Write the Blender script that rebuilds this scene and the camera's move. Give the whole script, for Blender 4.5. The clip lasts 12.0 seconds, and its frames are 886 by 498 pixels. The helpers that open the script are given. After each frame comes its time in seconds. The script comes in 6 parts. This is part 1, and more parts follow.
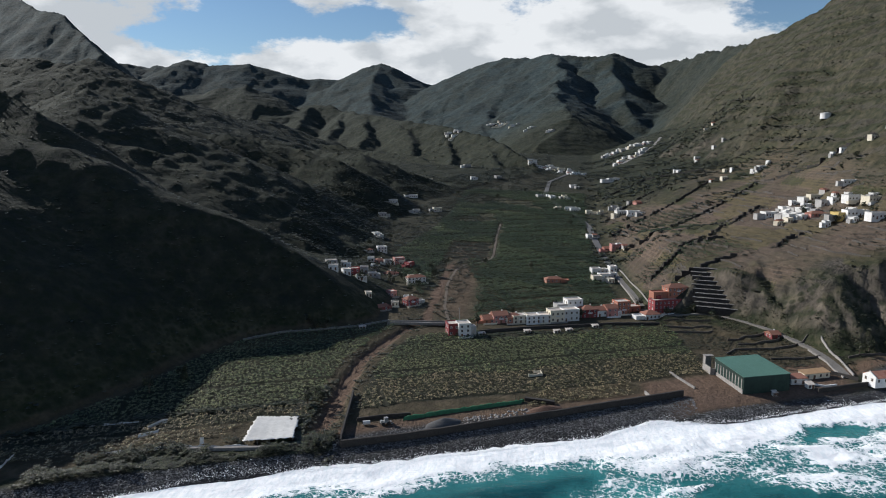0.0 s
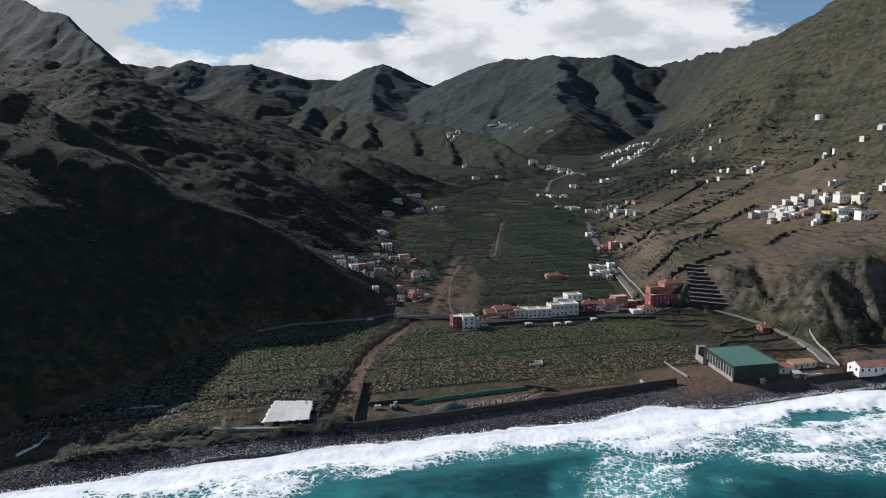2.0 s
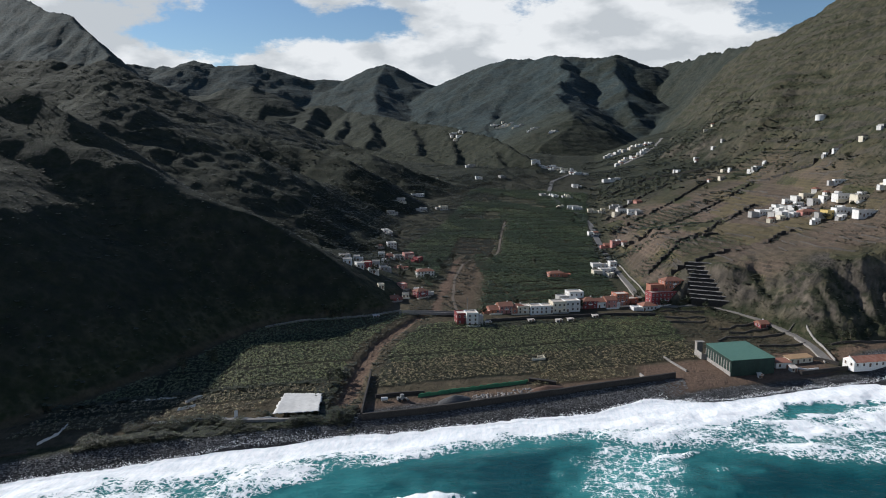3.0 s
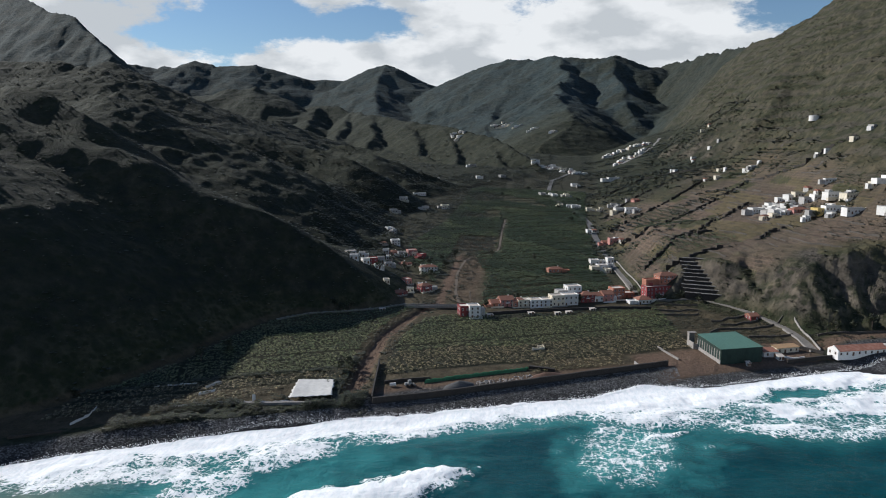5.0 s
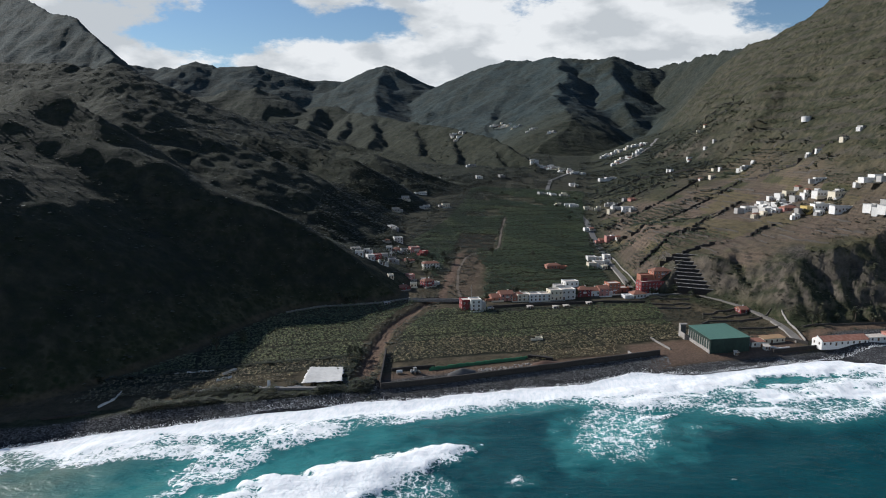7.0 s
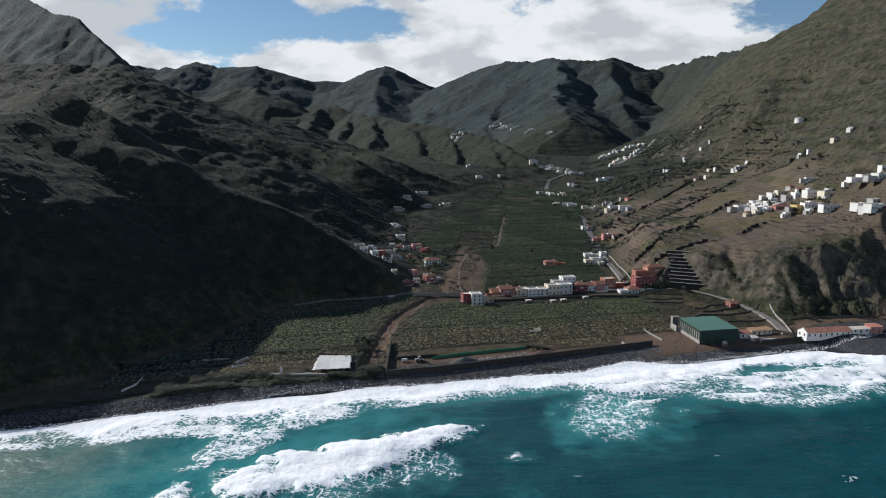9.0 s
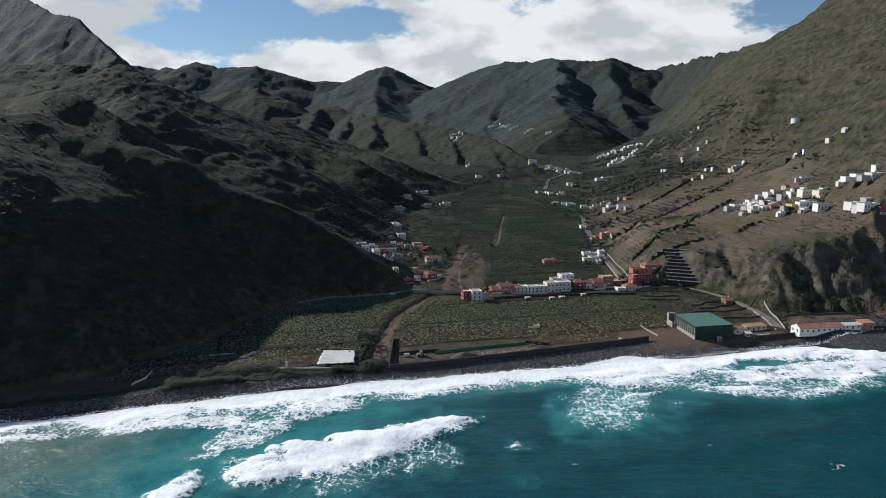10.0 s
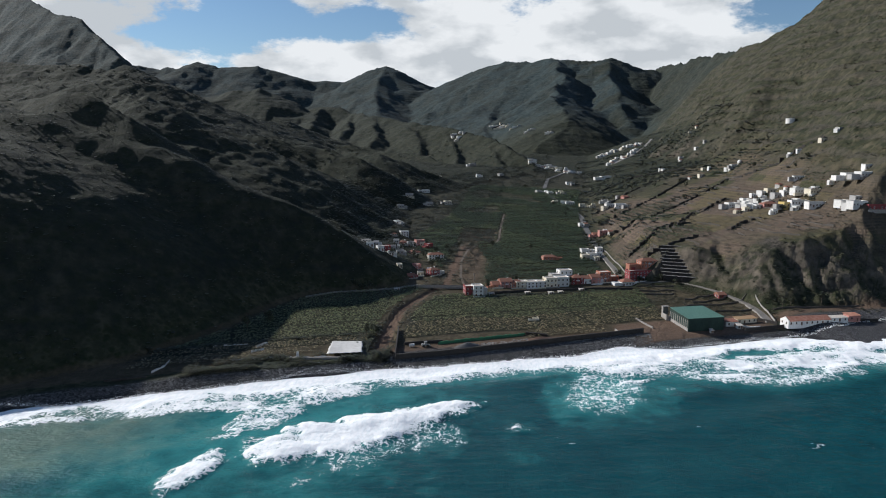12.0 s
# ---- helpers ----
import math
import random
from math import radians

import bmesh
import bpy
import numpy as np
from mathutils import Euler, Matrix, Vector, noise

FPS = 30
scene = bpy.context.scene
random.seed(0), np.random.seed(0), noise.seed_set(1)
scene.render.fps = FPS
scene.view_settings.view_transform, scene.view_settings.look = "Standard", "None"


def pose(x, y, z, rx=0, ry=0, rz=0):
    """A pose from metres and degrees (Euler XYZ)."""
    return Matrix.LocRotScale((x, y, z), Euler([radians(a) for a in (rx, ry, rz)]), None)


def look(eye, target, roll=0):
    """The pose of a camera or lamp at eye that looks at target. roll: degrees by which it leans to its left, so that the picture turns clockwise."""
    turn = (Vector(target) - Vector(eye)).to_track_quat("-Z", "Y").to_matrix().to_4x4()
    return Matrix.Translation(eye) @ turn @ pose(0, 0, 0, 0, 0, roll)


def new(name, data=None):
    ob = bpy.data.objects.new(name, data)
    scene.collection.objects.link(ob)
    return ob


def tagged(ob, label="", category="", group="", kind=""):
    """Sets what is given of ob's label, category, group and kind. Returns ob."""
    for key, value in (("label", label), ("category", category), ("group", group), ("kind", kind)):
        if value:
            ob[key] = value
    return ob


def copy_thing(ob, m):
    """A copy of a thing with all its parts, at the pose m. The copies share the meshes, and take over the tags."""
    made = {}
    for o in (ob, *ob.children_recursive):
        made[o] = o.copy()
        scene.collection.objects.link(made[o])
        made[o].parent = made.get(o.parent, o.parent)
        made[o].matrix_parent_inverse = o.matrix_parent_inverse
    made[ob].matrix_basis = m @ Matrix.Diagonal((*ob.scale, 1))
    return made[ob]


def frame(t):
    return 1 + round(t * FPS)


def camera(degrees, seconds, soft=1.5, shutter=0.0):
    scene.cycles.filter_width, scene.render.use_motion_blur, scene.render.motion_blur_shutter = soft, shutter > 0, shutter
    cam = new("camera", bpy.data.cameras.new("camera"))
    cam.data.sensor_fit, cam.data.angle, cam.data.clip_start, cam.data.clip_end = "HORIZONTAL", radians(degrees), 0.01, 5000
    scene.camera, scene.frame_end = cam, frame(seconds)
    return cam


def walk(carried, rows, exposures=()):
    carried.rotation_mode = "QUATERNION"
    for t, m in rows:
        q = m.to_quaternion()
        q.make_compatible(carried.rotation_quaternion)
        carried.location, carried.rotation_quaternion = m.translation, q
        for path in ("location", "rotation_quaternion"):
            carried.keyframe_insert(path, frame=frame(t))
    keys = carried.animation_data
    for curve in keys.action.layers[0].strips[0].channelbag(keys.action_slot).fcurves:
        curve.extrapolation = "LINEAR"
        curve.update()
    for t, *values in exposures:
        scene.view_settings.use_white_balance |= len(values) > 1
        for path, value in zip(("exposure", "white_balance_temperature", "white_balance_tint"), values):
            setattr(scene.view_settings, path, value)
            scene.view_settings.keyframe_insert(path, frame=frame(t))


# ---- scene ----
# camera and its flight
cam = camera(66.3, 12.0, soft=1.0)
PATH = [
    (0, (0.659, -0.339, 126.282), (0.418, 1.625, 125.986), 0.1),
    (0.5, (0.452, -5.13, 126.287), (0.211, -3.167, 125.991), 0.2),
    (1, (0.29, -9.925, 126.286), (0.049, -7.962, 125.99), 0.2),
    (1.5, (0.137, -14.717, 126.295), (-0.103, -12.754, 125.999), 0.2),
    (2, (0.011, -19.516, 126.296), (-0.231, -17.553, 126.001), 0.2),
    (2.5, (-0.043, -24.37, 126.278), (-0.29, -22.407, 125.983), 0.1),
    (3, (-0.09, -29.338, 126.257), (-0.339, -27.376, 125.962), 0.2),
    (5, (-0.361, -49.634, 126.117), (-0.609, -47.672, 125.822), 0.2),
    (5.5, (-0.384, -54.776, 126.094), (-0.632, -52.813, 125.8), 0.2),
    (6, (-0.404, -59.962, 126.067), (-0.65, -57.999, 125.773), 0.2),
    (6.5, (-0.396, -65.168, 126.038), (-0.642, -63.205, 125.744), 0.2),
    (7, (-0.349, -70.344, 126.013), (-0.594, -68.381, 125.719), 0.2),
    (9, (0.094, -90.765, 125.735), (-0.149, -88.802, 125.442), 0.3),
    (9.5, (0.165, -95.761, 125.704), (-0.077, -93.797, 125.411), 0.3),
    (10, (0.197, -100.647, 125.679), (-0.044, -98.684, 125.386), 0.3),
    (10.5, (0.203, -105.445, 125.66), (-0.038, -103.481, 125.367), 0.3),
    (11, (0.186, -110.177, 125.637), (-0.055, -108.213, 125.344), 0.3),
    (11.5, (0.152, -114.859, 125.617), (-0.088, -112.896, 125.323), 0.4),
    (12, (0.124, -119.503, 125.605), (-0.116, -117.54, 125.311), 0.3),
]
walk(cam, [(t, look(eye, target, roll)) for t, eye, target, roll in PATH], [(0, 0.10, 6280, 9), (12, 0.10, 6280, 9)])

# ---- sky, sun, exposure ----
SUN_AZ, SUN_EL = radians(-71), radians(29.5)      # compass angle from +y, clockwise; height
world = bpy.data.worlds.new("sky")
scene.world = world
world.use_nodes = True
wn, wl = world.node_tree.nodes, world.node_tree.links
wn.clear()
w_out = wn.new("ShaderNodeOutputWorld")
w_bg = wn.new("ShaderNodeBackground")
w_sky = wn.new("ShaderNodeTexSky")
w_sky.sky_type = "NISHITA"
w_sky.sun_disc = False
w_sky.sun_elevation = SUN_EL
w_sky.sun_rotation = SUN_AZ
w_sky.air_density, w_sky.dust_density, w_sky.ozone_density = 1.0, 0.1, 4.0
w_tc = wn.new("ShaderNodeTexCoord")
w_map = wn.new("ShaderNodeMapping")
w_map.inputs["Scale"].default_value = (2.4, 2.4, 5.2)
w_map.inputs["Location"].default_value = (0.35, 0.2, 0.05)
w_map.inputs["Rotation"].default_value = (0, 0, 0.21)
w_n1 = wn.new("ShaderNodeTexNoise")
w_n1.inputs["Scale"].default_value = 2.3
w_n1.inputs["Detail"].default_value = 9
w_n1.inputs["Roughness"].default_value = 0.64
w_mask = wn.new("ShaderNodeMapRange")
w_mask.interpolation_type = "SMOOTHSTEP"
w_mask.inputs["From Min"].default_value, w_mask.inputs["From Max"].default_value = 0.45, 0.56
w_n2 = wn.new("ShaderNodeTexNoise")
w_n2.inputs["Scale"].default_value = 5.0
w_n2.inputs["Detail"].default_value = 9
w_ramp = wn.new("ShaderNodeValToRGB")
w_ramp.color_ramp.elements[0].position, w_ramp.color_ramp.elements[0].color = 0.40, (6.2, 6.5, 6.8, 1)
w_ramp.color_ramp.elements[1].position, w_ramp.color_ramp.elements[1].color = 0.58, (9.4, 9.5, 9.6, 1)
w_mix = wn.new("ShaderNodeMix")
w_mix.data_type = "RGBA"
wl.new(w_tc.outputs["Generated"], w_map.inputs["Vector"])
wl.new(w_map.outputs[0], w_n1.inputs["Vector"])
wl.new(w_map.outputs[0], w_n2.inputs["Vector"])
w_flat = wn.new("ShaderNodeVectorMath")             # direction over the valley: across and up, for one step inland
w_flat.operation = "DIVIDE"
w_split = wn.new("ShaderNodeSeparateXYZ")
w_deep = wn.new("ShaderNodeCombineXYZ")
w_fwd = wn.new("ShaderNodeMath")
w_fwd.operation = "MAXIMUM"
w_fwd.inputs[1].default_value = 0.05
wl.new(w_tc.outputs["Generated"], w_split.inputs[0])
wl.new(w_split.outputs[1], w_fwd.inputs[0])
for i in range(3):
    wl.new(w_fwd.outputs[0], w_deep.inputs[i])
wl.new(w_tc.outputs["Generated"], w_flat.inputs[0])
wl.new(w_deep.outputs[0], w_flat.inputs[1])


def cloud_bias(value, across, up, wide, high, amount):
    """More cloud (or a gap, when negative) round one direction of the sky."""
    sub = wn.new("ShaderNodeVectorMath")
    sub.operation = "SUBTRACT"
    sub.inputs[1].default_value = (across, 1.0, up)
    mul = wn.new("ShaderNodeVectorMath")
    mul.operation = "MULTIPLY"
    mul.inputs[1].default_value = (1 / wide, 0, 1 / high)
    far = wn.new("ShaderNodeVectorMath")
    far.operation = "LENGTH"
    fall = wn.new("ShaderNodeMapRange")
    fall.interpolation_type = "SMOOTHSTEP"
    fall.inputs["To Min"].default_value, fall.inputs["To Max"].default_value = amount, 0.0
    add = wn.new("ShaderNodeMath")
    add.operation = "ADD"
    wl.new(w_flat.outputs[0], sub.inputs[0])
    wl.new(sub.outputs[0], mul.inputs[0])
    wl.new(mul.outputs[0], far.inputs[0])
    wl.new(far.outputs["Value"], fall.inputs["Value"])
    wl.new(value, add.inputs[0])
    wl.new(fall.outputs[0], add.inputs[1])
    return add.outputs[0]


w_val = cloud_bias(w_n1.outputs["Fac"], -0.05, 0.115, 1.3, 0.08, 0.15)       # bank resting on the mountains
w_val = cloud_bias(w_val, 0.14, 0.165, 0.36, 0.085, 0.14)
w_val = cloud_bias(w_val, -0.64, 0.205, 0.26, 0.07, 0.18)
w_val = cloud_bias(w_val, -0.34, 0.172, 0.32, 0.048, -0.18)                  # blue gaps
w_val = cloud_bias(w_val, 0.40, 0.210, 0.12, 0.06, -0.26)
wl.new(w_val, w_mask.inputs["Value"])
w_shade = cloud_bias(w_n2.outputs["Fac"], -0.64, 0.20, 0.20, 0.05, -0.22)   # grey undersides
w_shade = cloud_bias(w_shade, 0.14, 0.120, 0.40, 0.03, -0.06)
w_shade = cloud_bias(w_shade, -0.26, 0.120, 0.35, 0.06, 0.10)
wl.new(w_shade, w_ramp.inputs["Fac"])
w_sep = wn.new("ShaderNodeSeparateXYZ")
wl.new(w_tc.outputs["Generated"], w_sep.inputs[0])
w_low = wn.new("ShaderNodeMapRange")                # the clouds hang on the mountains; higher up it is clear
w_low.interpolation_type = "SMOOTHSTEP"
w_low.inputs["From Min"].default_value, w_low.inputs["From Max"].default_value = 0.28, 0.5
w_low.inputs["To Min"].default_value, w_low.inputs["To Max"].default_value = 1.0, 0.0
wl.new(w_sep.outputs[2], w_low.inputs["Value"])
w_mul = wn.new("ShaderNodeMath")
w_mul.operation = "MULTIPLY"
wl.new(w_mask.outputs[0], w_mul.inputs[0])
wl.new(w_low.outputs[0], w_mul.inputs[1])
wl.new(w_mul.outputs[0], w_mix.inputs["Factor"])
wl.new(w_sky.outputs[0], w_mix.inputs["A"])
wl.new(w_ramp.outputs[0], w_mix.inputs["B"])
wl.new(w_mix.outputs["Result"], w_bg.inputs["Color"])
w_bg.inputs["Strength"].default_value = 0.083
wl.new(w_bg.outputs[0], w_out.inputs["Surface"])

sun_dir = Vector((math.sin(SUN_AZ) * math.cos(SUN_EL), math.cos(SUN_AZ) * math.cos(SUN_EL), math.sin(SUN_EL)))
sun = new("sun", bpy.data.lights.new("sun", "SUN"))
sun.data.energy, sun.data.angle, sun.data.color = 5.0, radians(0.5), (1.0, 0.95, 0.89)
sun.matrix_world = look(sun_dir * 900, (0, 0, 0))

# ---- materials ----
def nodes_of(name):
    m = bpy.data.materials.new(name)
    m.use_nodes = True
    return m, m.node_tree.nodes, m.node_tree.links, m.node_tree.nodes["Principled BSDF"]


def noise_node(n, l, vec, scale, detail=6, rough=0.55):
    t = n.new("ShaderNodeTexNoise")
    t.inputs["Scale"].default_value, t.inputs["Detail"].default_value = scale, detail
    t.inputs["Roughness"].default_value = rough
    l.new(vec, t.inputs["Vector"])
    return t.outputs["Fac"]


def ramp_node(n, l, fac, stops):
    r = n.new("ShaderNodeValToRGB")
    while len(r.color_ramp.elements) < len(stops):
        r.color_ramp.elements.new(0.5)
    for e, (p, c) in zip(r.color_ramp.elements, stops):
        e.position, e.color = p, (*c, 1)
    l.new(fac, r.inputs["Fac"])
    return r.outputs["Color"]


def mix_node(n, l, fac, a, b, mode="MIX"):
    m = n.new("ShaderNodeMix")
    m.data_type, m.blend_type = "RGBA", mode
    for key, v in (("Factor", fac), ("A", a), ("B", b)):
        if isinstance(v, (int, float)):
            m.inputs[key].default_value = v
        elif isinstance(v, tuple):
            m.inputs[key].default_value = (*v, 1)
        else:
            l.new(v, m.inputs[key])
    return m.outputs["Result"]


def range_node(n, l, v, a, b, lo=0.0, hi=1.0):
    m = n.new("ShaderNodeMapRange")
    m.interpolation_type = "SMOOTHSTEP"
    for key, q in (("From Min", a), ("From Max", b), ("To Min", lo), ("To Max", hi)):
        m.inputs[key].default_value = q
    l.new(v, m.inputs["Value"])
    return m.outputs[0]


def math_node(n, l, op, a, b):
    m = n.new("ShaderNodeMath")
    m.operation = op
    for i, v in enumerate((a, b)):
        if isinstance(v, (int, float)):
            m.inputs[i].default_value = v
        else:
            l.new(v, m.inputs[i])
    return m.outputs[0]


def bump_node(n, l, height, strength, dist, bsdf):
    b = n.new("ShaderNodeBump")
    b.inputs["Strength"].default_value, b.inputs["Distance"].default_value = strength, dist
    l.new(height, b.inputs["Height"])
    l.new(b.outputs[0], bsdf.inputs["Normal"])


def surface(name, c1, c2, scale=1.0, rough=0.8, bump=0.2, metal=0.0, vary=0.15, stain=0.25):
    """Two scales of variation: fine grain between c1 and c2, broad stains, and a shift from object to object."""
    m, n, l, bsdf = nodes_of(name)
    geo = n.new("ShaderNodeNewGeometry").outputs["Position"]
    fine = noise_node(n, l, geo, scale, 5)
    broad = noise_node(n, l, geo, scale * 0.13, 3)
    col = ramp_node(n, l, fine, [(0.3, c1), (0.7, c2)])
    dirt = range_node(n, l, broad, 0.45, 0.72, 0.0, stain)
    col = mix_node(n, l, dirt, col, tuple(0.55 * v for v in c1))
    rnd = n.new("ShaderNodeObjectInfo").outputs["Random"]
    k = range_node(n, l, rnd, 0, 1, 1 - vary, 1 + vary * 0.4)
    kc = n.new("ShaderNodeCombineColor")
    for i in range(3):
        l.new(k, kc.inputs[i])
    col = mix_node(n, l, 1.0, col, kc.outputs[0], "MULTIPLY")
    l.new(col, bsdf.inputs["Base Color"])
    bsdf.inputs["Roughness"].default_value, bsdf.inputs["Metallic"].default_value = rough, metal
    bump_node(n, l, fine, bump, 0.05, bsdf)
    return m


def ground_material():
    """Scrub, dry terrace soil, pebble beach, bare earth, rock and far forest tinted for haze, by the two zone
    attributes of the sheet.
    """
    m, n, l, bsdf = nodes_of("ground_surface")
    pos = n.new("ShaderNodeNewGeometry").outputs["Position"]
    z1 = n.new("ShaderNodeSeparateColor")
    a1 = n.new("ShaderNodeAttribute")
    a1.attribute_name = "zone_a"
    l.new(a1.outputs["Color"], z1.inputs[0])
    z2 = n.new("ShaderNodeSeparateColor")
    a2 = n.new("ShaderNodeAttribute")
    a2.attribute_name = "zone_b"
    l.new(a2.outputs["Color"], z2.inputs[0])
    n_big = noise_node(n, l, pos, 0.012, 6, 0.6)
    n_mid = noise_node(n, l, pos, 0.09, 7, 0.62)
    n_fine = noise_node(n, l, pos, 0.7, 6, 0.65)
    tuft = n.new("ShaderNodeTexVoronoi")
    tuft.inputs["Scale"].default_value = 0.28
    l.new(pos, tuft.inputs["Vector"])
    spots = range_node(n, l, tuft.outputs["Distance"], 0.15, 0.55, 1.0, 0.0)
    scrub = ramp_node(n, l, n_mid, [(0.34, (0.018, 0.024, 0.012)), (0.5, (0.038, 0.041, 0.022)), (0.66, (0.082, 0.074, 0.046))])
    scrub = mix_node(n, l, math_node(n, l, "MULTIPLY", spots, 0.8), scrub, (0.017, 0.027, 0.009))
    dry = ramp_node(n, l, n_fine, [(0.3, (0.106, 0.076, 0.056)), (0.7, (0.205, 0.152, 0.112))])
    dry = mix_node(n, l, range_node(n, l, n_mid, 0.52, 0.70, 0, 0.45), dry, (0.060, 0.064, 0.028))
    dry = mix_node(n, l, range_node(n, l, n_big, 0.5, 0.6, 0, 0.5), dry, (0.140, 0.118, 0.070))
    peb = n.new("ShaderNodeTexVoronoi")
    peb.inputs["Scale"].default_value = 1.1
    l.new(pos, peb.inputs["Vector"])
    beach = mix_node(n, l, n_fine, (0.085, 0.087, 0.093), (0.230, 0.228, 0.234))
    beach = mix_node(n, l, range_node(n, l, peb.outputs["Distance"], 0.1, 0.6), beach, (0.034, 0.034, 0.036))
    height = n.new("ShaderNodeSeparateXYZ")
    l.new(pos, height.inputs[0])
    # dry stone risers between the treads of the terraces, broken here and there
    tread = math_node(n, l, "FRACT", math_node(n, l, "ADD", math_node(n, l, "DIVIDE", height.outputs[2], 2.4), 0.5), 0.0)
    riser = math_node(n, l, "ABSOLUTE", math_node(n, l, "SUBTRACT", tread, 0.5), 0.0)
    riser = math_node(n, l, "MULTIPLY", range_node(n, l, riser, 0.13, 0.22), range_node(n, l, n_mid, 0.36, 0.52, 1.0, 0.3))
    stones = ramp_node(n, l, n_fine, [(0.35, (0.026, 0.023, 0.020)), (0.65, (0.090, 0.076, 0.062))])
    swash = math_node(n, l, "ADD", height.outputs[2], math_node(n, l, "MULTIPLY", n_mid, 2.4))
    beach = mix_node(n, l, range_node(n, l, swash, 2.0, 2.9, 0.75, 0.0), beach, (0.018, 0.019, 0.021))
    earth = ramp_node(n, l, n_fine, [(0.3, (0.085, 0.056, 0.040)), (0.7, (0.185, 0.120, 0.085))])
    rock = ramp_node(n, l, n_mid, [(0.32, (0.030, 0.028, 0.025)), (0.68, (0.150, 0.126, 0.098))])
    # far forest green, with the blue of distance haze put into the colour
    hazy_wood = ramp_node(n, l, n_mid, [(0.34, (0.014, 0.026, 0.028)), (0.66, (0.044, 0.061, 0.062))])
    hazy_wood = mix_node(n, l, range_node(n, l, n_big, 0.42, 0.6, 0.0, 0.6), hazy_wood, ramp_node(n, l, n_mid, [(0.36, (0.013, 0.021, 0.020)), (0.64, (0.046, 0.050, 0.044))]))
    z3 = n.new("ShaderNodeSeparateColor")
    a3 = n.new("ShaderNodeAttribute")
    a3.attribute_name = "zone_c"
    l.new(a3.outputs["Color"], z3.inputs[0])
    dry = mix_node(n, l, range_node(n, l, z3.outputs[0], 0.1, 0.9, 0.0, 0.6), dry, (0.074, 0.058, 0.044))
    dry = mix_node(n, l, range_node(n, l, z3.outputs[1], 0.74, 0.78, 0.0, 0.75), dry, ramp_node(n, l, n_fine, [(0.3, (0.080, 0.070, 0.034)), (0.7, (0.155, 0.126, 0.064))]))
    dry = mix_node(n, l, range_node(n, l, z3.outputs[1], 0.88, 0.90, 0.0, 0.8), dry, ramp_node(n, l, n_fine, [(0.3, (0.028, 0.034, 0.015)), (0.7, (0.062, 0.066, 0.030))]))
    dry = mix_node(n, l, math_node(n, l, "MULTIPLY", riser, 0.85), dry, stones)
    grass = ramp_node(n, l, n_mid, [(0.32, (0.024, 0.028, 0.014)), (0.5, (0.050, 0.050, 0.024)), (0.70, (0.098, 0.084, 0.046))])
    col = mix_node(n, l, z2.outputs[1], scrub, hazy_wood)
    # dark brush cover, also used to paint the shade of the left slopes
    brush_shade = ramp_node(n, l, n_mid, [(0.34, (0.015, 0.019, 0.015)), (0.52, (0.026, 0.029, 0.019)), (0.70, (0.046, 0.043, 0.030))])
    brush_shade = mix_node(n, l, math_node(n, l, "MULTIPLY", spots, 0.5), brush_shade, (0.014, 0.022, 0.010))
    col = mix_node(n, l, z2.outputs[2], col, brush_shade)
    col = mix_node(n, l, z1.outputs[0], col, dry)
    col = mix_node(n, l, z2.outputs[0], col, rock)
    col = mix_node(n, l, math_node(n, l, "MULTIPLY", z3.outputs[2], 0.8), col, grass)
    beds = n.new("ShaderNodeTexWave")
    beds.bands_direction = "Z"
    beds.inputs["Scale"].default_value, beds.inputs["Distortion"].default_value = 0.017, 7.0
    beds.inputs["Detail"].default_value, beds.inputs["Detail Scale"].default_value = 6.0, 0.9
    l.new(pos, beds.inputs["Vector"])
    ledge = math_node(n, l, "MULTIPLY", range_node(n, l, beds.outputs["Fac"], 0.55, 0.85, 0.0, 1.0), z3.outputs[2])
    col = mix_node(n, l, ledge, col, ramp_node(n, l, n_fine, [(0.35, (0.022, 0.020, 0.018)), (0.65, (0.120, 0.104, 0.084))]))
    clump = n.new("ShaderNodeTexVoronoi")
    clump.inputs["Scale"].default_value = 0.16
    l.new(pos, clump.inputs["Vector"])
    bushes = math_node(n, l, "MULTIPLY", range_node(n, l, clump.outputs["Distance"], 0.2, 0.5, 0.75, 0.0), range_node(n, l, n_big, 0.38, 0.56, 0.25, 1.0))
    bushes = math_node(n, l, "MULTIPLY", bushes, range_node(n, l, z1.outputs[0], 0.0, 1.0, 1.0, 0.35))
    col = mix_node(n, l, bushes, col, (0.016, 0.022, 0.010))
    col = mix_node(n, l, z1.outputs[2], col, earth)
    col = mix_node(n, l, z1.outputs[1], col, beach)
    l.new(col, bsdf.inputs["Base Color"])
    bsdf.inputs["Roughness"].default_value = 0.95
    bsdf.inputs["Specular IOR Level"].default_value = 0.2
    layers = n.new("ShaderNodeTexWave")
    layers.bands_direction = "Z"
    layers.inputs["Scale"].default_value, layers.inputs["Distortion"].default_value = 0.022, 9.0
    layers.inputs["Detail"].default_value, layers.inputs["Detail Scale"].default_value = 5.0, 0.6
    l.new(pos, layers.inputs["Vector"])
    h = math_node(n, l, "ADD", math_node(n, l, "MULTIPLY", n_mid, 3.0), n_fine)
    h = math_node(n, l, "ADD", h, math_node(n, l, "MULTIPLY", layers.outputs["Fac"], 0.9))
    bump_node(n, l, h, 0.7, 1.6, bsdf)
    return m


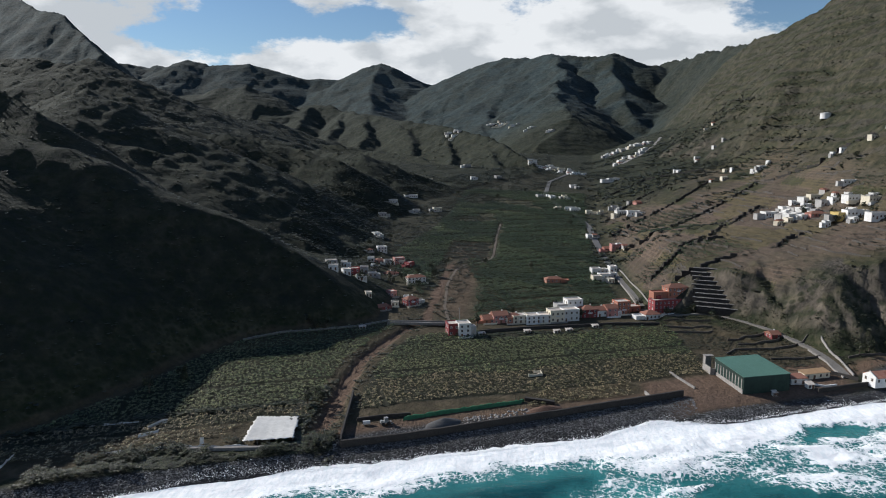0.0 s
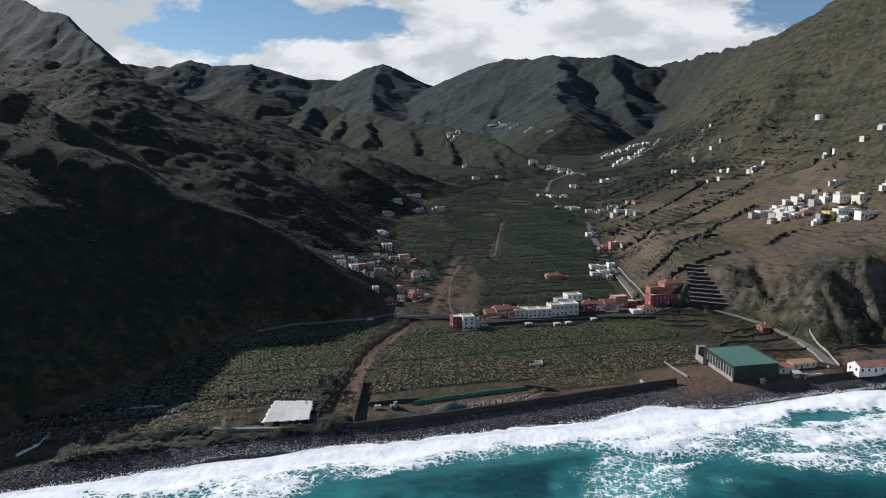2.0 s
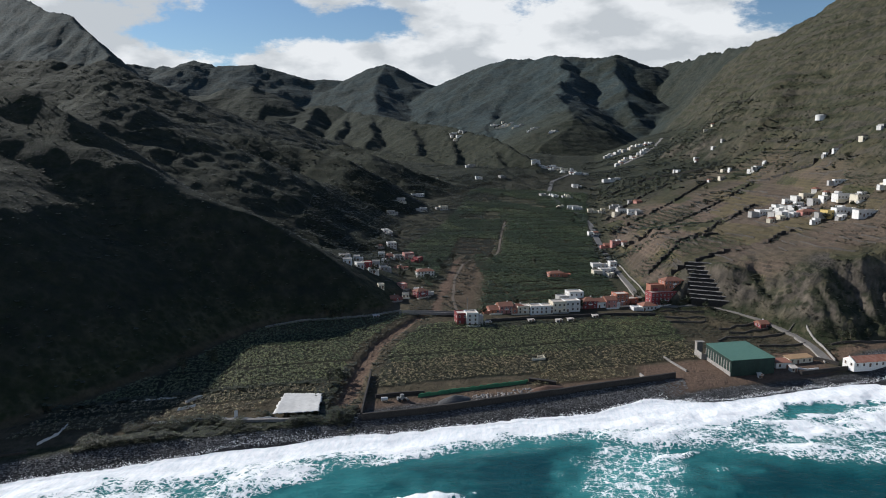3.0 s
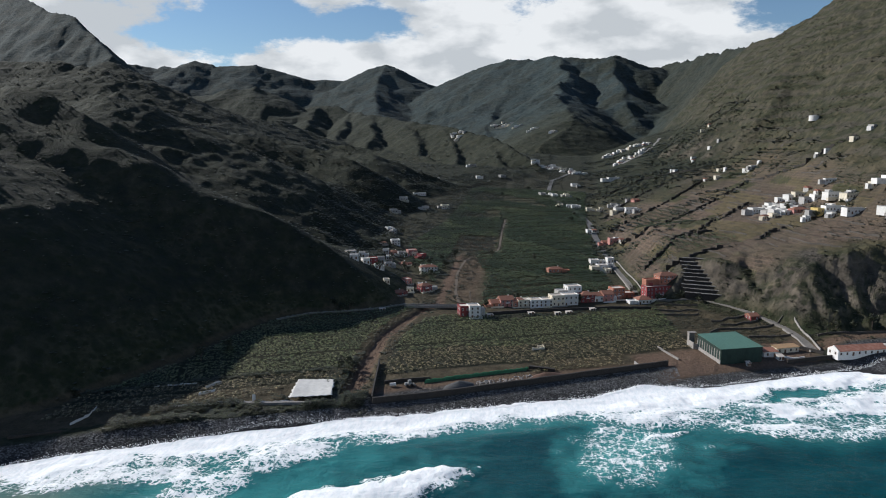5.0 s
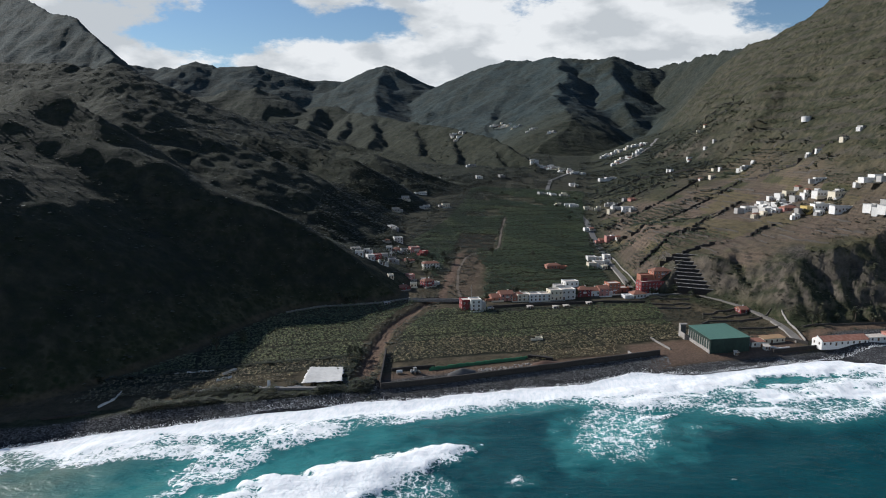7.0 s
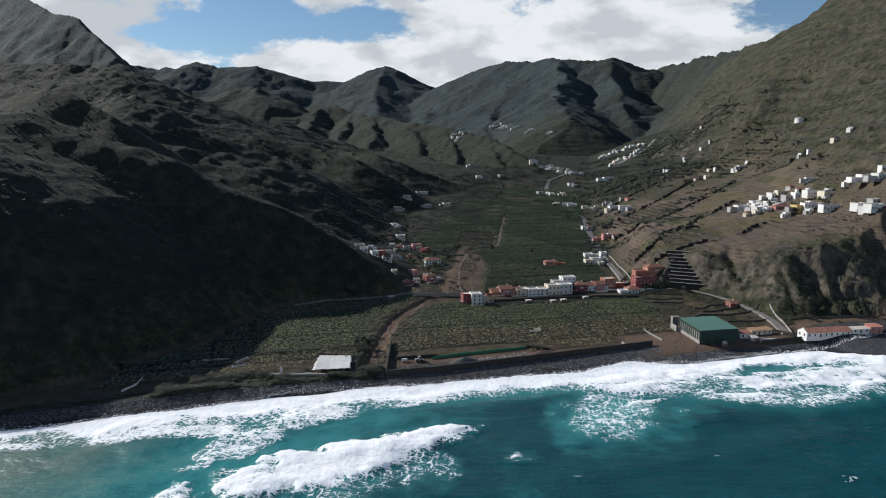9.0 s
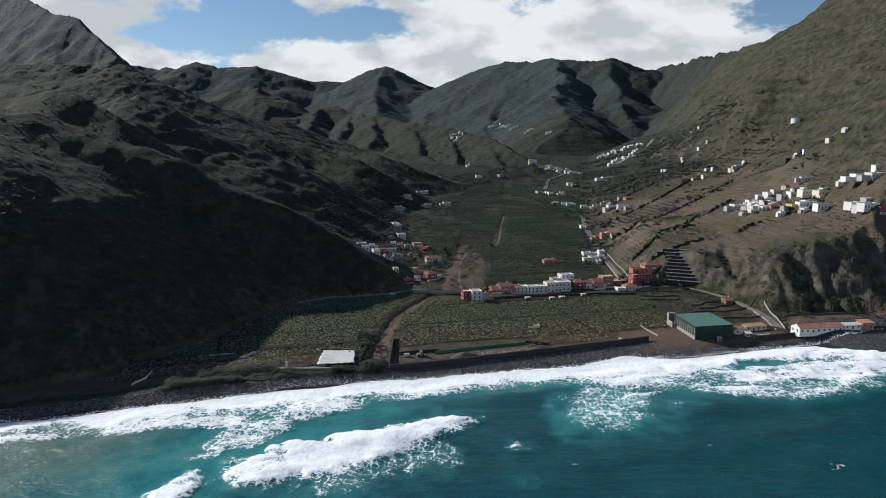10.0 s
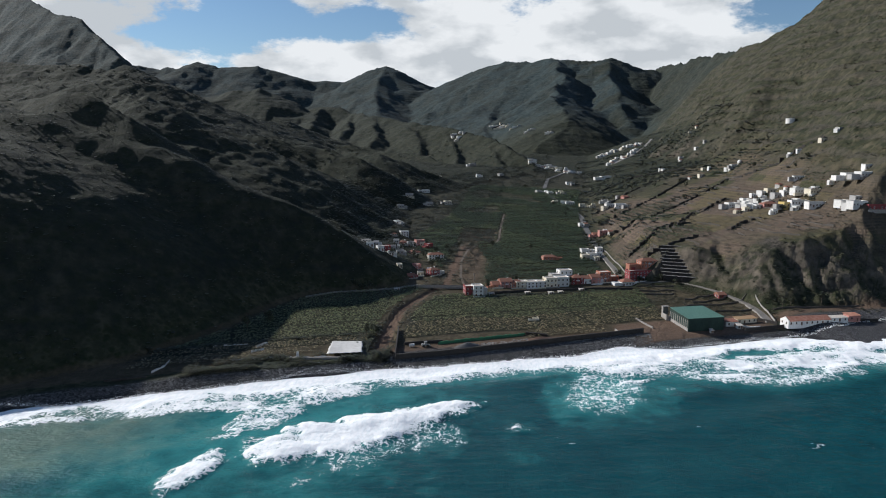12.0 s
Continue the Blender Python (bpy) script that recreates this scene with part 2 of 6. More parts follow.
def sea_material():
    m, n, l, bsdf = nodes_of("sea_water")
    pos = n.new("ShaderNodeNewGeometry").outputs["Position"]
    at = n.new("ShaderNodeAttribute")
    at.attribute_name = "foam"
    sep = n.new("ShaderNodeSeparateColor")
    l.new(at.outputs["Color"], sep.inputs[0])
    web = n.new("ShaderNodeTexVoronoi")
    web.feature = "DISTANCE_TO_EDGE"
    web.inputs["Scale"].default_value = 0.55
    shift = n.new("ShaderNodeVectorMath")
    shift.operation = "MULTIPLY_ADD"
    wob = n.new("ShaderNodeTexNoise")
    wob.inputs["Scale"].default_value, wob.inputs["Detail"].default_value = 0.35, 6
    l.new(pos, wob.inputs["Vector"])
    l.new(wob.outputs["Color"], shift.inputs[0])
    shift.inputs[1].default_value = (5.0, 5.0, 0.0)
    l.new(pos, shift.inputs[2])
    along = n.new("ShaderNodeMapping")
    along.inputs["Rotation"].default_value = (0, 0, radians(-25))
    along.inputs["Scale"].default_value = (0.62, 1.25, 1.0)
    l.new(shift.outputs[0], along.inputs["Vector"])
    l.new(along.outputs[0], web.inputs["Vector"])
    across = n.new("ShaderNodeMapping")
    across.inputs["Rotation"].default_value = (0, 0, radians(-38))
    across.inputs["Scale"].default_value = (1.5, 0.45, 1.0)
    l.new(pos, across.inputs["Vector"])
    lace = noise_node(n, l, across.outputs[0], 0.5, 9, 0.66)
    veil = n.new("ShaderNodeTexVoronoi")
    veil.feature = "DISTANCE_TO_EDGE"
    veil.inputs["Scale"].default_value = 0.19
    l.new(along.outputs[0], veil.inputs["Vector"])
    net = math_node(n, l, "MAXIMUM", range_node(n, l, web.outputs["Distance"], 0.0, 0.16, 0.34, -0.26), range_node(n, l, veil.outputs["Distance"], 0.0, 0.13, 0.42, -0.26))
    warp = noise_node(n, l, pos, 0.05, 5, 0.6)
    some = range_node(n, l, sep.outputs[0], 0.0, 0.3)
    s = math_node(n, l, "ADD", math_node(n, l, "MULTIPLY", math_node(n, l, "SUBTRACT", lace, 0.5), 1.9), net)
    broken = range_node(n, l, sep.outputs[0], 0.60, 1.0, 1.0, 0.30)      # solid foam closes its holes
    s = math_node(n, l, "ADD", sep.outputs[0], math_node(n, l, "MULTIPLY", math_node(n, l, "MULTIPLY", s, broken), some))
    foam = range_node(n, l, s, 0.34, 0.80)
    deep = ramp_node(n, l, warp, [(0.3, (0.003, 0.046, 0.058)), (0.7, (0.005, 0.064, 0.076))])
    water = mix_node(n, l, sep.outputs[1], deep, (0.055, 0.285, 0.285))
    water = mix_node(n, l, sep.outputs[2], water, (0.15, 0.205, 0.165))
    col = mix_node(n, l, foam, water, mix_node(n, l, range_node(n, l, noise_node(n, l, across.outputs[0], 0.35, 9, 0.72), 0.34, 0.60), (0.78, 0.83, 0.85), (0.955, 0.96, 0.962)))
    l.new(col, bsdf.inputs["Base Color"])
    l.new(range_node(n, l, foam, 0, 1, 0.16, 0.9), bsdf.inputs["Roughness"])
    bsdf.inputs["IOR"].default_value = 1.33
    bsdf.inputs["Specular IOR Level"].default_value = 0.3
    rip = noise_node(n, l, pos, 0.45, 8, 0.65)
    roll = n.new("ShaderNodeMapping")
    roll.inputs["Rotation"].default_value = (0, 0, radians(-22))
    roll.inputs["Scale"].default_value = (0.35, 1.0, 1.0)
    l.new(pos, roll.inputs["Vector"])
    chop = noise_node(n, l, roll.outputs[0], 0.16, 6, 0.6)
    h = math_node(n, l, "ADD", math_node(n, l, "ADD", rip, math_node(n, l, "MULTIPLY", chop, 2.2)), math_node(n, l, "MULTIPLY", foam, 0.25))
    bump_node(n, l, h, 0.6, 1.0, bsdf)
    return m


def leaf_material(name, c1, c2, c3, plots=0.0):
    """Leaves: a shade of its own for every island of the mesh, and of every plot where plots are told apart."""
    m, n, l, bsdf = nodes_of(name)
    g = n.new("ShaderNodeNewGeometry")
    col = ramp_node(n, l, g.outputs["Random Per Island"], [(0.1, c1), (0.6, c2), (0.97, c3)])
    broad = noise_node(n, l, g.outputs["Position"], 0.035, 4)
    col = mix_node(n, l, range_node(n, l, broad, 0.46, 0.70, 0, 0.4), col, c3)
    patch = range_node(n, l, noise_node(n, l, g.outputs["Position"], 0.42, 3), 0.36, 0.64, 0.34, 1.35)
    shade = n.new("ShaderNodeCombineColor")
    for i in range(3):
        l.new(patch, shade.inputs[i])
    col = mix_node(n, l, 1.0, col, shade.outputs[0], "MULTIPLY")
    if plots:
        turn = n.new("ShaderNodeMapping")
        turn.inputs["Rotation"].default_value = (0, 0, radians(-23))
        turn.inputs["Scale"].default_value = (1 / 62, 1 / 27, 0.0)
        cell = n.new("ShaderNodeTexVoronoi")
        cell.distance, cell.voronoi_dimensions = "CHEBYCHEV", "2D"
        cell.inputs["Scale"].default_value, cell.inputs["Randomness"].default_value = 1.0, 0.75
        l.new(g.outputs["Position"], turn.inputs["Vector"])
        l.new(turn.outputs[0], cell.inputs["Vector"])
        parts = n.new("ShaderNodeSeparateColor")
        l.new(cell.outputs["Color"], parts.inputs[0])
        col = mix_node(n, l, range_node(n, l, parts.outputs[0], 0.1, 0.9, 0.0, plots), col, tuple(0.42 * v for v in c2))
        col = mix_node(n, l, range_node(n, l, parts.outputs[1], 0.55, 1.0, 0.0, 0.8 * plots), col, c3)
    l.new(col, bsdf.inputs["Base Color"])
    bsdf.inputs["Roughness"].default_value = 0.55
    return m


GROUND = ground_material()
SEA = sea_material()
WHITE = surface("white_render", (0.60, 0.59, 0.56), (0.75, 0.74, 0.72), 1.2, 0.85, 0.15)
CREAM = surface("cream_render", (0.58, 0.52, 0.40), (0.70, 0.64, 0.52), 1.2, 0.85, 0.15)
YELLOW = surface("yellow_render", (0.58, 0.42, 0.14), (0.68, 0.52, 0.20), 1.2, 0.85, 0.15)
RED = surface("red_render", (0.20, 0.036, 0.040), (0.27, 0.058, 0.058), 1.2, 0.85, 0.15)
PINK = surface("pink_render", (0.40, 0.17, 0.15), (0.50, 0.25, 0.21), 1.2, 0.85, 0.15)
ORANGE = surface("ochre_render", (0.34, 0.13, 0.085), (0.43, 0.19, 0.125), 1.2, 0.85, 0.15)
GREYR = surface("grey_render", (0.32, 0.31, 0.30), (0.44, 0.43, 0.41), 1.2, 0.9, 0.2)
TILE = surface("clay_roof_tile", (0.19, 0.080, 0.052), (0.31, 0.145, 0.098), 2.5, 0.85, 0.4)
FLATROOF = surface("flat_roof_screed", (0.42, 0.36, 0.31), (0.58, 0.52, 0.46), 0.8, 0.9, 0.2)
GLASSY = surface("dark_window_pane", (0.02, 0.024, 0.03), (0.035, 0.04, 0.05), 0.5, 0.12, 0.02)
FRAMEM = surface("painted_window_frame", (0.28, 0.20, 0.14), (0.40, 0.32, 0.25), 2.0, 0.6, 0.1)
DOORM = surface("wooden_door", (0.10, 0.05, 0.03), (0.17, 0.09, 0.05), 3.0, 0.6, 0.2)
BASALT = surface("dry_basalt_wall", (0.018, 0.016, 0.015), (0.056, 0.049, 0.044), 1.8, 0.95, 0.8)
DRYSTONE = surface("grey_brown_dry_stone", (0.045, 0.040, 0.035), (0.105, 0.092, 0.080), 1.6, 0.95, 0.8)
CONCRETE = surface("weathered_concrete", (0.20, 0.185, 0.17), (0.32, 0.30, 0.28), 1.0, 0.9, 0.3)
ASPHALT = surface("grey_asphalt", (0.075, 0.073, 0.072), (0.125, 0.122, 0.118), 1.5, 0.9, 0.2)
GREENMETAL = surface("green_sheet_metal", (0.058, 0.135, 0.104), (0.088, 0.180, 0.140), 0.6, 0.45, 0.06)
GREENDARK = surface("dark_green_cladding", (0.007, 0.024, 0.018), (0.013, 0.036, 0.028), 0.6, 0.85, 0.06)
NETGREEN = surface("green_shade_net", (0.022, 0.115, 0.050), (0.050, 0.190, 0.090), 1.0, 0.8, 0.3)
TARP = surface("greenhouse_sheeting", (0.60, 0.59, 0.56), (0.74, 0.73, 0.70), 0.7, 0.7, 0.3)
BANANA = leaf_material("banana_leaf", (0.022, 0.042, 0.013), (0.082, 0.118, 0.034), (0.225, 0.212, 0.098), 0.3)
BANANA_DEEP = leaf_material("deep_green_banana_leaf", (0.012, 0.030, 0.010), (0.034, 0.066, 0.020), (0.088, 0.104, 0.042), 0.75)
BANANA_DRY = leaf_material("yellowing_banana_leaf", (0.044, 0.046, 0.018), (0.150, 0.132, 0.058), (0.320, 0.242, 0.142))
PEBBLE = leaf_material("beach_stone", (0.080, 0.082, 0.088), (0.135, 0.136, 0.141), (0.205, 0.203, 0.205))
BUSH = leaf_material("bush_leaf", (0.014, 0.022, 0.009), (0.031, 0.041, 0.015), (0.068, 0.066, 0.029))
DRYBUSH = leaf_material("dry_scrub_leaf", (0.022, 0.028, 0.013), (0.045, 0.046, 0.024), (0.090, 0.078, 0.044))
BRUSH = leaf_material("dark_brush_leaf", (0.012, 0.018, 0.009), (0.024, 0.032, 0.014), (0.055, 0.056, 0.028))
BARK = surface("brown_bark", (0.06, 0.045, 0.033), (0.13, 0.10, 0.075), 3.0, 0.95, 0.6)

# ---- shape of the land (plan in metres; x across the valley, y inland) ----
def lattice(ix, iy, seed):
    v = np.sin(ix * 127.1 + iy * 311.7 + seed * 74.7) * 43758.5453
    return v - np.floor(v)


def vnoise(x, y, seed=0):
    ix, iy = np.floor(x), np.floor(y)
    fx, fy = x - ix, y - iy
    fx, fy = fx * fx * (3 - 2 * fx), fy * fy * (3 - 2 * fy)
    a, b = lattice(ix, iy, seed), lattice(ix + 1, iy, seed)
    c, d = lattice(ix, iy + 1, seed), lattice(ix + 1, iy + 1, seed)
    return (a * (1 - fx) + b * fx) * (1 - fy) + (c * (1 - fx) + d * fx) * fy


def fbm(x, y, size, octaves=4, seed=0, ridged=False):
    total, amp, norm = 0.0, 1.0, 0.0
    for i in range(octaves):
        k = 2.03 ** i / size
        v = vnoise(x * k + 17.3 * i, y * k - 9.1 * i, seed + i)
        if ridged:
            v = 1 - np.abs(2 * v - 1)
        total, norm, amp = total + amp * v, norm + amp, amp * 0.5
    return total / norm


def smooth(v, a, b):
    t = np.clip((v - a) / (b - a), 0, 1)
    return t * t * (3 - 2 * t)


SHORE = ((-900, -60), (-400, 75), (-244, 162), (-157, 209), (-101, 233), (-41, 261), (26, 286), (100, 320), (180, 355), (247, 381), (500, 450), (1500, 640))
FOOT_LEFT = ((-600, -420), (60, -345), (150, -292), (230, -222), (300, -196), (345, -188), (385, -176), (404, -158), (426, -114), (440, -100), (520, -96), (600, -128), (800, -160), (925, -150), (1090, -85), (1300, 35), (1700, 70), (2600, 90))
FOOT_RIGHT = ((300, 210), (380, 170), (420, 150), (470, 96), (500, 84), (595, 80), (760, 84), (945, 96), (1150, 108), (1300, 120), (1700, 160), (2600, 190))
CLIFF_FOOT = ((60, 520), (112, 476), (131, 484), (150, 458), (172, 420), (188, 404), (260, 410), (420, 460), (900, 560))
# crests: x, y, z along each, then how steeply the flanks fall
CRESTS = (
    (((-620, 520, 178), (-480, 490, 170), (-430, 484, 177), (-393, 480, 165), (-361, 470, 155), (-341, 475, 132), (-292, 470, 104), (-248, 462, 84), (-197, 453, 72), (-165, 449, 60), (-140, 446, 42), (-122, 442, 22)), 0.75),
    (((-800, 700, 200), (-572, 730, 174), (-522, 720, 184), (-486, 714, 191), (-464, 715, 179), (-431, 730, 161), (-410, 740, 153), (-347, 760, 125), (-250, 790, 80)), 0.47),
    (((-520, 620, 118), (-500, 760, 138), (-510, 900, 158), (-560, 1150, 168), (-600, 1400, 185), (-640, 1700, 195)), 0.4),
    (((-520, 640, 122), (-330, 630, 86), (-190, 612, 44)), 0.47),
    (((-510, 900, 158), (-330, 930, 126), (-250, 895, 108), (-215, 875, 78)), 0.58),
    (((-1300, 1250, 330), (-1026, 1250, 294), (-948, 1250, 296), (-872, 1250, 281), (-842, 1250, 294), (-826, 1250, 273), (-775, 1240, 250), (-724, 1230, 228), (-663, 1220, 208), (-546, 1200, 160), (-402, 1150, 125), (-257, 1050, 116), (-140, 1060, 74), (-100, 1050, 56)), 0.44),
    (((-1000, 1700, 190), (-745, 1640, 209), (-665, 1620, 187), (-586, 1600, 165), (-524, 1580, 145), (-367, 1500, 120), (-230, 1380, 108), (-130, 1250, 84), (-70, 1180, 66)), 0.5),
    (((-1500, 2450, 330), (-1242, 2450, 319), (-1130, 2400, 331), (-1018, 2400, 348), (-959, 2400, 331), (-897, 2400, 291), (-840, 2380, 250)), 0.5),
    (((-1004, 2450, 252), (-884, 2420, 260), (-777, 2400, 286), (-694, 2350, 273), (-640, 2300, 254), (-431, 2050, 215), (-376, 2000, 208), (-264, 1850, 188), (-109, 1600, 156), (-40, 1480, 135), (-3, 1400, 112), (35, 1300, 78), (52, 1250, 66)), 0.64),
    (((-777, 2400, 284), (-730, 2150, 215), (-700, 1950, 160), (-690, 1800, 130)), 0.5),
    (((-640, 2300, 252), (-575, 2050, 190), (-545, 1880, 150), (-520, 1750, 118)), 0.54),
    (((-520, 2155, 230), (-452, 1930, 178), (-430, 1780, 140), (-400, 1640, 104)), 0.5),
    (((-376, 2000, 206), (-318, 1800, 160), (-300, 1680, 130), (-275, 1540, 98)), 0.55),
    (((-264, 1850, 186), (-205, 1650, 142), (-190, 1560, 118), (-165, 1440, 92)), 0.5),
    (((-109, 1600, 154), (-70, 1470, 122), (-55, 1400, 100), (-35, 1320, 80)), 0.56),
    (((-3400, 3900, 1000), (-2885, 3564, 1002), (-2647, 3379, 884), (-2435, 3221, 807), (-2156, 3036, 729), (-2048, 2957, 675), (-1926, 2851, 616), (-1825, 2772, 546), (-1726, 2693, 499), (-1668, 2640, 420), (-1645, 2630, 330)), 1.0),
    (((-2700, 3700, 640), (-2484, 3900, 632), (-2382, 4000, 635), (-2293, 4000, 593), (-2255, 4000, 613), (-2128, 4000, 605), (-2035, 4000, 653), (-1911, 4000, 619), (-1663, 4000, 622), (-1454, 4000, 564), (-1299, 4000, 520), (-1110, 4000, 518), (-1041, 4000, 537), (-939, 4000, 588), (-890, 4000, 609), (-858, 4000, 616), (-825, 4000, 606), (-771, 4000, 572), (-704, 4000, 507), (-571, 4000, 464)), 0.5),
    (((-858, 4000, 612), (-820, 3500, 420), (-700, 3100, 300), (-640, 2800, 240)), 0.42),
    (((-571, 4000, 464), (-417, 3800, 516), (-316, 3700, 549), (-191, 3600, 559), (-101, 3500, 568), (10, 3400, 551), (124, 3200, 544), (209, 3150, 525), (268, 3120, 515), (335, 3076, 525), (398, 3100, 520), (478, 3150, 506), (572, 3200, 492)), 0.55),
    (((-191, 3600, 555), (-150, 3100, 380), (-160, 2700, 270), (-140, 2300, 180)), 0.42),
    (((124, 3200, 540), (114, 2600, 357), (111, 2100, 240), (114, 1900, 210), (73, 1750, 150), (43, 1650, 109)), 0.5),
    (((335, 3076, 520), (345, 2600, 340), (330, 2300, 220)), 0.55),
    (((590, 3300, 503), (656, 3200, 510), (660, 2700, 478), (642, 2300, 437), (605, 1900, 402), (566, 1600, 387), (577, 1480, 412), (574, 1350, 424), (600, 1200, 440), (660, 1000, 430), (760, 700, 400)), 1.0),
)


def line(points, v):
    return np.interp(v, [p[0] for p in points], [p[1] for p in points])


def shore_distance(x, y):
    return (y - line(SHORE, x)) * 0.915


def floor_height(x, y):
    d = shore_distance(x, y)
    d = d + 8 * smooth(x, 70, 95) * (1 - smooth(x, 205, 245)) * (1 - smooth(d, 20, 40))
    z = np.where(d < 24, np.where(d < 0, d * 0.12, 4.2 * smooth(d, -2, 24 - 11 * (1 - smooth(x, -100, -70)))), 4.2 + 0.030 * np.minimum(d - 24, 1136))
    up = np.clip(d - 160, 0, 1000)
    return z + np.where(d > 160, 0.037 * up + 0.000032 * up * up, 0)


SIDE_RIDGE = ((-1000, 2450), (-640, 2300), (-431, 2050), (-264, 1850), (-109, 1600), (-3, 1400), (35, 1300), (60, 1250))


def crest_height(x, y, points, fall, vary):
    best = np.full(np.shape(x), -1e6)
    for (x0, y0, z0), (x1, y1, z1) in zip(points, points[1:]):
        dx, dy = x1 - x0, y1 - y0
        t = np.clip(((x - x0) * dx + (y - y0) * dy) / (dx * dx + dy * dy), 0, 1)
        d = np.hypot(x - x0 - t * dx, y - y0 - t * dy)
        best = np.maximum(best, z0 + t * (z1 - z0) - fall * d * vary)
    return best


def foot_distance(x, y):
    best = np.full(np.shape(x), 1e6)
    for (y0, x0), (y1, x1) in zip(FOOT_LEFT[:11], FOOT_LEFT[1:11]):
        dx, dy = x1 - x0, y1 - y0
        t = np.clip(((x - x0) * dx + (y - y0) * dy) / (dx * dx + dy * dy), 0, 1)
        best = np.minimum(best, np.hypot(x - x0 - t * dx, y - y0 - t * dy))
    return best


def land(x, y):
    """Height of the ground, and how far it is dry terraces."""
    x, y = np.asarray(x, float), np.asarray(y, float)
    base = floor_height(x, y)
    # the side valley in front of the long ridge lies lower
    base = base - 60 * smooth(y, 1310, 1470) * smooth(line(FOOT_LEFT, y) - x, 10, 110) * smooth(line(SIDE_RIDGE, x) - y, -10, 50)
    h = base.copy()
    wx, wy = 60 * (fbm(x, y, 170, 2, 71) - 0.5), 60 * (fbm(x, y, 170, 2, 72) - 0.5)
    k_far = smooth(y, 900, 2600)
    rough_a = fbm(x + wx, y + wy, 120, 5, 3, True) * (1 - k_far) + fbm(x + 2 * wx, y + 2 * wy, 170, 6, 4, True) * k_far
    rough_b = fbm(x, y, 34, 4, 9)
    # slope on the left
    v = line(FOOT_LEFT, y) - x + 10 * (fbm(x, y, 60, 3, 5) - 0.5)
    steep = 1.0 - 0.25 * smooth(y, 320, 410) - 0.45 * smooth(y, 445, 540)
    top = 60 + 98 * smooth(y, 150, 300) - 154 * smooth(y, 450, 600) + 0.04 * np.clip(v, 0, 500) * (1 - smooth(y, 450, 600))
    wall = base + top * (1 - np.exp(-steep * np.maximum(v, 0) / top))
    h = np.maximum(h, wall)
    # slope on the right, with its steep first bank near the village and the sea cliff
    u = x - line(FOOT_RIGHT, y) + 8 * (fbm(x, y, 50, 3, 6) - 0.5)
    up = np.maximum(u, 0)
    gentle = np.where(up < 190, 0.33 * up, 62.7 + 0.75 * np.minimum(up - 190, 300))
    bank = np.where(up < 42, 0.72 * up, 30.2 + 0.2 * (up - 42))
    k = smooth(y, 620, 860)
    right = base + np.where(up < 190, np.maximum(gentle, bank * (1 - k)), gentle)
    inland = (y - line(CLIFF_FOOT, x)) * 0.93 + (7 + 30 * smooth(x, 165, 200)) * (fbm(x, 0.45 * y, 40, 4, 8, True) - 0.55)
    cap = base + 5 * smooth(u, 0, 35) + np.where(inland > 0, (1.1 - 0.58 * smooth(x, 138, 156) + 0.30 * smooth(x, 186, 206)) * inland, 0)
    cap = cap + (1 - smooth(x, 138, 168)) * (np.maximum(cap, base + 2 + 1.6 * np.maximum(inland, 0)) - cap)
    right = np.minimum(right, np.maximum(cap, base))
    h = np.maximum(h, np.where(u > 0, right, base))
    vary = 0.88 + 0.24 * fbm(x, y, 90, 3, 81) * (1 - k_far) + k_far * (0.4 * fbm(x, y, 300, 4, 82) - 0.08)
    loose = smooth(y, 1250, 1600) * (1 - smooth(y, 2900, 3300))
    bx, by = 110 * loose * (fbm(x, y, 230, 4, 73) - 0.5), 90 * loose * (fbm(x, y, 260, 3, 74) - 0.5)
    for points, fall in CRESTS:
        h = np.maximum(h, crest_height(x + bx, y + by, points, fall, vary))
    near = np.where(line(FOOT_LEFT, y) > x, foot_distance(x, y), 0)
    edge = base + (0.82 + 0.10 * smooth(y, 395, 430)) * near + 400 * smooth(y, 480, 560)
    h = np.where(x < 0, np.minimum(h, np.maximum(edge, base)), h)
    rise = np.maximum(h - base, 0)
    far = smooth(y, 900, 2600)
    amp = np.clip(rise * (0.24 + 0.06 * smooth(y, 900, 1400)), 0, 24 + 14 * far)
    side_left = smooth(v, -10, 30) * smooth(y, 520, 640) * (1 - smooth(y, 1700, 2100))
    amp = amp * (1 - 0.6 * side_left)
    amp = amp * (1 - 0.72 * smooth(u, 120, 200) * (1 - smooth(y, 1500, 2000))) * (1 - 0.45 * smooth(v, 0, 20) * (1 - smooth(y, 520, 640)))
    dry = smooth(u, 2, 14) * (1 - smooth(u + 60 * (rough_b - 0.5), 200, 270)) * smooth(y, 455, 480) * (1 - smooth(y + 260 * (fbm(x, y, 180, 3, 77) - 0.5) + 0.5 * (300 - x), 900, 1120))
    dry = dry * smooth(inland, 28, 40) * (1 - smooth(x, 330 + 0.12 * y, 380 + 0.12 * y))
    calm = 1 - 0.85 * dry
    h = h + calm * (amp * (rough_a - 0.66) + 0.4 * np.minimum(amp, 20) * (rough_b - 0.5))
    h = h + side_left * np.minimum(rise * 0.15, 1) * 8 * (fbm(x, y, 26, 4, 16, True) - 0.62)
    # rocky relief of the bluff between the terraces and the shore
    bluff = smooth(inland, -6, 8) * (1 - smooth(inland, 42, 70)) * smooth(x, 125, 160) * smooth(u, 4, 25) * (1 - dry)
    h = h + bluff * (13 * (fbm(x + 0.3 * y, 0.8 * y, 40, 5, 14, True) - 0.62) + 10 * (fbm(x, y, 17, 5, 15, True) - 0.6))
    # lava beds on the high slopes
    bed = 17.0
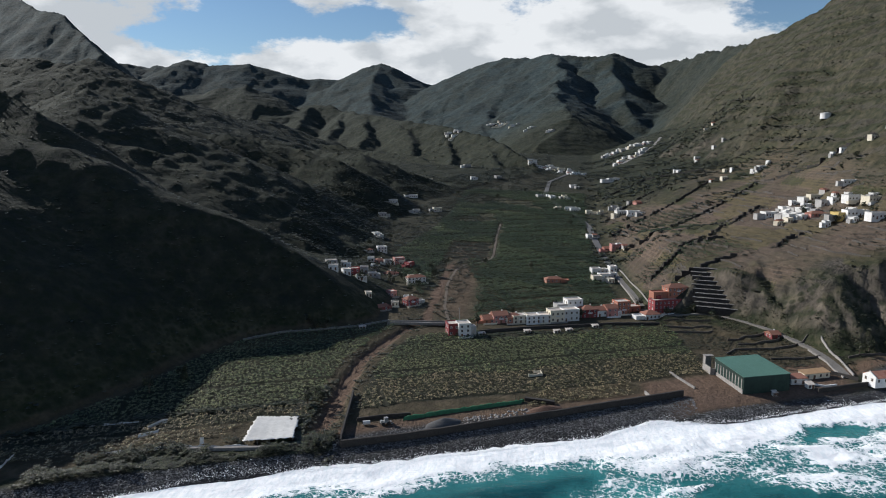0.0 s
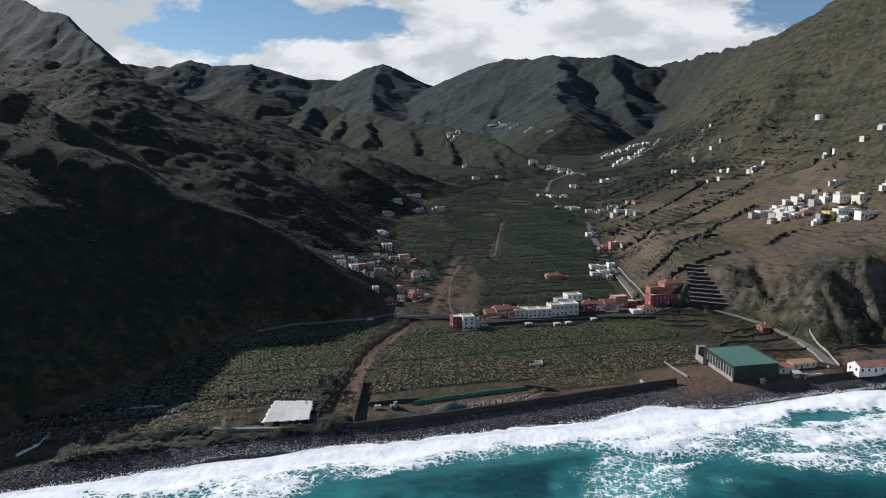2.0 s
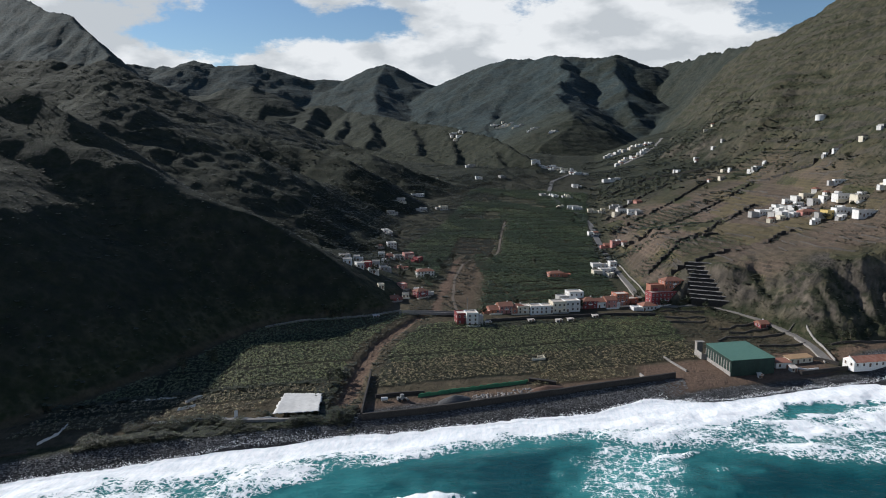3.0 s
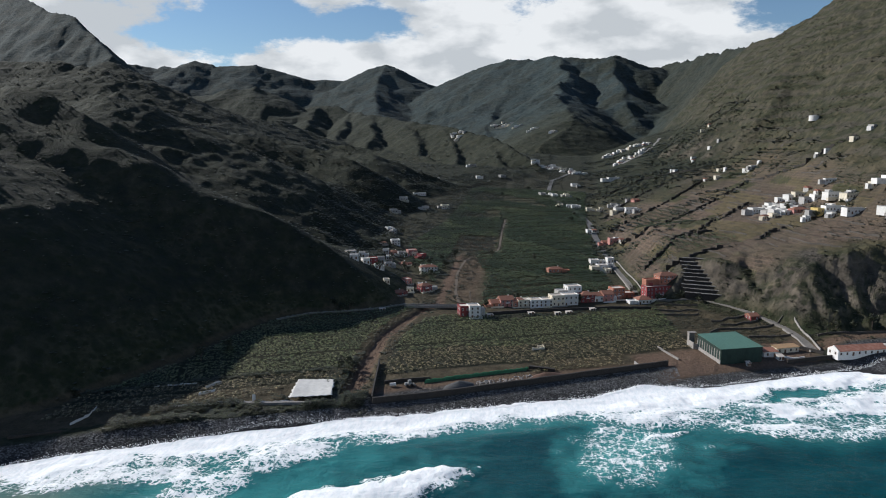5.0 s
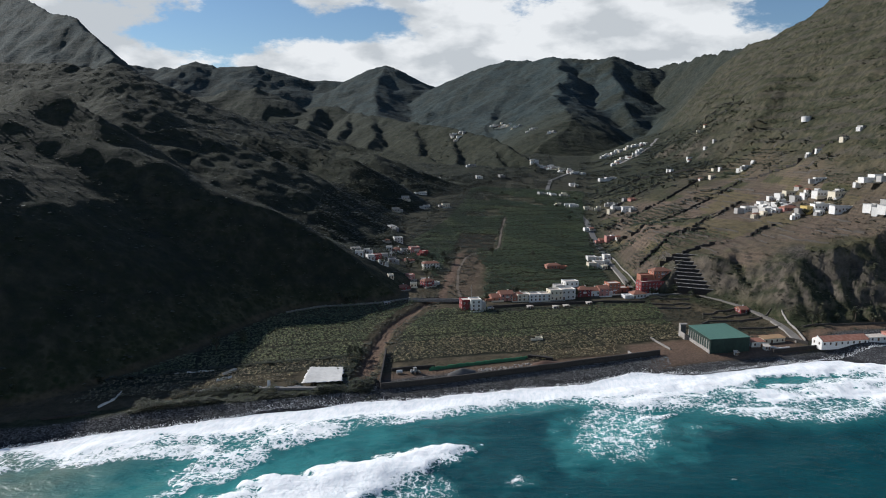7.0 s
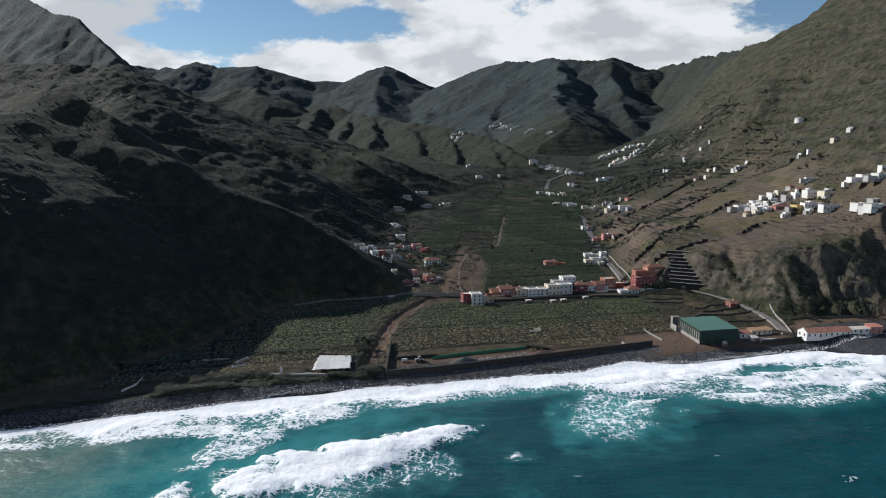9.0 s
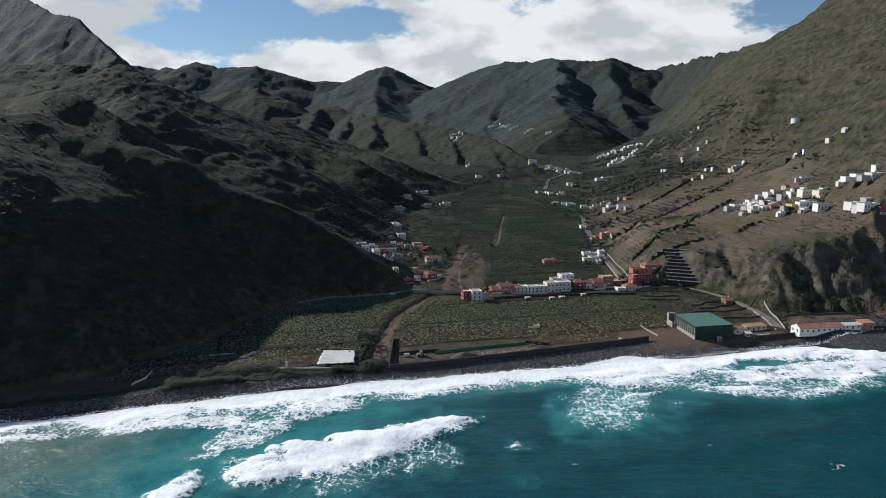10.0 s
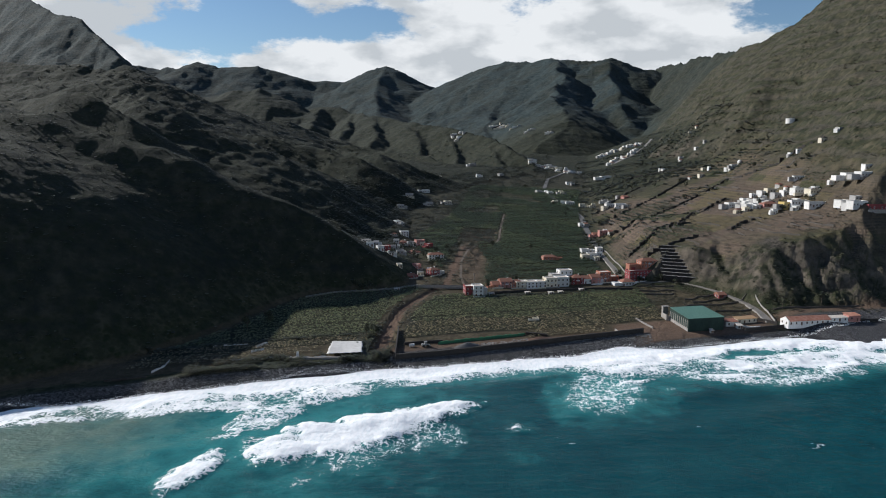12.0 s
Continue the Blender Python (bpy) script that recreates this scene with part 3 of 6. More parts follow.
    qb = h / bed + 0.5 * (fbm(x, y, 150, 5, 88) - 0.5) * 3.2
    fb = qb - np.floor(qb)
    lift = (smooth(fb, 0.45, 0.95) - fb) * bed
    high = smooth(rise, 50, 110) * smooth(u, 150, 230) * (1 - 0.6 * far)
    h = h + high * (0.36 * lift + 9 * (fbm(x + 0.5 * y, 0.7 * y, 42, 5, 17, True) - 0.62) + 4 * (fbm(x, y, 13, 3, 18, True) - 0.6))
    step = 2.4
    q = h / step
    f = q - np.floor(q)
    hq = (np.floor(q) + smooth(f, 0.72, 1.0)) * step
    q2 = h / (2 * step)
    f2 = q2 - np.floor(q2)
    wide = smooth(y, 820, 940)
    hq = hq * (1 - wide) + wide * (np.floor(q2) + smooth(f2, 0.72, 1.0)) * 2 * step
    tz = dry * smooth(np.abs(fbm(x, y, 90, 2, 21) - 0.3), 0.02, 0.06)
    h = h * (1 - tz) + hq * tz
    return h, dry, u, v, inland, rise


GRID_X, GRID_Y = np.arange(-300, 440, 1.6), np.arange(170, 1300, 1.6)
GRID_H, GRID_DRY = (a.reshape(len(GRID_Y), len(GRID_X)) for a in land(*(g.ravel() for g in np.meshgrid(GRID_X, GRID_Y)))[:2])


def height_at(x, y):
    """Heights from the grid over the valley, from the full shape of the land outside it."""
    x, y = np.asarray(x, float), np.asarray(y, float)
    if x.min() < -299 or x.max() > 436 or y.min() < 171 or y.max() > 1296:
        return land(x, y)[0]
    fx, fy = (x + 300) / 1.6, (y - 170) / 1.6
    ix, iy = fx.astype(int), fy.astype(int)
    fx, fy = fx - ix, fy - iy
    return (GRID_H[iy, ix] * (1 - fx) + GRID_H[iy, ix + 1] * fx) * (1 - fy) + (GRID_H[iy + 1, ix] * (1 - fx) + GRID_H[iy + 1, ix + 1] * fx) * fy


def ground_z(x, y):
    return float(height_at(np.array([x]), np.array([y]))[0])

# ---- helpers for meshes ----
def mesh_object(name, verts, faces, material, parent=None, smooth_shade=False):
    me = bpy.data.meshes.new(name)
    me.from_pydata([tuple(v) for v in verts], [], [tuple(f) for f in faces])
    me.materials.append(material)
    if smooth_shade:
        me.polygons.foreach_set("use_smooth", np.ones(len(me.polygons), bool))
    ob = new(name, me)
    if parent is not None:
        ob.parent = parent
    return ob


def fast_mesh(name, co, quads, material, smooth_shade=True):
    """A large mesh of quads from numpy arrays."""
    me = bpy.data.meshes.new(name)
    me.vertices.add(len(co))
    me.vertices.foreach_set("co", np.ascontiguousarray(co, dtype=np.float32).ravel())
    size = quads.shape[1]
    me.loops.add(quads.size)
    me.loops.foreach_set("vertex_index", np.ascontiguousarray(quads, dtype=np.int32).ravel())
    me.polygons.add(len(quads))
    me.polygons.foreach_set("loop_start", np.arange(0, quads.size, size, dtype=np.int32))
    me.update(calc_edges=True)
    if smooth_shade:
        me.polygons.foreach_set("use_smooth", np.ones(len(quads), bool))
    me.materials.append(material)
    return new(name, me)


def sheet_quads(rows, cols):
    i = np.arange(rows - 1)[:, None] * cols + np.arange(cols - 1)[None, :]
    i = i.ravel()
    return np.stack([i, i + 1, i + cols + 1, i + cols], 1)


def attribute(ob, name, rgb):
    a = ob.data.color_attributes.new(name, "FLOAT_COLOR", "POINT")
    full = np.ones((len(rgb), 4), np.float32)
    full[:, :3] = rgb
    a.data.foreach_set("color", full.ravel())


# ---- the land ----
RIVER = ((225, -84), (300, -89), (363, -91), (417, -80), (448, -66), (520, -66), (600, -66), (660, -62), (760, -45), (900, -35))


def build_ground():
    rows, cols = 620, 630
    dist = 330.0 * (4950.0 / 330.0) ** np.linspace(0, 1, rows)       # distance inland of a line far out at sea
    yy = dist - 250.0
    xx = np.linspace(-0.98, 0.74, cols)[None, :] * (dist[:, None] + 60)
    yy = np.repeat(yy[:, None], cols, 1) + 0.36 * np.clip(xx, -420, 420) * (1 - smooth(dist, 700, 1600))[:, None]
    x, y = xx.ravel(), yy.ravel()
    h, dry, u, v, inland, rise = land(x, y)
    d = shore_distance(x, y)
    river = np.abs(x - line(RIVER, y)) + 6 * (fbm(x, y, 20, 3, 31) - 0.5)
    in_river = (1 - smooth(river, 2.5, 6)) * smooth(d, 8, 16) * (1 - smooth(y, 800, 900))
    h = h - 2.2 * in_river * smooth(d, 20, 40) * (1 - smooth(y, 420, 460))
    n3 = fbm(x, y, 9, 3, 41)
    h = h + np.where((d > -3) & (d < 26), 0.5 * (n3 - 0.5), 0) + 0.35 * (n3 - 0.5) * (rise > 3)
    co = np.stack([x, y, h], 1)
    ob = fast_mesh("ground", co, sheet_quads(rows, cols), GROUND)
    gx = np.gradient(h.reshape(rows, cols), axis=1) / np.maximum(np.gradient(xx, axis=1), 0.1)
    gy = np.gradient(h.reshape(rows, cols), axis=0) / np.maximum(np.gradient(yy, axis=0), 0.1)
    slope = np.hypot(gx, gy).ravel()
    beach = (1 - smooth(d + 8 * (fbm(x, y, 15, 3, 51) - 0.5), 17 - 9 * (1 - smooth(x, -100, -70)), 24 - 10 * (1 - smooth(x, -100, -70)))) * smooth(x, -420, -300)
    earth = np.maximum(in_river * (0.9 - 0.9 * smooth(y, 590, 640)), smooth(d, 18, 22) * (1 - smooth(d, 27, 36)) * (x > -80) * 0.8)
    earth = np.maximum(earth, 0.9 * smooth(d, 2, 7) * (1 - smooth(d, 40, 48)) * smooth(x, 56, 66) * (1 - smooth(x, 165, 180)))
    bank = smooth(x - line(RIVER, y), 0, 6) * (1 - smooth(x - line(RIVER, y), 22, 34)) * smooth(y, 448, 462) * (1 - smooth(y, 590, 630))
    earth = np.maximum(earth, 0.55 * bank)
    earth = np.maximum(earth, 0.45 * ((x > -76) & (x < -34) & (y > 630) & (y < 708)))
    flat = (rise < 2.5) & (y < 1300)
    earth = np.maximum(earth, np.where(flat & (d > 20), 0.30 - 0.22 * smooth(y, 480, 560), 0))
    rock = smooth(slope + 0.6 * (n3 - 0.5) + 0.25 * (x > 100) * (y < 620), 0.85, 1.4) * (1 - dry) * np.where(x < 0, 0.25, 1.0 - 0.6 * smooth(u, 150, 230)) * smooth(rise, 4, 14) * (1 - 0.75 * smooth(y, 1500, 2400))
    # forest with haze tint painted in, growing with distance inland
    hazy_woods = smooth(y, 1500, 2400)
    # dark brush; on the left slopes it also paints their dimness into the ground
    thicket_shade = smooth(v + 30 * (n3 - 0.5), -25, 25) * smooth(y, 470, 560) * (1 - smooth(y - line(SIDE_RIDGE, x), 0, 250) * (y > 1500)) * 0.85
    thicket_shade = np.maximum(thicket_shade, 0.75 * smooth(y + 0.35 * x, 1000, 1250) * (1 - smooth(y, 1800, 2300)) * smooth(u, -250, -60) * (1 - smooth(u, 170, 330)))
    thicket_shade = np.maximum(thicket_shade, 0.6 * smooth(fbm(x, y, 60, 4, 53), 0.48, 0.62) * (u > 0) * (dry < 0.5) * smooth(y, 560, 700))
    thicket_shade = np.maximum(thicket_shade, 0.95 * smooth(v, 5, 40) * (y < 1500))
    thicket_shade = np.maximum(thicket_shade, 0.68 * smooth(u, 170, 290) * (1 - dry))
    # shade of the left hills on the valley edge, painted as darker ground
    thicket_shade = np.maximum(thicket_shade, 0.8 * smooth(v + 60 * (n3 - 0.5), -115, -50) * smooth(y, 540, 620) * (y < 1400))
    thicket_shade = np.maximum(thicket_shade, 0.8 * smooth(y + 60 * (n3 - 0.5), 1020, 1140) * (1 - smooth(y, 1800, 2300)) * (u < 0))
    # plots of the terraces, told apart by level and by stretch of the slope
    level = np.floor(h / 9.6 + 0.25 * (fbm(x, y, 120, 2, 57) - 0.5))
    stretch = np.floor((0.75 * y - 0.55 * x) / 38 + 0.37 * level)
    tone, crop = lattice(level, stretch, 5), lattice(level, stretch, 11)
    turf = smooth(fbm(x, y, 26, 4, 58), 0.36, 0.62) * smooth(inland, 2, 14) * (1 - smooth(inland, 70, 100)) * (y < 640) * (x > 110) * (1 - smooth(slope, 0.9, 1.3))
    beach = beach * (1 - 0.95 * smooth(d + 3 * (n3 - 0.5), 2, 7) * smooth(x, 62, 84) * (1 - smooth(x, 175, 200)))
    planted = flat & (d > 47) & (d < 150) & (y < 436) & (x < 100) & (np.abs(x - line(RIVER, y)) > 11) & (v < -4)
    thicket_shade = np.where(planted, 0.85, thicket_shade)
    earth = np.where(planted, 0.04, earth)
    attribute(ob, "zone_c", np.stack([tone, crop, np.maximum(turf, 0.62 * smooth(u, 170, 260) * (y < 2000) * (1 - 0.35 * smooth(slope, 0.8, 1.3)))], 1))
    attribute(ob, "zone_a", np.stack([dry, beach, earth], 1))
    attribute(ob, "zone_b", np.stack([rock, hazy_woods, thicket_shade], 1))
    return tagged(ob, "green and brown volcanic valley with dry terraces", "ground", kind="structure")


build_ground()


# ---- the sea ----
SURF_OUT = ((-260, 24), (-209, 30), (-145, 33), (-120, 40), (-90, 36), (-66, 30), (-23, 24), (25, 27), (71, 46), (102, 62), (133, 78), (187, 76), (217, 66), (300, 58))


SURF_SOLID = ((-260, 14), (-209, 16), (-145, 18), (-120, 21), (-90, 20), (-66, 19), (-23, 15), (25, 17), (71, 24), (102, 26), (133, 22), (187, 26), (217, 24), (300, 22))


def blob(x, y, cx, cy, rx, ry, turn):
    c, s = math.cos(radians(turn)), math.sin(radians(turn))
    a, b = (x - cx) * c + (y - cy) * s, -(x - cx) * s + (y - cy) * c
    return np.clip(1.25 - np.hypot(a / rx, b / ry) + 1.1 * (fbm(x, y, 16, 4, 67) - 0.5) + 0.5 * (fbm(x, y, 4, 3, 68) - 0.5), 0, 1)


def build_sea():
    # fine water by the shore, coarse towards the open ocean
    xs = np.concatenate([[-4000, -1500, -700], np.arange(-400, 400, 1.6), [700, 1500, 4000]])
    ys = np.concatenate([[-4000, -1500, -600, -250, -60], np.arange(40, 418, 1.5), [470, 540]])
    xx, yy = np.meshgrid(xs, ys)
    x, y = xx.ravel(), yy.ravel()
    e = -shore_distance(x, y)                                   # metres out from the waterline
    w1, w2 = fbm(x, y, 26, 4, 61), fbm(x, y, 9, 4, 62)
    out = line(SURF_OUT, x)
    ee = e + 16 * (w1 - 0.5) + 6 * (w2 - 0.5)
    wide = line(SURF_SOLID, x) + 8 * (fbm(x, y, 60, 2, 60) - 0.5)
    solid = (1 - smooth(e + 20 * (w1 - 0.5) + 12 * (w2 - 0.5), wide - 5, wide + 6)) * (0.95 + 0.3 * (w2 - 0.4))
    patchy = (1 - smooth(ee, out * 0.85, out * 1.15)) * (0.30 + 0.70 * smooth(fbm(0.8 * x + 0.5 * y, 1.6 * y - 0.7 * x, 24, 4, 63), 0.36, 0.56))
    foam = np.maximum(solid, (0.78 + 0.12 * smooth(x, 20, 90)) * patchy)
    # outer breakers and loose foam
    breaker = np.maximum(blob(x, y, -68, 164, 50, 15, 37), blob(x, y, -44, 182, 26, 11, 40))
    breaker = np.maximum(breaker, blob(x, y, -92, 138, 24, 12, 20))

    def loose_foam(mask, full, noise):
        return full * smooth(mask + noise, 0.0, 0.75) * smooth(mask, 0.0, 0.3)

    foam = np.maximum(foam, loose_foam(breaker, 0.92, 0.7 * (w1 - 0.5) + 0.7 * (w2 - 0.5)))
    foam = np.maximum(foam, loose_foam(blob(x, y, -127, 115, 9, 20, -10), 0.9, 0.8 * (w2 - 0.5)))
    foam = np.maximum(foam, loose_foam(blob(x, y, -118, 170, 12, 26, -25), 0.6, 0.8 * (w2 - 0.5)))
    foam = np.maximum(foam, loose_foam(blob(x, y, 46, 226, 26, 38, -25), 0.29, 0.6 * (w2 - 0.5)))
    foam = np.maximum(foam, loose_foam(blob(x, y, 62, 246, 12, 3, 20), 0.75, 0.4 * (w2 - 0.5)))
    foam = np.maximum(foam, loose_foam(blob(x, y, -66, 150, 72, 28, 32), 0.24, 0.8 * (w2 - 0.5)))
    caps = smooth(fbm(0.5 * x + 0.2 * y, 1.3 * y - 0.5 * x, 7, 3, 69), 0.77, 0.85) * smooth(fbm(x, y, 40, 2, 70), 0.5, 0.65)
    foam = np.maximum(foam, 0.30 * caps)
    foam = foam * smooth(y, 60, 90)
    hole = blob(x, y, 142, 308, 30, 9, 20)
    foam = foam * (1 - 0.95 * smooth(hole + 0.6 * (w2 - 0.5), 0.1, 0.5))
    teal = np.maximum(0.55 * (1 - smooth(ee, out - 4, out + 16)), 0.95 * blob(x, y, 46, 226, 28, 42, -25))
    teal = np.maximum(teal, 0.7 * blob(x, y, -120, 150, 105, 70, 30))
    tan = 0.85 * blob(x, y, -215, 135, 75, 46, 25)
    swell = 0.55 * np.sin(e / 6.5 + 5 * w1) * (1 - smooth(e, 70, 160)) + 1.0 * (fbm(x, y, 14, 4, 65) - 0.5) + 0.5 * (w2 - 0.5)
    z = swell + 1.5 * foam * smooth(e, 8, 22) + 1.6 * foam * (w2 - 0.4) + 1.2 * np.sqrt(breaker)
    z = np.where(e < 4, np.minimum(0.35 + 0.2 * (w2 - 0.5) - 0.13 * np.minimum(e, 0), 1.1), z * smooth(e, 2, 14) + 0.3)
    reach = 8 * smooth(x, 60, 95) * (1 - smooth(x, 205, 245)) + 6 * (1 - smooth(x, -170, -110)) + 5.5 * smooth(x, -90, -50) * (1 - smooth(x, 30, 70))
    run = reach - 5 + 7 * (w1 - 0.5) + 3 * (w2 - 0.5) + 2.5 * (fbm(x, y, 3.5, 2, 66) - 0.5)
    z = np.where(e < run, np.maximum(z - 0.55 * (run - e), -6.0), z)
    ob = fast_mesh("water", np.stack([x, y, z], 1), sheet_quads(len(ys), len(xs)), SEA)
    attribute(ob, "foam", np.stack([foam, np.clip(teal, 0, 1), tan], 1))
    return tagged(ob, "turquoise sea with white surf breaking on the beach", "sea", kind="structure")


build_sea()

# ---- plan of the houses: x, y, width, height, colour, roof ----
STREET_ROW = (
    (-43.3, 416.0, 6.9, 8.7, RED, "flat"),
    (-36.1, 414.7, 7.9, 9.7, WHITE, "flat"),
    (-22.5, 446.9, 7.7, 6.2, ORANGE, "tile"),
    (-14.6, 448.4, 10.1, 9.3, PINK, "tile"),
    (-5.1, 450.0, 10.9, 7.8, ORANGE, "tile"),
    (-1.3, 450.7, 10.9, 5.8, CREAM, "flat"),
    (7.5, 452.0, 10.1, 5.8, WHITE, "flat"),
    (15.9, 454.7, 8.6, 5.9, WHITE, "flat"),
    (23.6, 457.2, 10.2, 9.1, CREAM, "flat"),
    (33.2, 461.5, 11.5, 9.2, WHITE, "flat"),
    (36.8, 478.4, 11.5, 11.9, WHITE, "flat"),
    (46.6, 472.2, 11.4, 9.8, RED, "tile"),
    (55.6, 476.4, 8.2, 8.2, WHITE, "tile"),
    (62.8, 477.7, 8.3, 9.9, PINK, "tile"),
    (71.5, 484.8, 10.1, 10.5, ORANGE, "flat"),
    (80.7, 493.4, 8.6, 3.9, ORANGE, "flat"),
    (90.2, 474.9, 11.6, 7.1, WHITE, "tile"),
    (103.2, 483.1, 24.9, 11.0, RED, "flat"),
    (109.9, 491.4, 15.9, 9.9, ORANGE, "tile"),
)
LONE = (
    (25.4, 561.3, 13.8, 5.3, ORANGE, "tile"),
    (157.2, 432.4, 6.3, 4.3, RED, "tile"),
)
ROADSIDE = (
    (63.5, 599.4, 8.2, 7.1, WHITE, "flat"),
    (69.3, 581.2, 9.9, 7.0, WHITE, "flat"),
    (61.8, 572.2, 7.8, 4.9, CREAM, "flat"),
    (79.5, 610.8, 6.3, 6.3, WHITE, "flat"),
    (83.7, 688.4, 8.2, 9.9, PINK, "tile"),
    (90.7, 681.1, 9.8, 9.8, PINK, "flat"),
    (70.9, 752.6, 5.1, 7.6, WHITE, "flat"),
)
VALLEY_ROAD = (
    (57.6, 929.0, 9.3, 11.7, WHITE, "flat"),
    (66.6, 923.0, 13.2, 10.1, WHITE, "flat"),
    (83.8, 910.7, 7.7, 7.7, CREAM, "flat"),
    (39.6, 1022.3, 6.8, 10.3, WHITE, "flat"),
    (22.1, 1027.4, 8.6, 9.4, GREYR, "flat"),
    (57.5, 1032.9, 6.9, 6.1, CREAM, "flat"),
    (78.0, 1145.1, 9.6, 5.7, WHITE, "flat"),
    (145.9, 1160.1, 20.5, 6.8, WHITE, "flat"),
    (120.6, 865.6, 14.6, 6.6, WHITE, "flat"),
    (130.9, 843.1, 14.3, 9.3, WHITE, "flat"),
    (147.0, 909.3, 7.7, 4.6, PINK, "tile"),
    (117.7, 917.4, 8.5, 6.2, GREYR, "flat"),
)
SLOPE = (
    (226.9, 1066.9, 16.4, 5.5, WHITE, "flat"),
    (273.2, 1141.7, 13.7, 6.8, WHITE, "flat"),
    (272.1, 974.4, 10.1, 4.2, CREAM, "flat"),
    (288.6, 909.4, 9.5, 4.8, WHITE, "flat"),
    (294.6, 897.4, 17.3, 3.4, WHITE, "flat"),
    (252.6, 911.6, 9.5, 4.7, CREAM, "flat"),
    (330.0, 763.8, 8.3, 5.5, WHITE, "flat"),
    (344.8, 733.6, 10.8, 4.1, CREAM, "flat"),
    (295.3, 663.5, 19.4, 4.2, WHITE, "flat"),
    (298.7, 1141.1, 7.9, 3.9, WHITE, "flat"),
    (305.6, 1227.5, 12.6, 5.3, CREAM, "flat"),
)
UPPER_VILLAGE = (
    (228.1, 663.0, 12.3, 5.9, WHITE, "flat"),
    (241.3, 664.0, 7.7, 7.7, WHITE, "flat"),
    (227.9, 631.8, 5.6, 5.6, GREYR, "flat"),
    (231.8, 622.9, 6.7, 6.7, WHITE, "flat"),
    (247.2, 653.7, 8.2, 8.2, GREYR, "flat"),
    (250.6, 643.7, 9.2, 6.9, WHITE, "flat"),
    (241.7, 621.0, 7.8, 3.9, WHITE, "flat"),
    (252.9, 620.4, 15.7, 5.6, PINK, "tile"),
    (258.8, 586.1, 13.4, 11.8, YELLOW, "flat"),
    (268.1, 584.3, 18.3, 4.3, WHITE, "flat"),
    (274.5, 559.3, 18.2, 7.3, WHITE, "flat"),
    (266.4, 682.6, 8.6, 6.1, WHITE, "flat"),
    (273.7, 679.5, 12.2, 7.3, CREAM, "flat"),
    (270.7, 649.6, 11.8, 8.2, GREYR, "flat"),
    (275.6, 644.7, 5.9, 7.6, WHITE, "flat"),
    (282.9, 619.3, 19.3, 6.3, WHITE, "flat"),
    (287.2, 599.1, 13.3, 5.5, CREAM, "flat"),
    (283.3, 525.2, 9.4, 4.7, WHITE, "flat"),
    (285.5, 502.1, 14.8, 6.3, WHITE, "flat"),
    (310.6, 576.1, 15.2, 6.4, WHITE, "flat"),
)
UPPER_VILLAGE_B = (
    (315.5, 559.6, 13.7, 6.2, WHITE, "flat"),
    (299.0, 500.2, 17.2, 8.6, RED, "flat"),
)
LEFT_VILLAGE = (
    (-131.7, 488.5, 6.4, 5.1, WHITE, "flat"),
    (-128.9, 500.2, 8.8, 6.6, RED, "flat"),
    (-134.4, 626.7, 10.1, 6.5, WHITE, "flat"),
    (-129.1, 594.7, 10.3, 5.7, PINK, "tile"),
    (-120.9, 526.7, 7.3, 3.7, GREYR, "flat"),
    (-111.4, 594.2, 10.2, 8.2, PINK, "flat"),
    (-99.5, 588.5, 7.1, 5.6, RED, "flat"),
    (-111.5, 558.2, 9.7, 4.8, PINK, "tile"),
    (-86.8, 537.9, 16.7, 8.8, WHITE, "tile"),
    (-98.5, 462.4, 8.9, 5.2, RED, "tile"),
    (-97.4, 494.0, 6.0, 5.1, PINK, "flat"),
    (-79.9, 477.2, 10.8, 8.7, RED, "tile"),
    (-151.9, 518.8, 9.1, 3.6, GREYR, "flat"),
    (-155.3, 699.6, 7.2, 4.2, WHITE, "flat"),
)
LEFT_HAMLETS = (
    (-190.8, 1099.5, 15.8, 3.4, WHITE, "flat"),
    (-157.3, 1103.2, 11.2, 4.6, CREAM, "flat"),
    (-111.3, 1297.8, 13.0, 5.4, GREYR, "flat"),
    (-88.7, 1150.1, 7.7, 4.8, WHITE, "flat"),
    (-48.2, 1185.4, 7.9, 4.9, GREYR, "flat"),
    (-161.8, 953.0, 19.4, 4.0, WHITE, "flat"),
    (-138.3, 857.3, 8.7, 5.8, GREYR, "flat"),
    (-173.1, 809.4, 9.7, 5.5, GREYR, "flat"),
    (-113.7, 876.2, 10.4, 5.2, CREAM, "flat"),
    (-167.7, 853.3, 10.2, 4.4, GREYR, "flat"),
)
VALLEY_HEAD = (
    (6.5, 1380.7, 13.8, 9.2, WHITE, "flat"),
    (23.2, 1354.3, 11.3, 6.8, WHITE, "flat"),
    (43.7, 1377.9, 11.5, 5.7, WHITE, "flat"),
    (55.3, 1358.2, 18.1, 6.8, WHITE, "flat"),
    (67.9, 1347.4, 13.5, 6.7, CREAM, "flat"),
    (83.4, 1314.9, 13.2, 9.9, WHITE, "flat"),
    (93.2, 1303.4, 13.1, 8.7, WHITE, "flat"),
    (52.8, 1822.1, 9.1, 7.6, WHITE, "flat"),
)
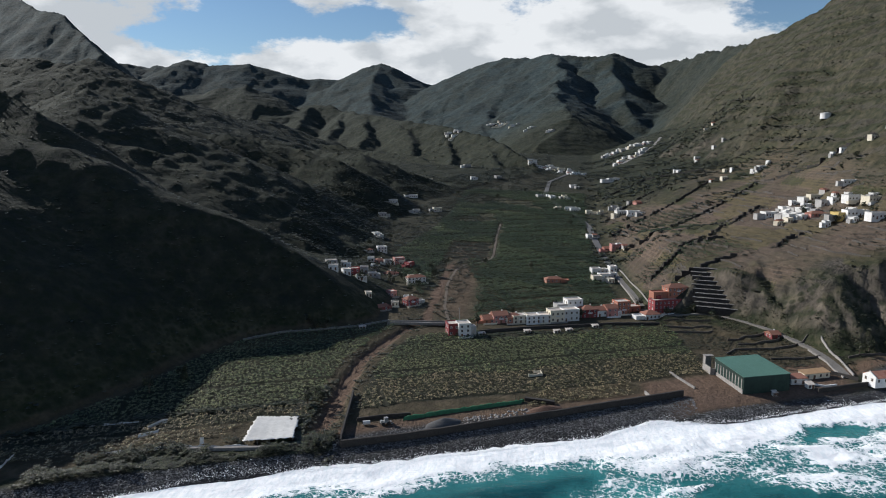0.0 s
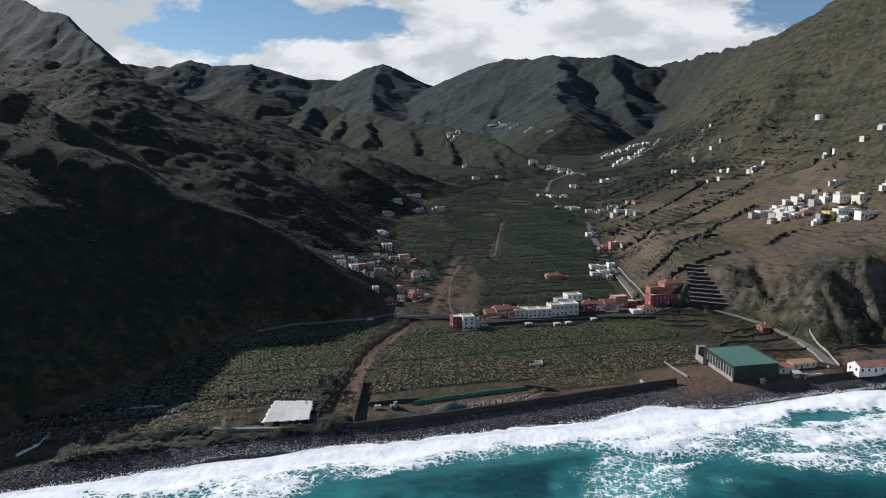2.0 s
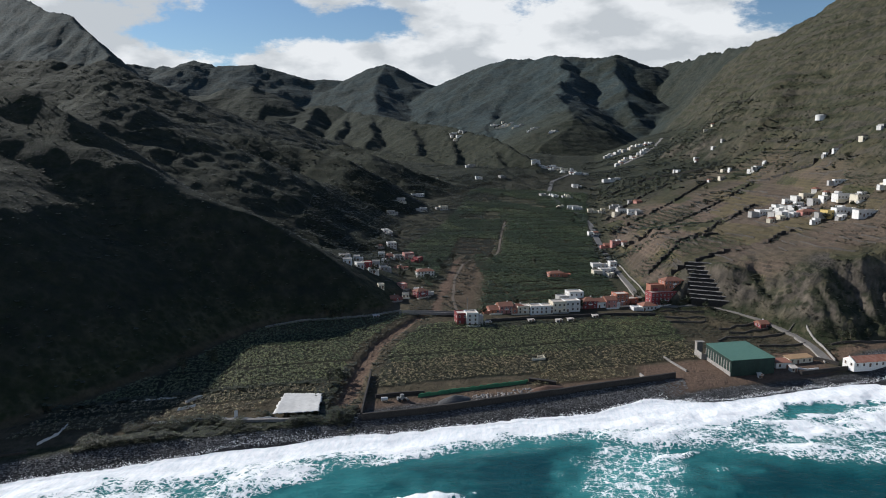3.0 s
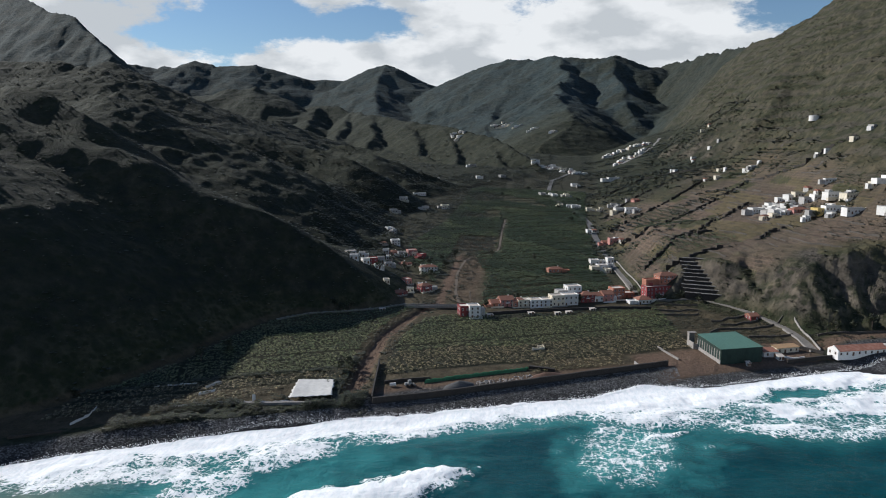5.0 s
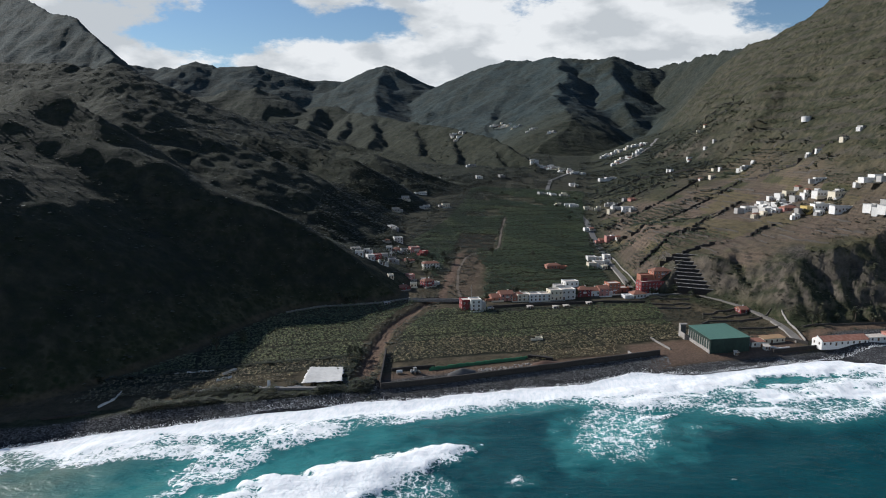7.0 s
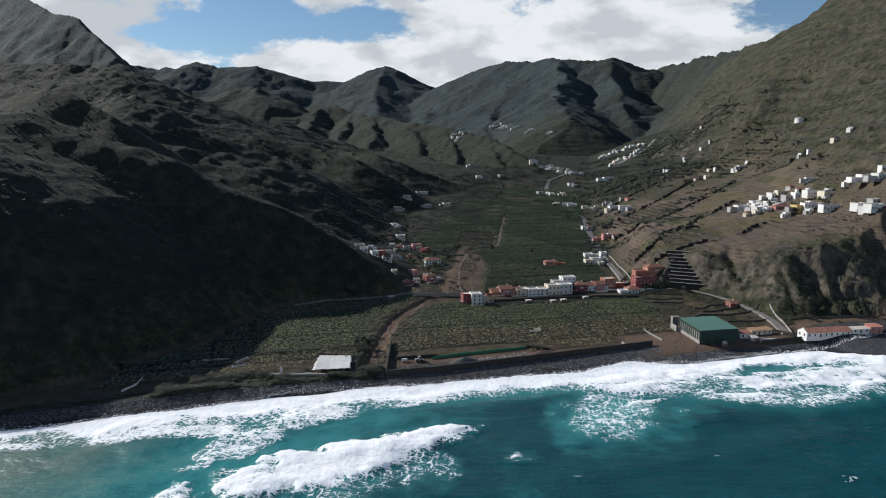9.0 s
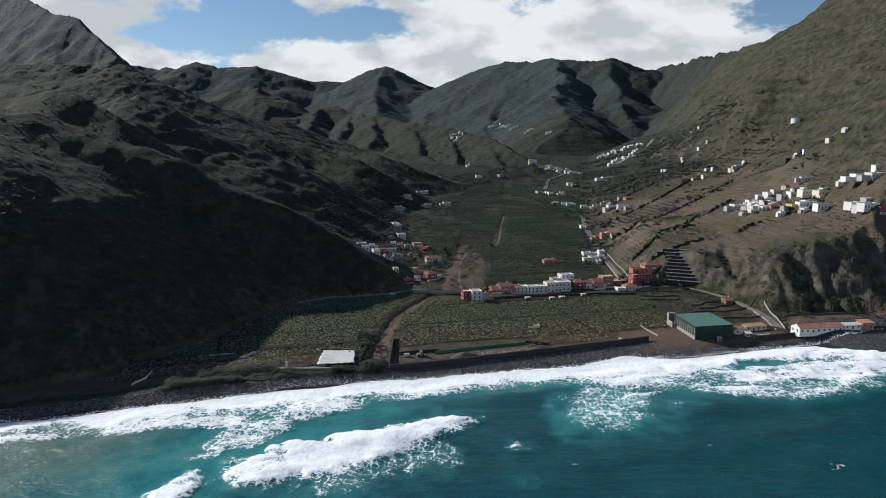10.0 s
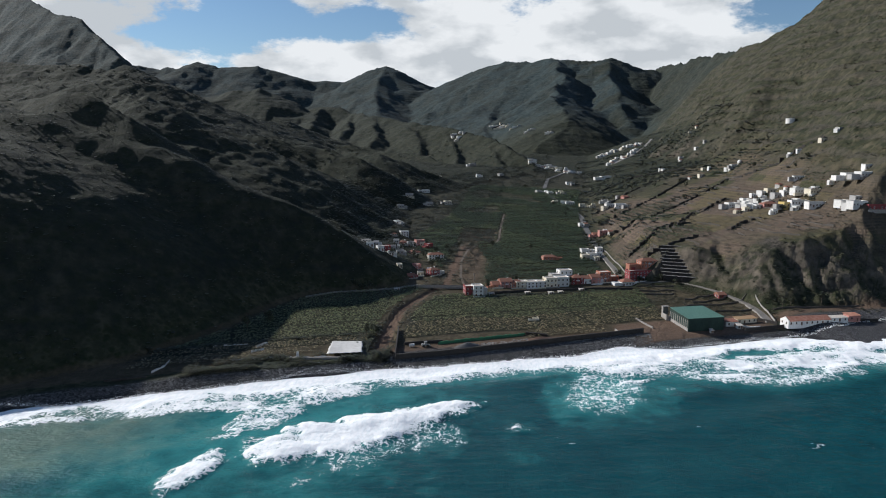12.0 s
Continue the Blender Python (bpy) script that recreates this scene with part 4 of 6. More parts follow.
HILL_VILLAGE = (
    (177.2, 1517.1, 15.3, 10.2, WHITE, "flat"),
    (194.4, 1552.2, 13.0, 7.8, WHITE, "flat"),
    (209.9, 1568.6, 15.8, 7.9, WHITE, "flat"),
    (224.0, 1566.0, 15.8, 7.9, CREAM, "flat"),
    (240.3, 1577.4, 16.0, 8.0, WHITE, "flat"),
    (254.4, 1574.3, 15.9, 8.0, WHITE, "flat"),
    (267.2, 1571.2, 13.3, 8.0, WHITE, "flat"),
    (180.4, 1356.9, 13.7, 8.0, WHITE, "flat"),
    (196.2, 1379.5, 13.9, 8.1, CREAM, "flat"),
    (212.8, 1405.4, 14.2, 8.3, WHITE, "flat"),
    (228.9, 1425.3, 14.4, 8.4, WHITE, "flat"),
    (243.1, 1445.4, 14.7, 7.3, WHITE, "flat"),
)
MOUNTAIN_HAMLET = (
    (-193.9, 1721.0, 11.5, 5.8, WHITE, "flat"),
    (-178.2, 1694.2, 14.2, 5.7, WHITE, "flat"),
    (-115.6, 2386.6, 23.9, 8.0, WHITE, "flat"),
    (-96.2, 2348.4, 27.4, 7.8, CREAM, "flat"),
    (-74.4, 2323.1, 23.2, 7.7, WHITE, "flat"),
    (-42.9, 2174.7, 18.1, 7.3, WHITE, "flat"),
    (14.1, 2001.0, 13.3, 8.3, WHITE, "flat"),
    (-61.8, 2339.8, 19.5, 7.8, WHITE, "flat"),
)

# ---- builders ----
def root(name, x, y, z, turn=0.0):
    ob = new(name)
    ob.matrix_world = pose(x, y, z, 0, 0, turn)
    ob.empty_display_size = 1.0
    return ob


CUBE = ((0, 3, 2, 1), (4, 5, 6, 7), (0, 1, 5, 4), (1, 2, 6, 5), (2, 3, 7, 6), (3, 0, 4, 7))


def box_data(boxes):
    """Vertices and faces of several boxes, each x0, x1, y0, y1, z0, z1."""
    v, f = [], []
    for x0, x1, y0, y1, z0, z1 in boxes:
        n = len(v)
        v += [(x0, y0, z0), (x1, y0, z0), (x1, y1, z0), (x0, y1, z0), (x0, y0, z1), (x1, y0, z1), (x1, y1, z1), (x0, y1, z1)]
        f += [tuple(n + i for i in q) for q in CUBE]
    return v, f


def part(name, data, material, parent, label="", at=None):
    v, f = data
    ob = mesh_object(name, v, f, material, parent)
    if at is not None:
        ob.matrix_local = at
    if label:
        ob["label"] = label
    return ob


def shared(name, mesh, parent, at, label=""):
    ob = new(name, mesh)
    ob.parent = parent
    ob.matrix_local = at
    if label:
        ob["label"] = label
    return ob


def raw_mesh(name, data, material):
    me = bpy.data.meshes.new(name)
    me.from_pydata(data[0], [], data[1])
    me.materials.append(material)
    return me


WIN_FRAME = raw_mesh("window_frame", box_data([(-0.6, -0.5, -0.08, 0.02, -0.75, 0.75), (0.5, 0.6, -0.08, 0.02, -0.75, 0.75), (-0.5, 0.5, -0.08, 0.02, 0.65, 0.75), (-0.65, 0.65, -0.14, 0.02, -0.83, -0.7), (-0.04, 0.04, -0.06, 0.02, -0.7, 0.65)]), FRAMEM)
WIN_WHITE = raw_mesh("window_frame_white", box_data([(-0.6, -0.5, -0.08, 0.02, -0.75, 0.75), (0.5, 0.6, -0.08, 0.02, -0.75, 0.75), (-0.5, 0.5, -0.08, 0.02, 0.65, 0.75), (-0.65, 0.65, -0.14, 0.02, -0.83, -0.7), (-0.04, 0.04, -0.06, 0.02, -0.7, 0.65)]), WHITE)
WIN_PANE = raw_mesh("pane", box_data([(-0.5, 0.5, -0.025, 0.01, -0.7, 0.65)]), GLASSY)
DOOR_LEAF = raw_mesh("door", box_data([(-0.5, 0.5, -0.06, 0.02, 0, 2.1), (-0.62, -0.5, -0.1, 0.02, 0, 2.2), (0.5, 0.62, -0.1, 0.02, 0, 2.2), (-0.5, 0.5, -0.1, 0.02, 2.1, 2.2)]), DOORM)
CHIMNEY = raw_mesh("chimney", box_data([(-0.35, 0.35, -0.35, 0.35, 0, 1.2), (-0.45, 0.45, -0.45, 0.45, 1.2, 1.35)]), WHITE)
BALCONY = raw_mesh("balcony", box_data([(-1.4, 1.4, -1.0, 0, 0, 0.15), (-1.4, 1.4, -1.0, -0.92, 0.15, 1.0), (-1.4, -1.32, -0.92, 0, 0.15, 1.0), (1.32, 1.4, -0.92, 0, 0.15, 1.0)]), WHITE)

WORDS = {"white_render": "white", "cream_render": "cream", "yellow_render": "yellow", "red_render": "dark red", "pink_render": "salmon pink", "ochre_render": "ochre orange", "grey_render": "bare grey"}


def tile_roof(w, d, rise, over=0.5, hip=0.0):
    x, y = w / 2 + over, d / 2 + over
    r = max(x - (y if hip else 0), 0.01) if hip else x
    v = [(-x, -y, 0), (x, -y, 0), (x, y, 0), (-x, y, 0), (-r, 0, rise), (r, 0, rise), (-x, -y, -0.18), (x, -y, -0.18), (x, y, -0.18), (-x, y, -0.18)]
    f = [(0, 1, 5, 4), (2, 3, 4, 5), (1, 2, 5), (3, 0, 4), (6, 7, 1, 0), (7, 8, 2, 1), (8, 9, 3, 2), (9, 6, 0, 3), (9, 8, 7, 6)]
    return v, f


def house(x, y, w, h, wall, roof, d=8.0, turn=20.0, group="", near=False, place=""):
    """A rendered house with storeys of windows, a door and a parapet roof or a tiled one."""
    if not near:
        h = min(h, 4.6)
    a = radians(turn)
    cx, cy = x - math.sin(a) * d / 2, y + math.cos(a) * d / 2
    z = min(ground_z(x, y), ground_z(cx, cy) + 0.5)
    ob = root("house", cx, cy, z, turn)
    rise = 0.0 if roof == "flat" else min(0.26 * d, 0.35 * h + 0.5)
    top = h - (rise if roof != "flat" else 0)
    part("wall", box_data([(-w / 2, w / 2, -d / 2, d / 2, -2.2, top)]), wall, ob)
    if roof == "flat":
        t = 0.25
        part("parapet", box_data([(-w / 2 - 0.06, w / 2 + 0.06, -d / 2 - 0.06, -d / 2 + t, top, top + 0.7), (-w / 2 - 0.06, w / 2 + 0.06, d / 2 - t, d / 2 + 0.06, top, top + 0.7), (-w / 2 - 0.06, -w / 2 + t, -d / 2 + t, d / 2 - t, top, top + 0.7), (w / 2 - t, w / 2 + 0.06, -d / 2 + t, d / 2 - t, top, top + 0.7)]), wall, ob)
        part("roof", box_data([(-w / 2 + t, w / 2 - t, -d / 2 + t, d / 2 - t, top + 0.01, top + 0.12)]), FLATROOF, ob, "flat screed roof")
        if near and w > 9 and h > 7 and random.random() < 0.5:
            s = random.uniform(-0.25, 0.25) * w
            part("stair_house", box_data([(s - 1.5, s + 1.5, 0.1 * d, 0.1 * d + 2.6, top + 0.12, top + 2.4), (s - 1.65, s + 1.65, 0.1 * d - 0.15, 0.1 * d + 2.75, top + 2.4, top + 2.55)]), wall, ob)
    else:
        part("roof", tile_roof(w, d, rise, 0.45, 1.0 if w > d * 1.15 else 0.0), TILE, ob, "red clay tiled roof", pose(0, 0, top))
        if near:
            shared("chimney", CHIMNEY, ob, pose(w * 0.22, d * 0.12, top + rise * 0.55))
    if random.random() < 0.65:
        side = random.choice((-1, 1))
        ew, eh, ed_ = w * random.uniform(0.35, 0.7), top * random.uniform(0.45, 0.75), d * random.uniform(0.6, 0.9)
        x0, x1 = (w / 2, w / 2 + ew) if side > 0 else (-w / 2 - ew, -w / 2)
        extra = random.choice((wall, wall, WHITE, GREYR))
        ext = part("extension", box_data([(x0, x1, -ed_ / 2, ed_ / 2, -2.2, eh)]), extra, ob)
        part("parapet", box_data([(x0, x1, -ed_ / 2 - 0.05, -ed_ / 2 + 0.2, eh, eh + 0.6), (x0, x1, ed_ / 2 - 0.2, ed_ / 2 + 0.05, eh, eh + 0.6), ((x1 - 0.2) if side > 0 else x0, x1 if side > 0 else x0 + 0.2, -ed_ / 2 + 0.2, ed_ / 2 - 0.2, eh, eh + 0.6)]), extra, ext)
        win = shared("window", WIN_FRAME, ext, pose((x0 + x1) / 2, -ed_ / 2, eh * 0.55))
    if random.random() < 0.45:
        part("terrace", box_data([(-w * 0.6, w * 0.6, -d / 2 - 2.6, -d / 2 - 0.05, -2.4, 0.12), (-w * 0.6, w * 0.6, -d / 2 - 2.75, -d / 2 - 2.6, -2.4, 0.95)]), random.choice((WHITE, CONCRETE, CREAM)), ob)
    storeys = max(1, int(round(top / 3.1)))
    columns = max(2, int(w / 2.9))
    frame_mesh = WIN_FRAME if wall in (WHITE, CREAM, YELLOW, GREYR) else WIN_WHITE
    gap = top / storeys
    door_at = random.randrange(columns)
    for s in range(storeys):
        for c in range(columns):
            wx = -w / 2 + (c + 0.5) * w / columns
            if s == 0 and c == door_at:
                shared("door", DOOR_LEAF, ob, pose(wx, -d / 2, 0))
                continue
            win = shared("window", frame_mesh, ob, pose(wx, -d / 2, s * gap + gap * 0.52))
            shared("pane", WIN_PANE, win, pose(0, 0, 0))
        if near:
            for k in (-0.22, 0.22):
                win = shared("window", frame_mesh, ob, pose(-w / 2, k * d, s * gap + gap * 0.52, 0, 0, -90))
                shared("pane", WIN_PANE, win, pose(0, 0, 0))
    if near and storeys > 1 and w > 9:
        shared("balcony", BALCONY, ob, pose(0, -d / 2, gap * 1.02))
    size = "single-storey" if storeys == 1 else ("two-storey" if storeys == 2 else "tall")
    tagged(ob, f"{size} {WORDS[wall.name]} house, {'flat-roofed' if roof == 'flat' else 'red-tiled'}, {place}", "house", group)
    return ob


def on_ground(points, gap=3.0):
    """Points spaced along a plan line, with the ground's height."""
    out = []
    for (x0, y0), (x1, y1) in zip(points, points[1:]):
        n = max(1, int(math.hypot(x1 - x0, y1 - y0) / gap))
        out += [(x0 + (x1 - x0) * i / n, y0 + (y1 - y0) * i / n) for i in range(n)]
    out.append(points[-1])
    xs, ys = np.array([p[0] for p in out]), np.array([p[1] for p in out])
    return xs, ys, height_at(xs, ys)


def ribbon(name, points, width, material, lift=0.25, label="", smooth_over=5):
    """A road: a slab that follows the ground along a plan line."""
    xs, ys, zs = on_ground(points, 4.0)
    k = np.ones(smooth_over) / smooth_over
    zs = np.convolve(np.pad(zs, smooth_over // 2, mode="edge"), k, "valid")[: len(xs)]
    tx, ty = np.gradient(xs), np.gradient(ys)
    ln = np.hypot(tx, ty) + 1e-6
    nx, ny = -ty / ln * width / 2, tx / ln * width / 2
    v, f = [], []
    for i in range(len(xs)):
        for s, dz in ((-1, lift), (1, lift), (1, lift - 1.6), (-1, lift - 1.6)):
            v.append((xs[i] + s * nx[i], ys[i] + s * ny[i], zs[i] + dz))
        if i:
            a, b = 4 * (i - 1), 4 * i
            f += [(a, a + 1, b + 1, b), (a + 1, a + 2, b + 2, b + 1), (a + 3, a, b, b + 3)]
    return tagged(mesh_object(name, v, f, material), label, name, kind="structure")


def stone_wall(points, height, thick, material, label, name="stone_wall", stepped=False, gap=3.0, group="", jag=0.12):
    """A wall along a plan line, in lengths that step with the ground, with an uneven top."""
    xs, ys, zs = on_ground(points, gap)
    v, f = [], []
    rng = random.Random(int(xs[0] * 7 + ys[0] * 3))
    if not stepped:
        tx, ty = np.gradient(xs), np.gradient(ys)
        ln = np.hypot(tx, ty) + 1e-6
        nx, ny = -ty / ln * thick / 2, tx / ln * thick / 2
        for i in range(len(xs)):
            top = zs[i] + height + rng.uniform(-jag, jag)
            for side, z in ((1, zs[i] - 1.5), (-1, zs[i] - 1.5), (-1, top), (1, top)):
                v.append((xs[i] + side * nx[i], ys[i] + side * ny[i], z))
            if i:
                m = 4 * (i - 1)
                f += [(m + j, m + (j + 1) % 4, m + 4 + (j + 1) % 4, m + 4 + j) for j in range(4)]
        m = 4 * (len(xs) - 1)
        f += [(3, 2, 1, 0), (m, m + 1, m + 2, m + 3)]
        return tagged(mesh_object(name, v, f, material), label, "wall", group)
    for i in range(len(xs) - 1):
        if rng.random() < 0.28:
            continue
        dx, dy = xs[i + 1] - xs[i], ys[i + 1] - ys[i]
        ln = math.hypot(dx, dy) + 1e-6
        nx, ny = -dy / ln * thick / 2, dx / ln * thick / 2
        t0 = t1 = max(zs[i], zs[i + 1]) + height * rng.uniform(0.6, 1.25)
        lo = min(zs[i], zs[i + 1]) - 1.5
        n = len(v)
        for (px, py, tz) in ((xs[i], ys[i], t0), (xs[i + 1], ys[i + 1], t1)):
            v += [(px + nx, py + ny, lo), (px - nx, py - ny, lo), (px - nx, py - ny, tz), (px + nx, py + ny, tz)]
        f += [(n, n + 1, n + 2, n + 3), (n + 7, n + 6, n + 5, n + 4), (n + 1, n + 5, n + 6, n + 2), (n + 4, n, n + 3, n + 7), (n + 3, n + 2, n + 6, n + 7)]
    return tagged(mesh_object(name, v, f, material), label, "wall", group)


# ---- houses ----
for hx, hy, hw, hh, hc, hr in STREET_ROW:
    house(hx, hy, hw, 0.84 * hh, hc, hr, d=9.0, turn=20.0, group="houses along the village street", near=True, place="in the street row")
for spec in LONE:
    house(*spec, d=7.0, turn=18.0, near=True, place="standing alone among plots")
for spec in ROADSIDE:
    house(*spec, d=8.0, turn=12.0, group="roadside houses", place="beside the valley road")
for spec in VALLEY_ROAD:
    house(*spec, d=9.0, turn=random.uniform(0, 25), group="valley road houses", place="by the valley road")
for hx, hy, hw, hh, hc, hr in SLOPE:
    house(hx, hy, 0.65 * hw, min(hh, 3.3), hc, hr, d=5.5, turn=random.uniform(-5, 30), group="scattered hillside houses", place="on the dry terraced hillside")
for hx, hy, hw, hh, hc, hr in UPPER_VILLAGE + UPPER_VILLAGE_B:
    house(hx, hy, hw, hh, hc, hr, d=8.5, turn=random.uniform(8, 24), group="houses of the upper village", place="in the village above the cliff")
for hx, hy, hw, hh, hc, hr in LEFT_VILLAGE:
    house(hx, hy, 0.9 * hw, 0.78 * hh, hc, hr, d=7.0, turn=random.uniform(20, 55), group="houses of the shaded village", near=True, place="at the foot of the shaded hill")
for spec in LEFT_HAMLETS:
    house(*spec, d=8.0, turn=random.uniform(10, 40), group="hamlet houses", place="on the shaded hillside")
for spec in VALLEY_HEAD:
    house(*spec, d=9.0, turn=random.uniform(0, 20), group="houses at the valley head", place="at the valley head")
for hx, hy, hw, hh, hc, hr in HILL_VILLAGE:
    house(hx + random.uniform(-7, 7), hy + random.uniform(-14, 14), hw * random.uniform(0.55, 0.95), hh, hc, hr, d=8.0, turn=random.uniform(10, 30), group="houses along the hill road", place="along the hill road")
for spec in MOUNTAIN_HAMLET:
    house(*spec, d=10.0, turn=random.uniform(0, 30), group="mountain hamlet houses", place="on the mountain slope")


def outbuildings(specs, count, lo, hi, group, place, seed):
    rng = random.Random(seed)
    for hx, hy, hw, hh, hc, hr in specs:
        for _ in range(count):
            a = rng.uniform(0, 6.28)
            r = hw * 0.5 + rng.uniform(5, 13)
            house(hx + r * math.cos(a), hy + r * math.sin(a) * 0.8, rng.uniform(lo, hi), rng.uniform(2.8, 5.2), rng.choice((WHITE, WHITE, CREAM, GREYR, hc)), "flat" if rng.random() < 0.8 else "tile", d=rng.uniform(4, 7), turn=rng.uniform(5, 35), group=group, place=place)


outbuildings(HILL_VILLAGE, 2, 5, 9, "houses along the hill road", "along the hill road", 21)
outbuildings(VALLEY_HEAD, 2, 5, 9, "houses at the valley head", "at the valley head", 22)
outbuildings(UPPER_VILLAGE, 1, 4, 8, "houses of the upper village", "in the village above the cliff", 23)
outbuildings(MOUNTAIN_HAMLET, 2, 6, 10, "mountain hamlet houses", "on the mountain slope", 24)
outbuildings(VALLEY_ROAD, 1, 4, 8, "valley road houses", "by the valley road", 25)
outbuildings(SLOPE, 1, 3, 5, "scattered hillside houses", "on the dry terraced hillside", 26)
outbuildings(LEFT_VILLAGE, 1, 4, 7, "houses of the shaded village", "at the foot of the shaded hill", 27)
outbuildings(ROADSIDE, 1, 4, 6, "roadside houses", "beside the valley road", 28)


# ---- roads and walls ----
ROADTOP = surface("worn_concrete_road", (0.125, 0.115, 0.103), (0.205, 0.190, 0.170), 0.9, 0.9, 0.3)
ribbon("road", ((87.8, 500), (86, 540), (80, 619)), 6.0, ROADTOP, 0.45, "pale concrete road above the village")
ribbon("road", ((80, 619), (77, 670), (76, 736), (75.8, 825), (66, 898), (47, 966), (29, 1050), (40, 1200), (75, 1300)), 6.5, ASPHALT, 0.5, "grey asphalt road up the valley")
ribbon("road", ((86, 498), (100, 480), (121, 479), (136, 474), (150, 455), (162, 436), (172, 416), (175, 396), (174, 372)), 5.0, ROADTOP, 0.4, "pale concrete road down to the beach")
DIRT = surface("pale_dirt_track", (0.080, 0.062, 0.046), (0.130, 0.102, 0.076), 0.9, 0.95, 0.4)
for pts, lab in zip((((-52.9, 613), (-40, 622), (-31, 640), (-30, 660), (-31, 740), (-29.6, 823)), ((-52.9, 613), (-60, 590), (-62, 540), (-57, 480), (-50, 446))), ("pale dirt track between the banana plots", "pale dirt track along the dry river bank")):
    ribbon("track", pts, 2.2, DIRT, 0.1, lab)
ribbon("road", ((180, 1340), (196, 1365), (228, 1410), (262, 1480), (300, 1600)), 6.0, CONCRETE, 0.6, "hill road between white houses")
SEA_WALL = ((-74, 260), (-46, 272.5), (-5, 292), (20, 304), (62, 326), (80, 335))
stone_wall(SEA_WALL, 3.0, 1.0, BASALT, "dark basalt sea wall between the beach and the fields", "sea_wall", gap=4.0)
stone_wall(((-74.5, 261), (-78, 285), (-82, 312)), 2.8, 0.8, BASALT, "dark stone wall along the dry riverbed")
stone_wall(((-73, 283), (-62, 288), (-50, 292)), 1.7, 0.7, BASALT, "dark stone wall at the back of the yard")
stone_wall(((2, 318), (8, 316.5), (16, 315)), 1.7, 2.0, BASALT, "short dark stone wall at the end of the net")
stone_wall(((-170, 385), (-152, 403), (-132, 411), (-106, 425), (-90, 439)), 1.3, 0.7, CONCRETE, "low concrete wall along the field road")
stone_wall(((80, 367), (84, 356), (88, 345)), 1.2, 0.6, CONCRETE, "low concrete wall beside a bare plot")
stone_wall(((61.6, 335), (63, 330), (65, 327)), 1.6, 0.7, CONCRETE, "short pale wall at the end of the sea wall")
stone_wall(((150, 351), (174, 362), (200, 372), (250, 384)), 2.2, 0.8, BASALT, "low dark shore wall below the sheds", gap=4.0)
for pts in (((127, 413.5), (150, 418), (172, 424)), ((143, 399), (160, 402), (172, 404)), ((120, 404), (127, 413)), ((184, 397), (205, 400), (250, 412)), ((96, 470), (110, 468), (126, 464)), ((94, 457), (108, 456), (124, 453)), ((92, 444), (108, 446), (123, 447)), ((128, 432), (142, 436), (154, 440)), ((132, 424), (146, 427), (158, 430))):
    stone_wall(pts, 1.2, 0.5, DRYSTONE, "dark basalt terrace wall between small plots", group="terrace walls by the shore road")
# the dark terraced bank above the shore road
def bank_wall(half, deep, z, drop, lift, material, seed, jag):
    """A wall with an uneven top, front at y = 0, as one mesh."""
    rng = random.Random(seed)
    n, v, f = 14, [], []
    for i in range(n + 1):
        x, t, o = -half + 2 * half * i / n, z + rng.uniform(-jag, jag), rng.uniform(-0.2, 0.2)
        v += [(x, o, z - drop), (x, o + 0.15, t), (x, deep, t + lift), (x, deep, z - drop)]
    for i in range(n):
        m = 4 * i
        f += [(m + j, m + 4 + j, m + 4 + (j + 1) % 4, m + (j + 1) % 4) for j in range(4)]
    f += [(0, 1, 2, 3), tuple(4 * n + j for j in (3, 2, 1, 0))]
    return v, f


z_low, z_high = ground_z(119, 485) + 0.6, ground_z(125, 514) + 4.0
for i in range(10):
    k = i / 9
    z = z_low + (z_high - z_low) * k
    at = pose(134 + 9 * k, 472.5 + 27 * k, 0, 0, 0, -18)
    half = 15.5 + 6.0 * k + (i % 3)
    tagged(mesh_object("retaining_wall", *bank_wall(half, 4.6, z, 3.2 + 1.5 * (i == 0), 0.1, BASALT, i, 0.25), BASALT), "dark basalt retaining wall of the terraced bank", "wall", "retaining walls of the bank").matrix_world = at
    tagged(mesh_object("coping", *bank_wall(half, 0.7, z + 0.28, 0.4, 0.0, CONCRETE, i + 20, 0.1), CONCRETE), "pale stone coping along a retaining wall", "coping", "copings of the bank").matrix_world = at
HILL_WALLS = (((112, 515), (126, 513), (150, 531), (170, 530), (187, 534), (205, 561), (226, 574)),
            ((96, 664), (113, 658), (147, 726), (179, 745), (224, 786), (274, 843)),
            ((275, 840), (294, 803), (310, 771), (332, 774), (350, 745)),
            ((129, 586), (163, 616), (208, 690), (237, 716)),
            ((102, 1008), (182, 1089), (258, 1025)),
            ((100, 545), (118, 560), (140, 588), (168, 600)),
            ((95, 760), (130, 800), (185, 860), (240, 930)),
            ((98, 850), (140, 930), (200, 1000)))
for pts in HILL_WALLS:
    stone_wall(pts, 1.9, 1.1, BASALT, "dark stepped stone boundary wall up the hillside", stepped=True, gap=4.5, group="stepped hillside walls")

stone_wall(((-28, 425), (0, 437), (30, 446), (62, 457), (92, 462)), 1.8, 0.8, BASALT, "dark stone wall below the village street")
for s in (-3.6, 3.6):
    stone_wall(((87.8 + s, 503), (86 + s, 540), (80 + s, 617)), 1.3, 0.4, CONCRETE, "pale concrete parapet of the village road", "parapet")
for pts in (((-29, 785), (-16, 801), (-4, 810)), ((-2, 811), (10, 821)), ((20, 838), (38, 835), (46, 828)), ((30, 470), (60, 486), (76, 500))):
    stone_wall(pts, 1.2, 0.7, CONCRETE, "pale low wall between banana plots", group="plot walls on the valley floor")
